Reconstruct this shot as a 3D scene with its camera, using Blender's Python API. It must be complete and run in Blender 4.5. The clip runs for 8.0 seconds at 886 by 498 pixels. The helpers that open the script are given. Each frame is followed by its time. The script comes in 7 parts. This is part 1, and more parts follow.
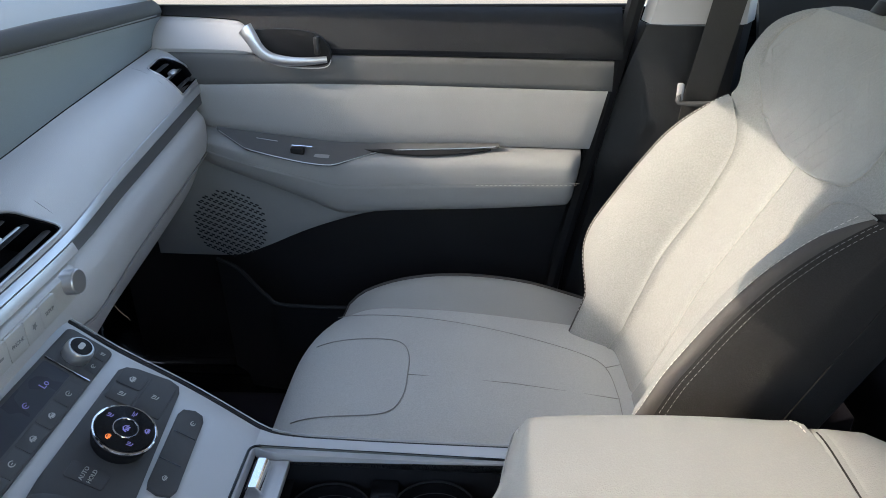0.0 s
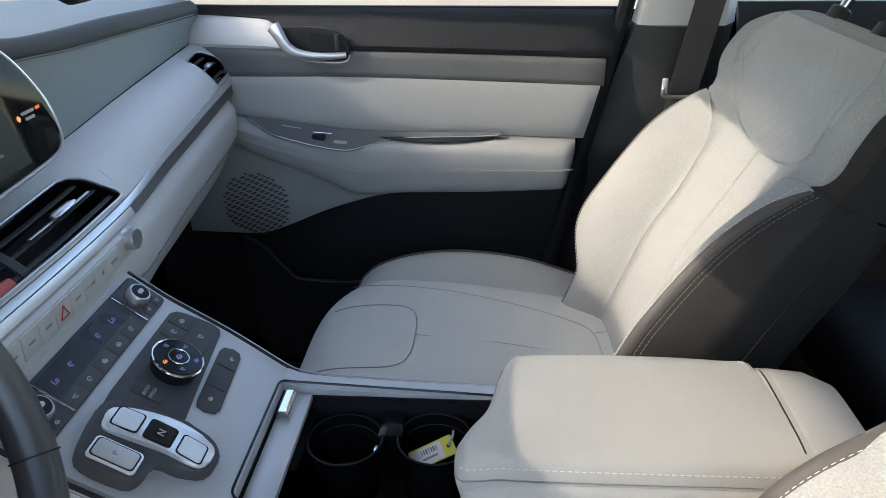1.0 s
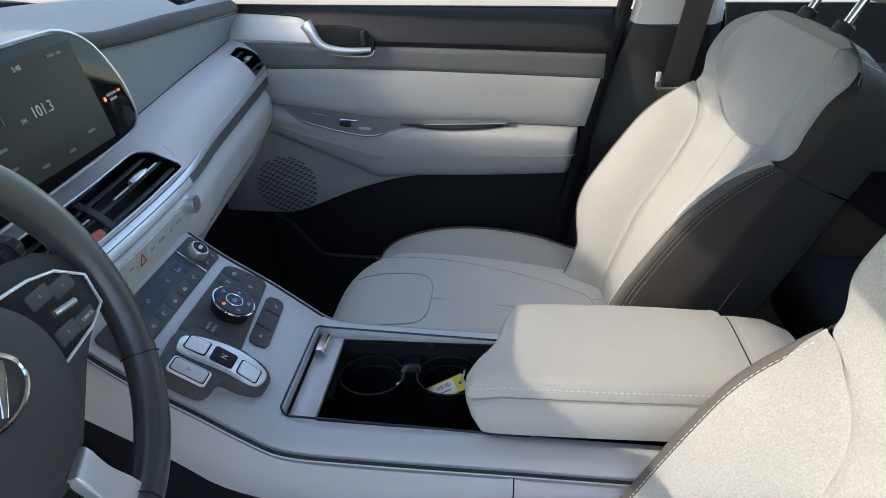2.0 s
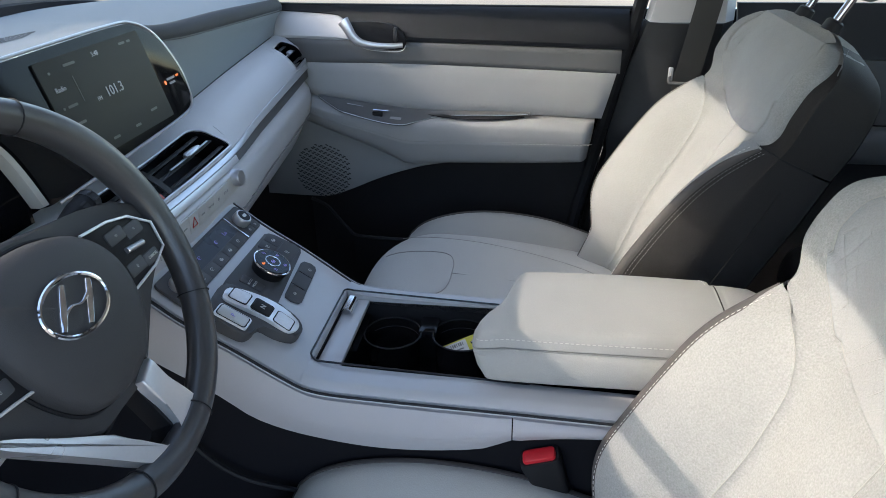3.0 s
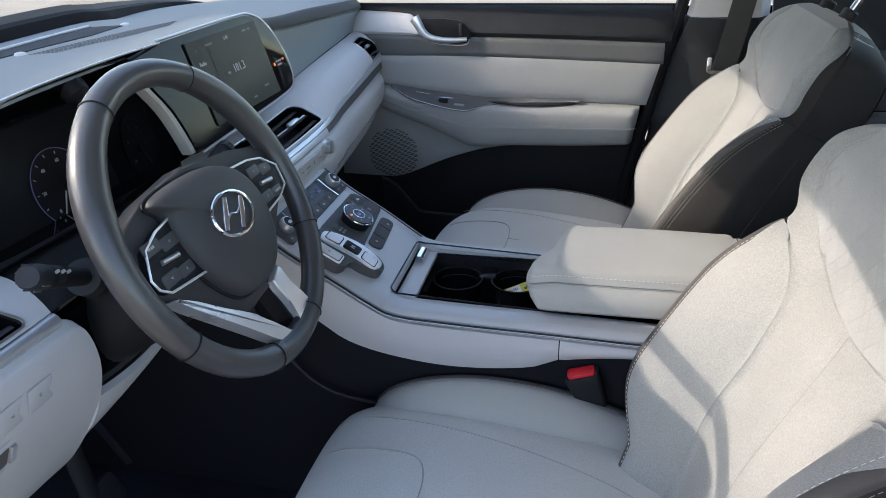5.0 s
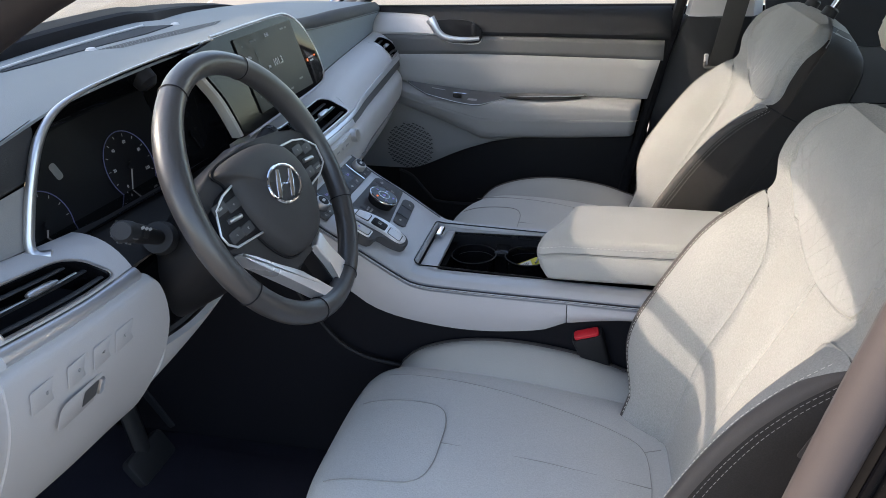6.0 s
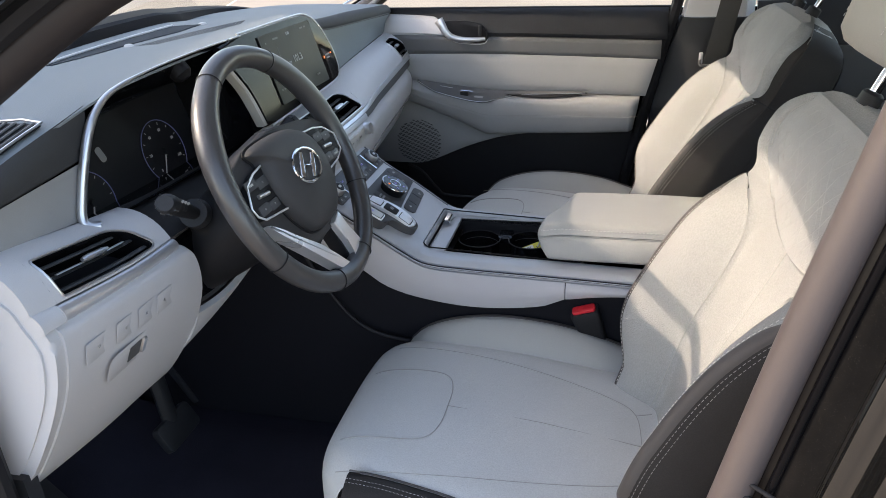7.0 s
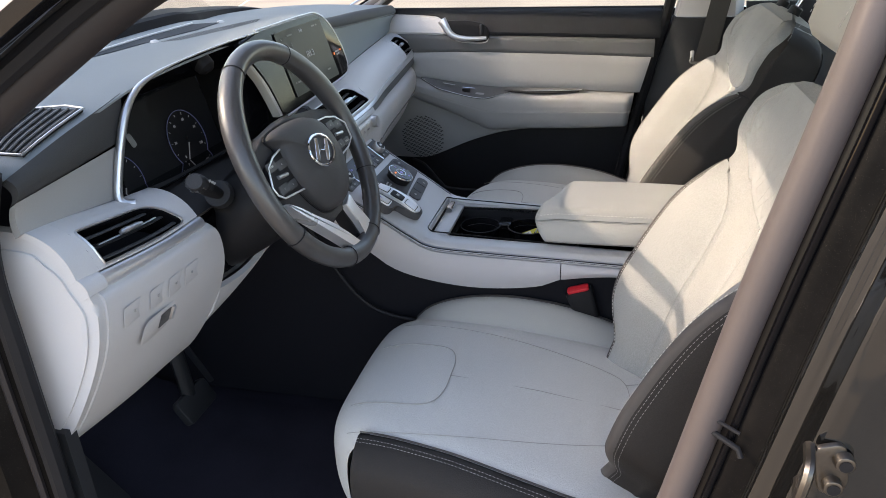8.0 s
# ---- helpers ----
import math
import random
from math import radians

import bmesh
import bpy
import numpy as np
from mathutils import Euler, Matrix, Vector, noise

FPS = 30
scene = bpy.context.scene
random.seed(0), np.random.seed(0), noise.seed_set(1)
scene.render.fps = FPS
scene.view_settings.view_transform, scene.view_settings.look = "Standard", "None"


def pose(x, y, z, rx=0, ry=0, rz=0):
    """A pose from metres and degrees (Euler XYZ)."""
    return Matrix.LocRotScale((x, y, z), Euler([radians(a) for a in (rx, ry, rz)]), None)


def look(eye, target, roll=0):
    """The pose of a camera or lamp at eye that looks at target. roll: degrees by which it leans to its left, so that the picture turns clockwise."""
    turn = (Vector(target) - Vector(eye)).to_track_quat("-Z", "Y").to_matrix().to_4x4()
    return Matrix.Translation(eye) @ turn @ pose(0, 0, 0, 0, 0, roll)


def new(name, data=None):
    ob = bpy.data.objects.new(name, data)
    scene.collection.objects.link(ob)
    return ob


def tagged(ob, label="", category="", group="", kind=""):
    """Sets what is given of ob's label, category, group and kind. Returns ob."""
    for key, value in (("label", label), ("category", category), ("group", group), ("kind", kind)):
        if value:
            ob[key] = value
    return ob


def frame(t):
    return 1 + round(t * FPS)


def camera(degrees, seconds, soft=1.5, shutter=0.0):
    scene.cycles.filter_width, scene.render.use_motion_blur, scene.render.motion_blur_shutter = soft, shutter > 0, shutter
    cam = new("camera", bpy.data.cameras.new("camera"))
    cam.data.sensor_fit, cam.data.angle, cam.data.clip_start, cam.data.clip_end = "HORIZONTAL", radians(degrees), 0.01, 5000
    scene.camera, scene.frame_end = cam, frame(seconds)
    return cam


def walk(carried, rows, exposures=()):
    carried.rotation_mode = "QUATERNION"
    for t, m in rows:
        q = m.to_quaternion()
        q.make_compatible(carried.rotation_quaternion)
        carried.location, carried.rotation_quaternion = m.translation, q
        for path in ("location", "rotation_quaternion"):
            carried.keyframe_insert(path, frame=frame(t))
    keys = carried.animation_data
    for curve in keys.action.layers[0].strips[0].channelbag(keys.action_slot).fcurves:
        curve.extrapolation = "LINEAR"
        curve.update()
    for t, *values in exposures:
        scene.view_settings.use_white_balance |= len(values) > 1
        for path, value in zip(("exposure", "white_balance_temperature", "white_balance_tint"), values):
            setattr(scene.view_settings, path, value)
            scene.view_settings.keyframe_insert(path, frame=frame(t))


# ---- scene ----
cam = camera(63.0, 8.0, 0.9)
PATH = [
    (0, (0.04, -0.409, 1.264), (-0.052, 1.375, 0.366), -0.9),
    (0.5, (0.049, -0.457, 1.271), (-0.06, 1.327, 0.375), -0.8),
    (1, (0.057, -0.535, 1.282), (-0.068, 1.249, 0.387), -0.7),
    (1.5, (0.061, -0.612, 1.296), (-0.079, 1.171, 0.4), -0.7),
    (2, (0.065, -0.678, 1.303), (-0.095, 1.103, 0.407), -0.7),
    (3.5, (0.132, -0.831, 1.314), (-0.188, 0.935, 0.432), -1.1),
    (4, (0.147, -0.867, 1.317), (-0.217, 0.893, 0.44), -1.3),
    (4.5, (0.136, -0.918, 1.312), (-0.252, 0.841, 0.443), -1.6),
    (5, (0.122, -0.989, 1.313), (-0.28, 0.77, 0.45), -1.9),
    (6.5, (0.14, -1.17, 1.323), (-0.292, 0.59, 0.479), -2.4),
    (7, (0.152, -1.215, 1.323), (-0.291, 0.546, 0.486), -2.5),
    (7.5, (0.16, -1.261, 1.319), (-0.287, 0.502, 0.488), -2.6),
    (8, (0.17, -1.305, 1.325), (-0.278, 0.459, 0.496), -2.5),
]
EXPOSURES = [(0, 2.09, 6850, 11), (2, 2.00, 6650, 11), (4.5, 1.92, 6550, 12), (6.5, 1.97, 7150, 15), (8, 2.09, 7550, 16)]
walk(cam, [(t, look(eye, target, roll)) for t, eye, target, roll in PATH], EXPOSURES)

# ---- light ----
SUN_WAY = Vector((0.63, 0.12, -0.405)).normalized()
world = bpy.data.worlds.new("sky")
scene.world = world
world.use_nodes = True
wn = world.node_tree.nodes
sky = wn.new("ShaderNodeTexSky")
sky.sky_type, sky.sun_disc = "NISHITA", False
sky.sun_elevation = math.asin(-SUN_WAY.z)
sky.sun_rotation = math.atan2(-SUN_WAY.x, -SUN_WAY.y)
world.node_tree.links.new(sky.outputs["Color"], wn["Background"].inputs["Color"])
wn["Background"].inputs["Strength"].default_value = 0.15
sun_data = bpy.data.lights.new("sun", "SUN")
sun_data.energy, sun_data.angle, sun_data.color = 0.88, radians(0.6), (1.0, 0.90, 0.76)
sun = new("sun", sun_data)
sun.matrix_world = look((-6, -1, 5), Vector((-6, -1, 5)) + SUN_WAY)


# ---- materials ----
def material(name, colour, rough=0.6, metal=0.0, grain=300.0, bump=0.15, vary=0.12, blotch=6.0, spec=0.4, coat=0.0, cells=False, patch=1.0):
    """A painted, moulded or woven surface: two scales of variation and a fine relief."""
    m = bpy.data.materials.new(name)
    m.use_nodes = True
    nt = m.node_tree
    bsdf = nt.nodes["Principled BSDF"]
    link = nt.links.new
    tc = nt.nodes.new("ShaderNodeTexCoord")
    fine = nt.nodes.new("ShaderNodeTexVoronoi" if cells else "ShaderNodeTexNoise")
    fine.inputs["Scale"].default_value = grain
    big = nt.nodes.new("ShaderNodeTexNoise")
    big.inputs["Scale"].default_value, big.inputs["Detail"].default_value = blotch, 4.0
    link(tc.outputs["Object"], fine.inputs["Vector"])
    link(tc.outputs["Object"], big.inputs["Vector"])
    fine_out = fine.outputs["Distance"] if cells else fine.outputs[0]
    mix = nt.nodes.new("ShaderNodeMath")
    mix.operation = "MULTIPLY_ADD"
    link(fine_out, mix.inputs[0])
    mix.inputs[1].default_value = 0.6
    calm = nt.nodes.new("ShaderNodeMath")
    calm.operation = "MULTIPLY_ADD"
    calm.inputs[1].default_value, calm.inputs[2].default_value = patch, 0.5 - 0.5 * patch
    link(big.outputs[0], calm.inputs[0])
    link(calm.outputs[0], mix.inputs[2])
    span = nt.nodes.new("ShaderNodeMapRange")
    span.inputs["From Min"].default_value, span.inputs["From Max"].default_value = 0.45, 1.15
    span.inputs["To Min"].default_value, span.inputs["To Max"].default_value = 1 - vary, 1 + vary
    link(mix.outputs[0], span.inputs["Value"])
    tint = nt.nodes.new("ShaderNodeMix")
    tint.data_type, tint.blend_type = "RGBA", "MULTIPLY"
    tint.inputs["Factor"].default_value = 1.0
    tint.inputs["A"].default_value = (*colour, 1)
    link(span.outputs[0], tint.inputs["B"])
    link(tint.outputs["Result"], bsdf.inputs["Base Color"])
    rr = nt.nodes.new("ShaderNodeMapRange")
    rr.inputs["To Min"].default_value, rr.inputs["To Max"].default_value = max(rough - 0.08 * patch, 0.02), min(rough + 0.08 * patch, 1)
    link(big.outputs[0], rr.inputs["Value"])
    link(rr.outputs[0], bsdf.inputs["Roughness"])
    bsdf.inputs["Metallic"].default_value = metal
    bsdf.inputs["Specular IOR Level"].default_value = spec
    bsdf.inputs["Coat Weight"].default_value = coat
    if bump:
        b = nt.nodes.new("ShaderNodeBump")
        b.inputs["Strength"].default_value, b.inputs["Distance"].default_value = bump, 0.0006
        link(fine_out, b.inputs["Height"])
        link(b.outputs[0], bsdf.inputs["Normal"])
    return m


def glow(name, colour, strength):
    m = material(name, colour, 0.4, bump=0)
    b = m.node_tree.nodes["Principled BSDF"]
    b.inputs["Emission Color"].default_value = (*colour, 1)
    b.inputs["Emission Strength"].default_value = strength
    return m


def glass_material(name, colour):
    m = bpy.data.materials.new(name)
    m.use_nodes = True
    b = m.node_tree.nodes["Principled BSDF"]
    b.inputs["Base Color"].default_value = (*colour, 1)
    b.inputs["Transmission Weight"].default_value = 1.0
    b.inputs["Roughness"].default_value = 0.01
    b.inputs["IOR"].default_value = 1.05
    return m


def dusty_material(name):
    """Gloss black paint under a thin, uneven film of pale dust with coarser grains."""
    m = material(name, (0.006, 0.0055, 0.0055), 0.38, grain=260, bump=0.05, vary=0.4, spec=0.07, patch=0.4)
    nt = m.node_tree
    link, bsdf = nt.links.new, nt.nodes["Principled BSDF"]
    tc = nt.nodes.new("ShaderNodeTexCoord")
    film, grains = nt.nodes.new("ShaderNodeTexNoise"), nt.nodes.new("ShaderNodeTexNoise")
    film.inputs["Scale"].default_value, film.inputs["Detail"].default_value = 14.0, 6.0
    grains.inputs["Scale"].default_value, grains.inputs["Detail"].default_value = 1100.0, 2.0
    dust = nt.nodes.new("ShaderNodeMapRange")
    dust.inputs["From Min"].default_value, dust.inputs["From Max"].default_value = 0.66, 0.72
    dust.inputs["To Max"].default_value = 0.22
    thin = nt.nodes.new("ShaderNodeMapRange")
    thin.inputs["From Min"].default_value, thin.inputs["From Max"].default_value, thin.inputs["To Max"].default_value = 0.45, 0.8, 0.03
    add = nt.nodes.new("ShaderNodeMath")
    add.operation, add.use_clamp = "ADD", True
    for tex in (film, grains):
        link(tc.outputs["Object"], tex.inputs["Vector"])
    link(grains.outputs[0], dust.inputs["Value"])
    link(film.outputs[0], thin.inputs["Value"])
    link(dust.outputs[0], add.inputs[0])
    link(thin.outputs[0], add.inputs[1])
    mix = nt.nodes.new("ShaderNodeMix")
    mix.data_type = "RGBA"
    link(add.outputs[0], mix.inputs["Factor"])
    old = bsdf.inputs["Base Color"].links[0].from_socket
    link(old, mix.inputs["A"])
    mix.inputs["B"].default_value = (0.24, 0.21, 0.18, 1)
    link(mix.outputs["Result"], bsdf.inputs["Base Color"])
    return m


# light put into the cloth colours: sunlit backrest darker, shaded cushion paler
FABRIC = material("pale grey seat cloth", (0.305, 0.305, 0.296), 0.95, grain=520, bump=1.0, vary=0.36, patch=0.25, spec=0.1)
CLOTHINSHADE = material("pale grey seat cloth lightened for shade", (0.56, 0.557, 0.535), 0.9, grain=520, bump=0.7, vary=0.22, patch=0.25, spec=0.15)
LEATHER = material("pale grey seat leatherette", (0.37, 0.367, 0.345), 0.55, grain=700, bump=0.25, vary=0.06, patch=0.4, cells=True)
QUILT = material("pale grey quilted cloth", (0.33, 0.332, 0.326), 0.95, grain=560, bump=0.8, vary=0.16, spec=0.1)
DARKLEATHER = material("black leatherette", (0.027, 0.0245, 0.0235), 0.66, grain=700, bump=0.3, vary=0.2, cells=True, spec=0.18)
PIPING = material("dark grey piping", (0.07, 0.063, 0.06), 0.7, grain=800, bump=0.2)
DARKTHREAD = material("grey sewing thread", (0.26, 0.25, 0.24), 0.8, grain=900, bump=0.2)
THREAD = material("pale sewing thread", (0.6, 0.58, 0.55), 0.8, grain=900, bump=0.2)
SOFTGREY = material("soft grey dash vinyl", (0.215, 0.242, 0.256), 0.72, grain=900, bump=0.3, vary=0.05, cells=True, spec=0.2)
BANDGREY = material("dark grey wrapped vinyl", (0.052, 0.054, 0.057), 0.7, grain=900, bump=0.3, vary=0.06, cells=True, spec=0.2)
KEYBLACK = material("soft black key plastic", (0.072, 0.072, 0.076), 0.5, grain=900, bump=0.05, vary=0.08, spec=0.3)
PALE = material("pale grey moulded plastic", (0.54, 0.535, 0.545), 0.5, grain=900, bump=0.2, vary=0.04, cells=True)
DOORPAD = material("pale grey door vinyl", (0.295, 0.298, 0.298), 0.6, grain=900, bump=0.25, vary=0.05, cells=True)
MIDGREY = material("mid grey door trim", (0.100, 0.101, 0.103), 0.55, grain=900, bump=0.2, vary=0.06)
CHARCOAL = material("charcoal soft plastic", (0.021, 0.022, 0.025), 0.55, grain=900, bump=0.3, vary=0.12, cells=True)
RAILBLACK = material("dark blue-grey sill vinyl", (0.013, 0.014, 0.017), 0.6, grain=900, bump=0.25, vary=0.1, cells=True, spec=0.25)
BLACK = material("black plastic", (0.016, 0.016, 0.018), 0.55, grain=700, bump=0.2, vary=0.2, spec=0.2)
CARPET = material("black carpet", (0.023, 0.022, 0.030), 0.95, grain=500, bump=0.8, vary=0.35, spec=0.1)
PIANO = material("gloss black panel", (0.008, 0.008, 0.009), 0.14, bump=0, vary=0.05, spec=0.35)
SATIN = material("satin grey console paint", (0.53, 0.535, 0.55), 0.36, 0.15, grain=900, bump=0.05, vary=0.04)
SILVER = material("satin silver trim", (0.62, 0.62, 0.63), 0.3, 0.9, grain=900, bump=0.03, vary=0.03)
BRIGHTFRAME = material("bright satin frame", (0.86, 0.87, 0.89), 0.32, 0.55, bump=0, vary=0.02)
CHROME = material("bright chrome", (0.85, 0.85, 0.87), 0.1, 1.0, bump=0, vary=0.02)
WHEELLEATHER = material("dark grey wheel leather", (0.052, 0.050, 0.051), 0.33, grain=900, bump=0.06, vary=0.10, cells=True, spec=0.8, patch=0.3)
HUBGREY = material("matt dark grey airbag skin", (0.052, 0.050, 0.051), 0.6, grain=1400, bump=0.25, vary=0.08, cells=True, spec=0.4)
SCREEN = material("dim display glass", (0.018, 0.018, 0.016), 0.35, bump=0, vary=0.05, spec=0.12)
HEADLINER = material("pale headliner cloth", (0.55, 0.54, 0.52), 0.9, grain=800, bump=0.4)
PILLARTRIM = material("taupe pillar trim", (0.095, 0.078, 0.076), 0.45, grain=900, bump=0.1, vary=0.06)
COWL = material("dusty grey cowl", (0.085, 0.075, 0.065), 0.8, grain=300, bump=0.2)
GRILLEGREY = material("shaded grille grey", (0.10, 0.108, 0.112), 0.8, grain=900, bump=0.1)
SLOTGREY = material("dark blue-grey slot", (0.035, 0.042, 0.052), 0.85, grain=900, bump=0.05, spec=0.15)
DEEPBLACK = material("black moulded lower trim", (0.010, 0.010, 0.013), 0.75, grain=700, bump=0.15, vary=0.2, spec=0.12)
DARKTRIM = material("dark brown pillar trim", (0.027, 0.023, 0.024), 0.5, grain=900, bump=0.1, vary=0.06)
LIPGREY = material("grey pillar lip", (0.26, 0.245, 0.245), 0.6, grain=900, bump=0.1, vary=0.06)
PAINT = material("black car paint", (0.006, 0.006, 0.006), 0.07, 0.0, grain=120, bump=0.0, vary=0.4, coat=1.0, spec=0.5, patch=0.4)
RED = material("red release plastic", (0.55, 0.02, 0.03), 0.35, grain=300, bump=0.05)
BELT = material("black belt webbing", (0.05, 0.048, 0.046), 0.7, grain=600, bump=0.6, vary=0.1)
GLASS = glass_material("clear car glass", (0.92, 0.95, 0.93))
WHITEINK = glow("white backlit lettering", (0.34, 0.35, 0.37), 0.03)
GREYINK = material("grey printed symbols", (0.26, 0.26, 0.26), 0.6, bump=0)
DUST = material("sandy ground", (0.42, 0.335, 0.245), 0.95, grain=30, bump=0.6, vary=0.25, blotch=0.6)


# ---- mesh helpers ----
def thing(name, at=(0, 0, 0), label="", category="", group="", kind=""):
    ob = new(name)
    ob.matrix_world = Matrix.Translation(at)
    return tagged(ob, label, category, group, kind)


def part(name, bm, mat, parent=None, label="", smooth=40):
    """Links a bmesh, drawn in world places, as one mesh object under a thing or a part."""
    bmesh.ops.recalc_face_normals(bm, faces=bm.faces)
    me = bpy.data.meshes.new(name)
    bm.to_mesh(me)
    bm.free()
    if smooth:
        me.polygons.foreach_set("use_smooth", [True] * len(me.polygons))
        me.set_sharp_from_angle(angle=radians(smooth))
    me.materials.append(mat)
    ob = new(name, me)
    if parent is not None:
        ob.parent = parent
        up = parent
        m = Matrix.Identity(4)
        while up is not None:
            m = up.matrix_basis @ m
            up = up.parent
        ob.matrix_basis = m.inverted()
    return tagged(ob, label)


def smooth_table(table, t):
    """A smooth line through (t, value, ...) rows; held at its ends."""
    if t <= table[0][0]:
        return np.array(table[0][1:], float)
    if t >= table[-1][0]:
        return np.array(table[-1][1:], float)
    i = max(k for k in range(len(table) - 1) if table[k][0] <= t)
    a, b = np.array(table[i], float), np.array(table[i + 1], float)
    p = np.array(table[i - 1], float) if i > 0 else a
    q = np.array(table[i + 2], float) if i + 2 < len(table) else b
    h = b[0] - a[0]
    u = (t - a[0]) / h
    ma = (b - p) / max(b[0] - p[0], 1e-9) * h
    mb = (q - a) / max(q[0] - a[0], 1e-9) * h
    r = (2 * u**3 - 3 * u**2 + 1) * a + (u**3 - 2 * u**2 + u) * ma + (-2 * u**3 + 3 * u**2) * b + (u**3 - u**2) * mb
    return r[1:]


def curve(points, n=8, closed=False):
    """Points on a smooth curve through the given ones."""
    pts = [np.array(p, float) for p in points]
    k = len(pts)
    out = []
    for i in range(k if closed else k - 1):
        p0 = pts[(i - 1) % k] if closed or i > 0 else pts[i]
        p1, p2 = pts[i], pts[(i + 1) % k]
        p3 = pts[(i + 2) % k] if closed or i + 2 < k else p2
        for j in range(n):
            u = j / n
            out.append(0.5 * (2 * p1 + (p2 - p0) * u + (2 * p0 - 5 * p1 + 4 * p2 - p3) * u**2 + (3 * p1 - p0 - 3 * p2 + p3) * u**3))
    if not closed:
        out.append(pts[-1])
    return out


def grid(rows, wrap=False, bm=None):
    """Faces over rows of points; wrap closes each row."""
    bm = bm or bmesh.new()
    vs = [[bm.verts.new(p) for p in row] for row in rows]
    for a, b in zip(vs, vs[1:]):
        n = len(a)
        for i in range(n if wrap else n - 1):
            j = (i + 1) % n
            bm.faces.new((a[i], a[j], b[j], b[i]))
    return bm


def loft(rings, bm=None):
    """A closed solid through rings of points."""
    bm = bm or bmesh.new()
    vs = [[bm.verts.new(p) for p in row] for row in rings]
    for a, b in zip(vs, vs[1:]):
        for i in range(len(a)):
            j = (i + 1) % len(a)
            bm.faces.new((a[i], a[j], b[j], b[i]))
    bm.faces.new(vs[0])
    bm.faces.new(vs[-1])
    return bm


def slab(rows, thick, way):
    """A sheet through rows of points, thickened by thick metres along way."""
    w = np.array(way, float) * thick
    bm = bmesh.new()
    top = [[bm.verts.new(p) for p in row] for row in rows]
    low = [[bm.verts.new(np.array(p) + w) for p in row] for row in rows]
    nr, nc = len(top), len(top[0])
    for r in range(nr - 1):
        for c in range(nc - 1):
            bm.faces.new((top[r][c], top[r][c + 1], top[r + 1][c + 1], top[r + 1][c]))
            bm.faces.new((low[r][c], low[r + 1][c], low[r + 1][c + 1], low[r][c + 1]))
    edge = [(0, c) for c in range(nc)] + [(r, nc - 1) for r in range(1, nr)] + [(nr - 1, c) for c in range(nc - 2, -1, -1)] + [(r, 0) for r in range(nr - 2, 0, -1)]
    for (r, c), (s, d) in zip(edge, edge[1:] + edge[:1]):
        bm.faces.new((top[r][c], low[r][c], low[s][d], top[s][d]))
    return bm


def tube(path, radius, n=10, closed=False, bm=None, flat=1.0, up=(0, 0, 1)):
    """A round or flattened bar along a path; radius may be one number or one for each point."""
    pts = [Vector(p) for p in path]
    rings = []
    side = None
    for i, p in enumerate(pts):
        a = pts[i - 1] if i or closed else p
        b = pts[(i + 1) % len(pts)] if i + 1 < len(pts) or closed else p
        t = (b - a).normalized()
        if side is None:
            side = t.cross(Vector(up))
            if side.length < 1e-3:
                side = t.cross(Vector((1, 0.3, 0)))
        side = (side - t * side.dot(t)).normalized()
        other = t.cross(side)
        r = radius[i] if isinstance(radius, (list, tuple)) else radius
        rings.append([p + side * (r * math.cos(2 * math.pi * k / n)) + other * (r * flat * math.sin(2 * math.pi * k / n)) for k in range(n)])
    if closed:
        return grid(rings + [rings[0]], wrap=True, bm=bm) if bm else weld(grid(rings + [rings[0]], wrap=True))
    return loft(rings, bm)


def weld(bm, d=1e-5):
    bmesh.ops.remove_doubles(bm, verts=bm.verts, dist=d)
    return bm


def plate(outline, depth, m, bevel=0.0, seg=2, bm=None):
    """A flat plate: an outline in its own x and y, depth along its z, set down by the matrix m."""
    b = bmesh.new()
    lo = [b.verts.new((x, y, 0)) for x, y in outline]
    hi = [b.verts.new((x, y, depth)) for x, y in outline]
    n = len(lo)
    b.faces.new(lo[::-1])
    top = b.faces.new(hi)
    for i in range(n):
        b.faces.new((lo[i], lo[(i + 1) % n], hi[(i + 1) % n], hi[i]))
    if bevel:
        bmesh.ops.bevel(b, geom=list(top.edges), offset=bevel, segments=seg, profile=0.5, affect="EDGES")
    bmesh.ops.transform(b, matrix=m, verts=b.verts)
    return join(bm, b)


def join(bm, b):
    if bm is None:
        return b
    me = bpy.data.meshes.new("t")
    b.to_mesh(me)
    b.free()
    bm.from_mesh(me)
    bpy.data.meshes.remove(me)
    return bm


def rounded(w, h, r, n=5):
    """The outline of a rounded rectangle round the origin."""
    r = min(r, w / 2 - 1e-4, h / 2 - 1e-4)
    out = []
    for cx, cy, a in ((w / 2 - r, h / 2 - r, 0), (-w / 2 + r, h / 2 - r, 90), (-w / 2 + r, -h / 2 + r, 180), (w / 2 - r, -h / 2 + r, 270)):
        for k in range(n + 1):
            t = radians(a + 90 * k / n)
            out.append((cx + r * math.cos(t), cy + r * math.sin(t)))
    return out


def disc(r, n=28):
    return [(r * math.cos(2 * math.pi * k / n), r * math.sin(2 * math.pi * k / n)) for k in range(n)]


def block(x0, x1, y0, y1, z0, z1, bevel=0.0, seg=2, bm=None):
    b = bmesh.new()
    bmesh.ops.create_cube(b, size=1, matrix=Matrix.LocRotScale(((x0 + x1) / 2, (y0 + y1) / 2, (z0 + z1) / 2), None, (x1 - x0, y1 - y0, z1 - z0)))
    if bevel:
        bmesh.ops.bevel(b, geom=list(b.edges), offset=bevel, segments=seg, profile=0.5, affect="EDGES")
    return join(bm, b)


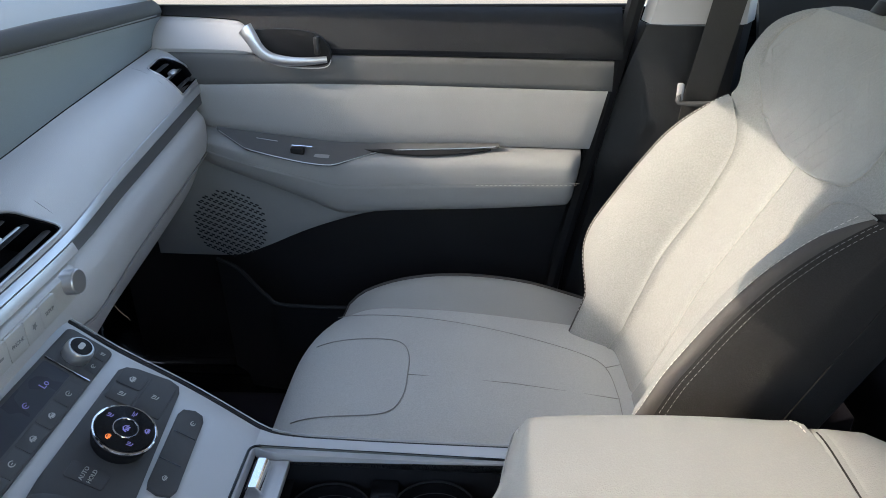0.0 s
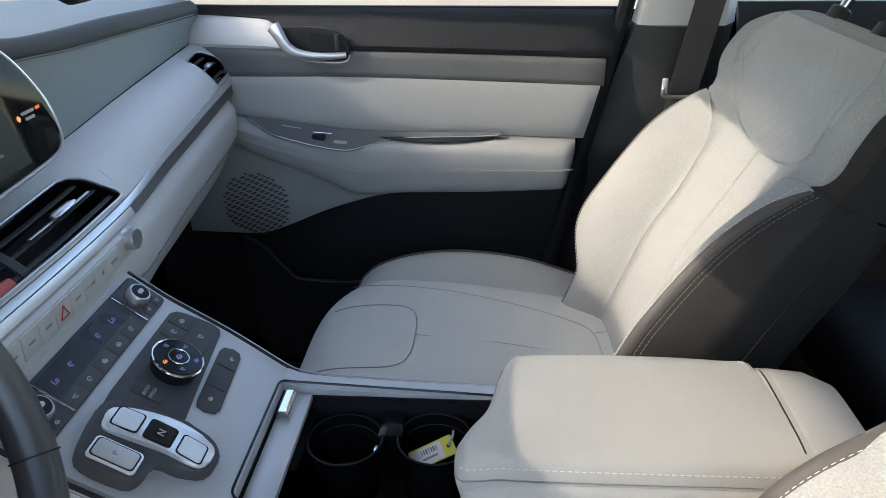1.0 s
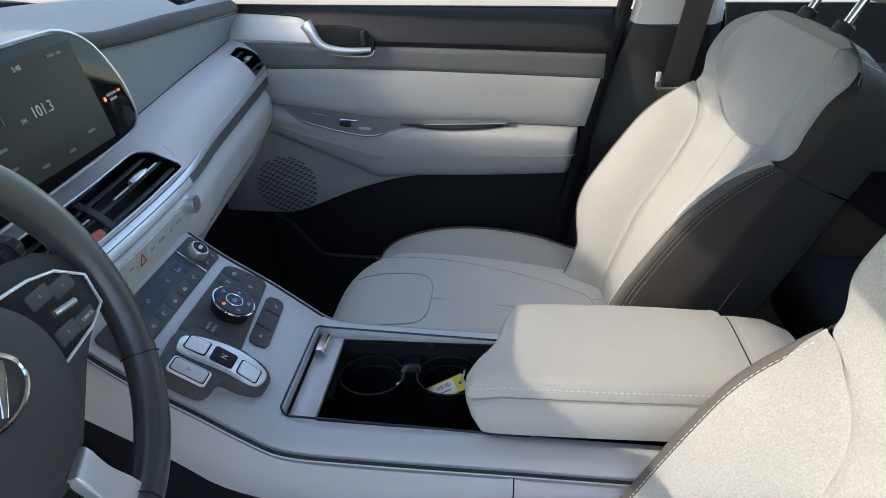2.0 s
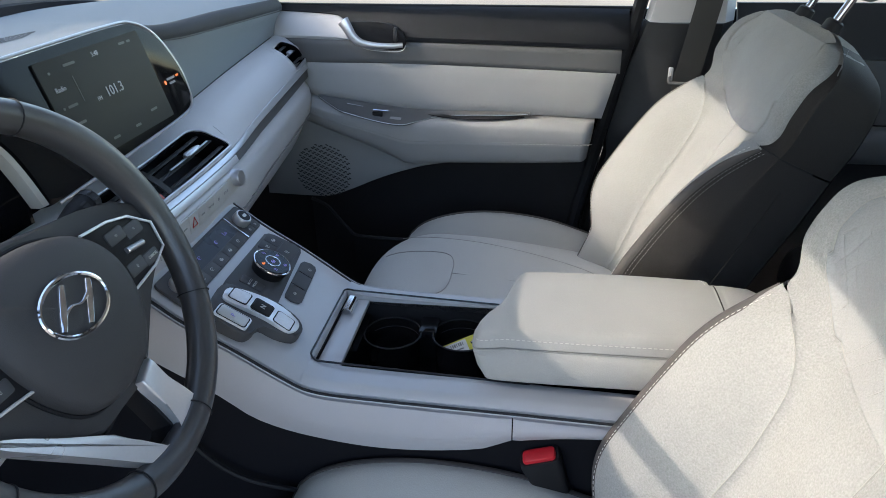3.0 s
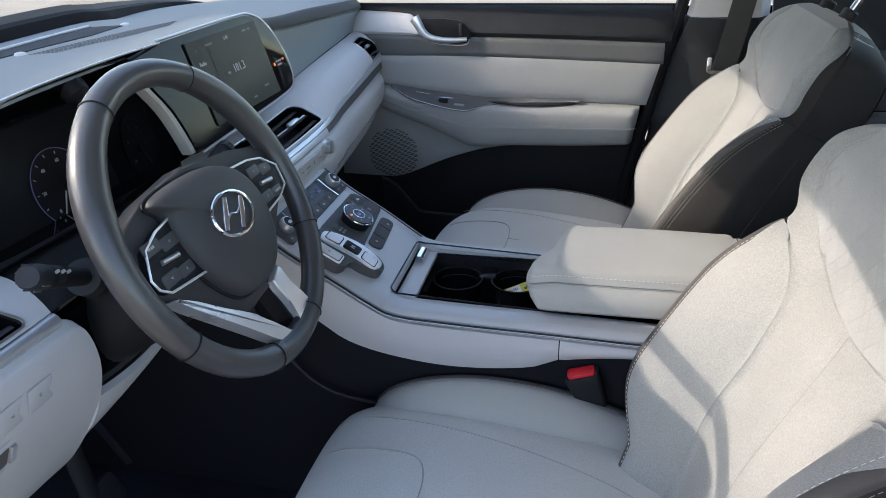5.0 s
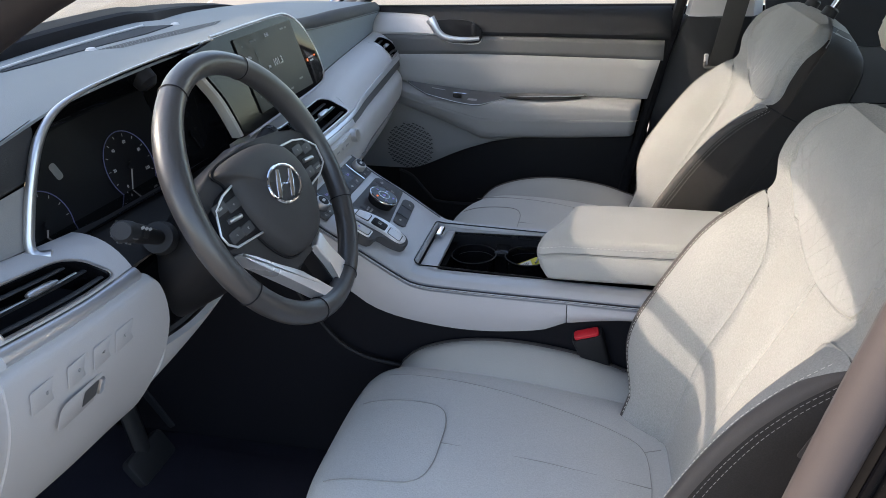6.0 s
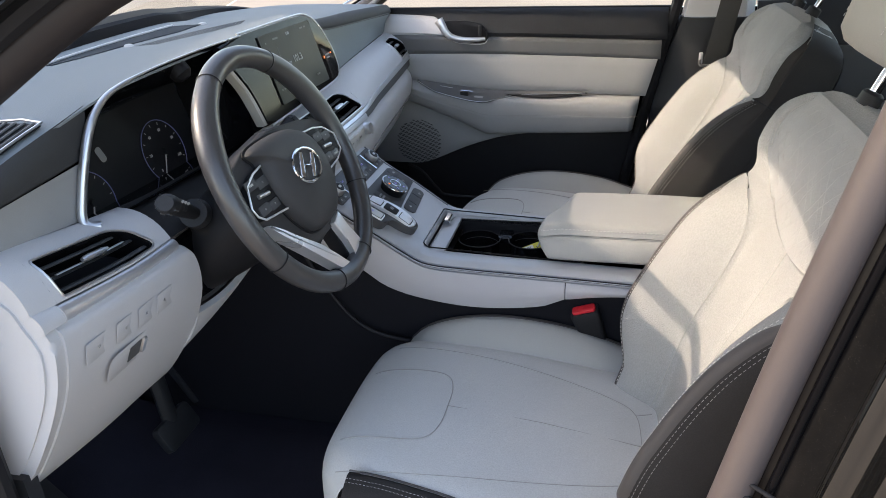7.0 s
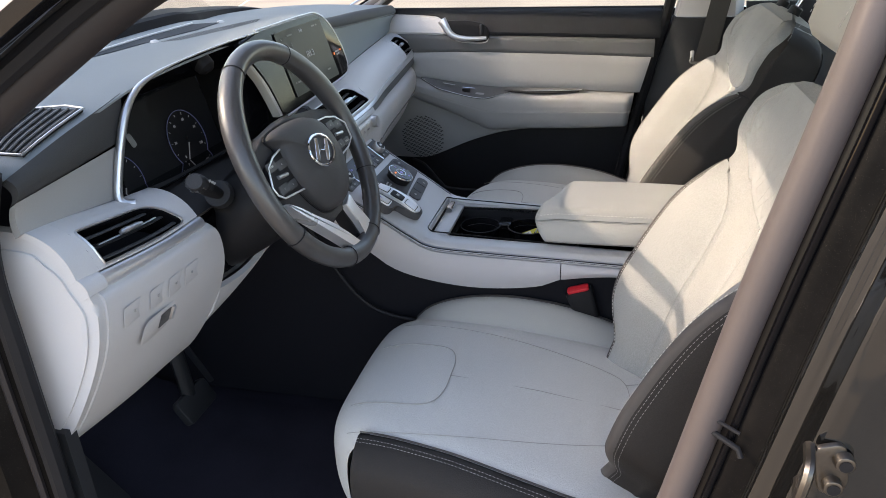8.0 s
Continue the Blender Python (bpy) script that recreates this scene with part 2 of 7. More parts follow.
def axes(origin, x_way, z_way):
    """A matrix whose z is z_way and whose x lies along x_way."""
    z = Vector(z_way).normalized()
    x = Vector(x_way)
    x = (x - z * x.dot(z)).normalized()
    y = z.cross(x)
    m = Matrix((x, y, z)).transposed().to_4x4()
    m.translation = origin
    return m


def frame_ring(outer, inner, depth, m, bevel=0.0):
    """A flat ring between two outlines of as many points."""
    bm = bmesh.new()
    n = len(outer)
    v = [[bm.verts.new((x, y, z)) for x, y in o] for o, z in ((outer, 0), (outer, depth), (inner, depth), (inner, 0))]
    for a, b in zip(v, v[1:] + v[:1]):
        for i in range(n):
            j = (i + 1) % n
            bm.faces.new((a[i], a[j], b[j], b[i]))
    bmesh.ops.transform(bm, matrix=m, verts=bm.verts)
    return bm


def words(name, text, size, m, mat, parent, label="", depth=0.0003):
    """Lettering with the built-in font, as a mesh."""
    cu = bpy.data.curves.new(name, "FONT")
    cu.body, cu.size, cu.extrude, cu.align_x, cu.align_y = text, size, depth, "CENTER", "CENTER"
    cu.resolution_u = 2
    tmp = bpy.data.objects.new("t", cu)
    scene.collection.objects.link(tmp)
    dg = bpy.context.evaluated_depsgraph_get()
    me = bpy.data.meshes.new_from_object(tmp.evaluated_get(dg))
    bpy.data.objects.remove(tmp)
    bpy.data.curves.remove(cu)
    bm = bmesh.new()
    bm.from_mesh(me)
    bpy.data.meshes.remove(me)
    bmesh.ops.transform(bm, matrix=m, verts=bm.verts)
    return part(name, bm, mat, parent, label, smooth=0)


def stitches(path, parent, mat=None, dash=0.006, gap=0.0035, r=0.0006, name="stitching"):
    """A row of thread dashes along a path."""
    mat = mat or THREAD
    pts = [Vector(p) for p in path]
    acc = [0.0]
    for a, b in zip(pts, pts[1:]):
        acc.append(acc[-1] + (b - a).length)
    bm = bmesh.new()
    s = 0.0

    def at(d):
        for i in range(len(acc) - 1):
            if acc[i + 1] >= d:
                return pts[i].lerp(pts[i + 1], (d - acc[i]) / max(acc[i + 1] - acc[i], 1e-9))
        return pts[-1]
    while s + dash < acc[-1]:
        tube([at(s), at(s + dash)], r, 4, bm=bm)
        s += dash + gap
    ob = part(name, bm, mat, parent, "pale dashed stitching", smooth=0)
    return tagged(ob, kind="stuff")



def symbol(name, m, size, mat, parent, seed):
    """A small printed pictogram that cannot be read: fine strokes, an arc or a small seat shape."""
    rnd = random.Random(seed)
    bm = bmesh.new()
    r = size * 0.07
    kind = rnd.randrange(4)
    P = lambda pts: tube([m @ Vector((x * size, y * size, 0.0001)) for x, y in pts], r, 4, bm=bm, flat=0.4)
    if kind == 0:
        P([(-0.2, 0.4), (-0.12, -0.2), (0.3, -0.3)])
        P([(0.05, 0.35), (0.12, 0.1), (0.05, -0.05)])
        P([(0.25, 0.35), (0.32, 0.1), (0.25, -0.05)])
    elif kind == 1:
        P([(0.38 * math.cos(t), 0.30 * math.sin(t)) for t in np.linspace(0.3, 5.2, 12)])
        P([(-0.15, 0.0), (0.15, 0.0)])
    elif kind == 2:
        P([(-0.42, -0.2), (-0.3, 0.1), (0.0, 0.25), (0.3, 0.1), (0.42, -0.2)])
        for k in (-0.2, 0.0, 0.2):
            P([(k, -0.35), (k + 0.05, -0.15), (k, 0.02)])
    else:
        P([(-0.4, 0.18), (0.4, 0.18)])
        P([(-0.4, -0.02), (0.15, -0.02)])
        P([(-0.1, -0.22), (0.4, -0.22)])
    return part(name, bm, mat, parent, smooth=0)

# ---- the ground and the distance ----
def make_ground():
    n = 48
    ring = lambda r: [(r * math.cos(2 * math.pi * k / n), r * math.sin(2 * math.pi * k / n), 0.0) for k in range(n)]
    g = part("ground", grid([ring(0.01), ring(8), ring(60), ring(900)], wrap=True), DUST, smooth=0)
    tagged(g, "pale sandy open ground in full sun", "ground", kind="structure")


    # unseen sun blocker added ahead of the car: a deep slab on posts, shading the dash
    c = thing("unseen_sun_blocker", (-2.85, -1.0, 0.0), "unseen pale slab on posts, added ahead of the car to cast shade", "canopy")
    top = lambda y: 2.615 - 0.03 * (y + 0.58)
    part("blocker_slab", loft([[(x, y, 2.02), (x + 0.2, y, 2.02), (x + 0.2, y, top(y)), (x, y, top(y))] for x, y in ((-2.95, -3.5), (-2.95, 1.45))]), RENDER, c, smooth=0)
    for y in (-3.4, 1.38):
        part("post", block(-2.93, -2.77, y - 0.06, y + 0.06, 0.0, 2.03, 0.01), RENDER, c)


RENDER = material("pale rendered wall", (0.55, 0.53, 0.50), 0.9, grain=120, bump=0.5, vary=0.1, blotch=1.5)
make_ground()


# ---- the car's shell ----
shell = thing("car_body", (0.5, 0.05, 0.30), "black car body with pale headliner, driver's doorway open", "car body")
MIDDLE = 0.05


def mirror(p):
    return (p[0], 2 * MIDDLE - p[1], p[2])


def make_shell():
    part("floor_pan", slab([[(-1.3, -0.74, 0.40), (-1.3, 0.84, 0.40)], [(-0.9, -0.74, 0.36), (-0.9, 0.84, 0.36)], [(2.2, -0.74, 0.36), (2.2, 0.84, 0.36)]], 0.06, (0, 0, -1)), CARPET, shell, "black carpeted floor")
    part("firewall", slab([[(-1.25, -0.75, 0.38), (-1.25, 0.85, 0.38)], [(-1.05, -0.75, 1.08), (-1.05, 0.85, 1.08)]], 0.05, (-1, 0, 0)), CARPET, shell)
    # roof, bowed, falling to the windscreen header, with its headliner below
    def roof(lift, grow):
        rows = []
        for x in np.linspace(-0.25 - grow, 2.3, 18):
            z = smooth_table(((-0.30, 1.385), (-0.25, 1.408), (-0.05, 1.475), (0.25, 1.53), (0.8, 1.56), (1.6, 1.54), (2.3, 1.47)), x)[0]
            w = smooth_table(((-0.3, 0.63), (0.0, 0.625), (0.4, 0.62), (2.3, 0.58)), x)[0] + grow
            rows.append([(x, MIDDLE + w * v, z + lift - 0.035 * v ** 4) for v in np.linspace(-1, 1, 13)])
        return rows
    part("headliner", slab(roof(0, 0.0), 0.015, (0, 0, 1)), HEADLINER, shell, "pale cloth headliner")
    part("roof", slab(roof(0.03, 0.04), 0.015, (0, 0, 1)), PAINT, shell, "black painted roof")
    # pillars at the passenger's side and their mirror images
    for side in (0, 1):
        f = mirror if side else (lambda p: p)
        a_path = [f(p) for p in curve([(-0.72, 0.825, 1.01), (-0.54, 0.812, 1.105), (-0.405, 0.782, 1.198), (-0.28, 0.745, 1.280), (-0.10, 0.715, 1.355), (0.08, 0.69, 1.45), (0.35, 0.675, 1.51), (1.2, 0.66, 1.53), (2.3, 0.62, 1.45)], 6)]
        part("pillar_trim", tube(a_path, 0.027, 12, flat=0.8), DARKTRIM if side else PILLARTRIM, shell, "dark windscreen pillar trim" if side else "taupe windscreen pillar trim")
        part("pillar_lip", tube([(p[0] - 0.008, p[1] + (0.024 if side else -0.024), p[2] - 0.012) for p in a_path[:30]], 0.007, 8), LIPGREY, shell, "grey pillar lip")
        part("door_seal", tube([(p[0] + 0.002, p[1] + (-0.030 if side else 0.030), p[2] + 0.014) for p in a_path], 0.012, 8), BLACK, shell, "black rubber door seal")
        part("pillar_skin", tube([(p[0] - 0.012, p[1] + (-0.066 if side else 0.066), p[2] + 0.026) for p in a_path], 0.030, 10, flat=0.6), PAINT, shell, "black painted pillar")
        part("flange", tube([(p[0] - 0.006, p[1] + (-0.048 if side else 0.048), p[2] + 0.030) for p in a_path], 0.003, 6), PILLARTRIM, shell)
        part("flange", tube([(p[0] - 0.010, p[1] + (-0.074 if side else 0.074), p[2] + 0.046) for p in a_path], 0.003, 6), PILLARTRIM, shell)
        part("rear_pillar", tube([f(p) for p in curve([(1.25, 0.82, 0.45), (1.32, 0.80, 1.05), (1.40, 0.68, 1.50)], 5)], 0.06, 8), CHARCOAL, shell)
        part("sill", block(-1.1, 2.2, *(sorted((f((0, 0.74, 0))[1], f((0, 0.90, 0))[1]))), 0.30, 0.43, 0.02), PAINT, shell)
        part("quarter_panel", block(1.30, 2.3, *(sorted((f((0, 0.78, 0))[1], f((0, 0.90, 0))[1]))), 0.40, 1.08, 0.03), PAINT, shell)
        part("front_wing", block(-1.95, -0.70, *(sorted((f((0, 0.82, 0))[1], f((0, 0.93, 0))[1]))), 0.35, 0.84, 0.05), PAINT, shell)
    part("tailgate", slab([[(2.25, -0.70, 0.40), (2.25, 0.80, 0.40)], [(2.35, -0.70, 1.05), (2.35, 0.80, 1.05)]], 0.05, (1, 0, 0)), PAINT, shell)
    rg = part("rear_glass", slab([[(2.35, -0.66, 1.06), (2.35, 0.76, 1.06)], [(2.30, -0.52, 1.45), (2.30, 0.62, 1.45)]], 0.004, (1, 0, 0)), GLASS, shell)
    rg.visible_shadow = False
    part("bonnet", slab([[(x, y, 0.93 - 0.06 * ((x + 1.05) / 0.9) ** 2 - 0.05 * ((y - 0.05) / 0.8) ** 2) for y in np.linspace(-0.80, 0.90, 9)] for x in np.linspace(-1.95, -1.06, 7)], 0.03, (0, 0, -1)), PAINT, shell, "black painted bonnet")
    part("nose", slab([[(-1.98, -0.8, 0.35), (-1.98, 0.9, 0.35)], [(-1.97, -0.8, 0.86), (-1.97, 0.9, 0.86)]], 0.05, (-1, 0, 0)), PAINT, shell)


make_shell()


def make_glass():
    rows = [[(-1.04 + 0.79 * u , MIDDLE + (0.78 - 0.14 * u) * v, 1.110 + 0.300 * u + 0.02 * math.sin(math.pi * u) - 0.03 * v ** 4) for v in np.linspace(-1, 1, 9)] for u in np.linspace(0, 1, 7)]
    g = part("windscreen", slab(rows, 0.004, (-0.5, 0, 0.85)), GLASS)
    tagged(g, "clear laminated windscreen glass", "windscreen", kind="structure")
    g.visible_shadow = False


make_glass()


def make_mirror():
    """The inside mirror under the windscreen header, with its sensor cover."""
    m = thing("rear_view_mirror", (-0.21, 0.03, 1.38), "black rear-view mirror hanging under the windscreen header", "mirror")
    rings = [[(x, 0.0 + y, 1.257 + z) for y, z in rounded(w, h, 0.022, 6)] for x, w, h in ((-0.222, 0.16, 0.030), (-0.215, 0.215, 0.060), (-0.195, 0.235, 0.072), (-0.188, 0.232, 0.069))]
    part("housing", loft(rings), BLACK, m, "black mirror housing")
    part("mirror_glass", loft([[(x, 0.0 + y, 1.257 + z) for y, z in rounded(0.222, 0.060, 0.018, 6)] for x in (-0.188, -0.1865)]), CHROME, m, "silvered mirror glass")
    part("stem", tube([(-0.215, 0.03, 1.26), (-0.245, 0.03, 1.31), (-0.275, 0.03, 1.375)], 0.012, 10), BLACK, m)
    part("sensor_cover", loft([[(x, 0.07 + y * f, z) for x, y in ((-0.30, -0.13), (-0.30, 0.13), (-0.24, 0.13), (-0.24, -0.13))] for z, f in ((1.395, 1.0), (1.35, 0.95), (1.30, 0.35), (1.285, 0.2))]), BLACK, m, "black sensor cover")


make_mirror()


# ---- the passenger's door ----
def rim(v, edge=0.08):
    """0 in the middle of a strip, 1 at its edge."""
    d = min(v, 1 - v)
    return max(0.0, 1 - d / edge) ** 2


def door_face(x, z):
    y = smooth_table(((0.4, 0.752), (0.66, 0.742), (0.80, 0.738), (0.90, 0.733), (0.97, 0.742), (1.03, 0.748), (1.06, 0.765), (1.095, 0.795)), z)[0]
    return y + 0.006 * (x / 0.5) ** 2


def door_strip(low, high, x0, x1, lift=0.0, round_=0.006, nx=40, nz=8, slant=0.0):
    rows = []
    for i in range(nx + 1):
        u = i / nx
        x = x0 + (x1 - x0) * u
        a, b = smooth_table(low, x)[0], smooth_table(high, x)[0]
        rows.append([(x + slant * u ** 4 * (j / nz - 0.5), door_face(x, a + (b - a) * j / nz) - lift + round_ * max(rim(j / nz, 0.15), rim(u, 0.012)), a + (b - a) * j / nz) for j in range(nz + 1)])
    return slab(rows, 0.012, (0, 1, 0))


RAIL_LOW = ((-0.53, 1.083), (-0.36, 1.075), (-0.335, 1.068), (-0.30, 1.034), (-0.27, 1.029), (0.0, 1.022), (0.27, 1.014))
BAND_HIGH = ((-0.53, 1.031), (-0.4, 1.029), (-0.33, 1.027), (0.0, 1.020), (0.27, 1.012))
BAND_LOW = ((-0.53, 0.979), (-0.4, 0.979), (-0.22, 0.980), (0.0, 0.975), (0.25, 0.966))
ARM_TOP = ((-0.45, 0.925), (-0.386, 0.908), (-0.28, 0.892), (-0.168, 0.881), (0.073, 0.879), (0.22, 0.874))
ARM_LOW = ((-0.45, 0.87), (-0.40, 0.85), (-0.31, 0.82), (-0.23, 0.785), (-0.19, 0.768), (-0.10, 0.772), (0.05, 0.776), (0.19, 0.783), (0.22, 0.785))
ARCH = ((-0.56, 0.668), (-0.42, 0.666), (-0.383, 0.669), (-0.329, 0.690), (-0.285, 0.710), (-0.243, 0.727), (-0.191, 0.744), (-0.15, 0.755), (-0.08, 0.765), (0.05, 0.772))


def make_door():
    door = thing("passenger_door", (-0.1, 0.80, 0.45), "closed car door with pale armrest, dark sill and speaker grille", "car door")
    part("outer_skin", slab([[(-0.95, 0.90, 0.42), (0.27, 0.90, 0.42)], [(-0.95, 0.92, 0.75), (0.24, 0.92, 0.75)], [(-0.95, 0.86, 1.08), (0.29, 0.86, 1.08)]], 0.02, (0, 1, 0)), PAINT, door, "black painted outer skin")
    part("sill_rail", door_strip(RAIL_LOW, ((-0.56, 1.096), (0.28, 1.088)), -0.55, 0.268), RAILBLACK, door, "charcoal window sill rail")
    part("window_seal", tube([(-0.6, 0.803, 1.092), (0.275, 0.803, 1.088)], 0.005, 8), BLACK, door)
    part("upper_insert", door_strip(BAND_HIGH, RAIL_LOW, -0.55, -0.315, 0.002), PALE, door, "pale grey upper insert")
    part("trim_band", door_strip(BAND_LOW, BAND_HIGH, -0.55, 0.255, 0.0, 0.004), MIDGREY, door, "mid grey trim band")
    part("upper_pad", door_strip(ARM_TOP, BAND_LOW, -0.45, 0.236, 0.003, 0.004, slant=0.024), DOORPAD, door, "pale grey padded upper panel")
    # the armrest, a rounded ledge
    rows = []
    for i in range(61):
        u = i / 60
        x = -0.415 + 0.627 * u
        top, low = smooth_table(ARM_TOP, x)[0] - 0.002, smooth_table(ARM_LOW, x)[0]
        out = 0.055 * min(1, (x + 0.47) / 0.14) ** 0.6
        end = rim(u, 0.035) * 0.02 if u > 0.5 else 0
        h = top - low
        prof = curve([(0.745, top), (0.742 - out * 0.55, top - 0.002), (0.741 - out * 0.92, top - 0.012), (0.741 - out, top - h * 0.30), (0.741 - out + 0.001, top - h * 0.47), (0.7405 - out * 0.96, top - h * 0.55), (0.742 - out * 0.80, top - h * 0.85), (0.745 - out * 0.55, low), (0.765, low - 0.004)], 4)
        rows.append([(x - (0.018 * max(0, u - 0.95) / 0.05) * (j / len(prof)), p[0] + end, p[1]) for j, p in enumerate(prof)])
    part("armrest", slab(rows, 0.008, (0, 1, 0)), DOORPAD, door, "pale padded armrest with a sewn seam")
    seam = [(x, 0.741 - 0.055 * min(1, (x + 0.47) / 0.14) ** 0.6 + 0.0005, smooth_table(ARM_TOP, x)[0] - 0.47 * (smooth_table(ARM_TOP, x)[0] - smooth_table(ARM_LOW, x)[0])) for x in np.linspace(-0.33, 0.205, 30)]
    part("armrest_seam", tube(seam, 0.0006, 5), GREYINK, door)
    stitches([(x, y, z - 0.0025) for x, y, z in seam[20:]], door, r=0.0004, dash=0.004, gap=0.0035)
    # switch panel drawn out into the blade of the door pull
    hi = ((-0.388, 0.911), (-0.28, 0.896), (-0.168, 0.884), (0.075, 0.882))
    lo = ((-0.388, 0.907), (-0.346, 0.893), (-0.256, 0.869), (-0.2, 0.861), (-0.165, 0.866), (-0.12, 0.8735), (-0.05, 0.8765), (0.03, 0.8785), (0.077, 0.8815))
    reach = lambda x: min(1, max(0, (x + 0.39) / 0.06)) * (0.046 if x < -0.19 else 0.014 + 0.032 * max(0, (-0.11 - x) / 0.08))
    rows = [[(x, 0.727 - reach(x) * v, 0.004 + smooth_table(hi, x)[0] * (1 - v) + smooth_table(lo, x)[0] * v) for v in (0, 0.5, 1)] for x in np.linspace(-0.388, 0.076, 56)]
    panel = part("switch_panel", slab(rows, 0.004, (0, 0.5, -0.8)), MIDGREY, door, "dark grey window switch panel")
    part("window_switch", block(-0.262, -0.240, 0.694, 0.706, 0.877, 0.8885, 0.002), BLACK, panel)
    part("switch_trim", tube([(-0.262, 0.706, 0.8900), (-0.228, 0.706, 0.8875)], 0.0009, 6), CHROME, panel)
    part("switch_marks", tube([(-0.32, 0.712, 0.9005), (-0.285, 0.710, 0.8955)], 0.0006, 5), SATIN, panel)
    part("panel_edge", tube([(x, 0.727 - reach(x), smooth_table(lo, x)[0] + 0.004) for x in np.linspace(-0.385, 0.07, 44)], 0.0008, 6), SILVER, panel)
    slot = [[(x, 0.7165 - 0.020 * v * math.sin(math.pi * u) ** 0.7, smooth_table(ARM_TOP, x)[0] + 0.0006 - 0.003 * v * math.sin(math.pi * u)) for v in (0, 0.5, 1)] for u, x in ((u, -0.15 + 0.215 * u) for u in np.linspace(0.01, 0.99, 24))]
    part("pull_slot", slab(slot, 0.002, (0, 0, -1)), BLACK, door, "black recessed door pull")
    # speaker panel with its slots
    part("speaker_panel", door_strip(ARCH, ((-0.56, 0.955), (-0.45, 0.90), (-0.40, 0.862), (-0.31, 0.824), (-0.23, 0.788), (-0.19, 0.772), (-0.1, 0.774), (0.05, 0.776)), -0.54, 0.03, 0.001, 0.004), DOORPAD, door, "pale grey speaker panel")
    bm = bmesh.new()
    cx, cz, r = -0.397, 0.731, 0.066
    for row in range(-17, 18):
        for col in range(-9, 10):
            px, pz = cx + col * 0.0088 + (row % 2) * 0.0044, cz + row * 0.0062 - col * 0.0040
            if (px - cx) ** 2 + (pz - cz) ** 2 < r * r:
                plate(rounded(0.0066, 0.0022, 0.0009, 1), 0.001, axes((px, door_face(px, pz) - 0.0014, pz), (1, 0, -0.45), (0, -1, 0)), bm=bm)
    tagged(part("speaker_slot", bm, CHARCOAL, door, "black speaker slots", smooth=0), kind="stuff")
    # black lower panel with the map pocket
    rows = [[(x, 0.762 + 0.008 * (z - 0.4), z) for z in np.linspace(0.38, 0.80, 8)] for x in np.linspace(-0.62, 0.20, 12)]
    part("lower_panel", slab(rows, 0.012, (0, 1, 0)), BLACK, door, "black lower door panel")
    pk = curve([(-0.43, 0.735, 0.665), (-0.389, 0.725, 0.65), (-0.342, 0.715, 0.602), (-0.301, 0.71, 0.583), (-0.1, 0.71, 0.580), (0.15, 0.715, 0.58)], 5)
    part("map_pocket", slab([[tuple(p), (p[0], p[1] + 0.012, 0.38)] for p in pk], 0.006, (0, 1, 0)), CHARCOAL, door, "black map pocket")
    part("pocket_edge", tube(pk, 0.004, 6), CHARCOAL, door)
    # inside handle
    cup = curve([(-0.318, 1.060), (-0.305, 1.066), (-0.25, 1.066), (-0.212, 1.058), (-0.196, 1.040), (-0.193, 1.022), (-0.205, 1.010), (-0.25, 1.010), (-0.285, 1.016), (-0.305, 1.034)], 4, True)
    part("handle_cup", plate([(p[0], p[1]) for p in cup], 0.008, axes((0, 0.752, 0), (1, 0, 0), (0, -1, 0)) @ Matrix.Identity(4), 0.002), BLACK, door, "dark handle recess")
    bar = curve([(-0.325, 0.744, 1.068), (-0.315, 0.737, 1.055), (-0.303, 0.733, 1.037), (-0.285, 0.731, 1.025), (-0.255, 0.731, 1.0195), (-0.225, 0.732, 1.0195), (-0.198, 0.737, 1.021)], 6)
    k = len(bar)
    part("door_handle", tube(bar, [0.0135 - 0.0085 * (i / (k - 1)) ** 0.8 for i in range(k)], 12, flat=0.45, up=(0, 1, 0)), SILVER, door, "chrome inside door handle")
    part("handle_ring", tube([(p[0], 0.7425, p[1] - 0.003) for p in cup[20:40]], 0.0010, 6), SATIN, door, "pale line under the handle")
    part("lock_lever", block(-0.217, -0.209, 0.735, 0.746, 1.028, 1.056, 0.002), CHARCOAL, door)
    g = part("window_pane", slab([[(-0.52, 0.815, 1.09), (0.29, 0.815, 1.09)], [(0.0, 0.72, 1.44), (0.33, 0.71, 1.50)]], 0.004, (0, 1, 0)), GLASS, door, "clear side window glass")
    g.visible_shadow = False


make_door()


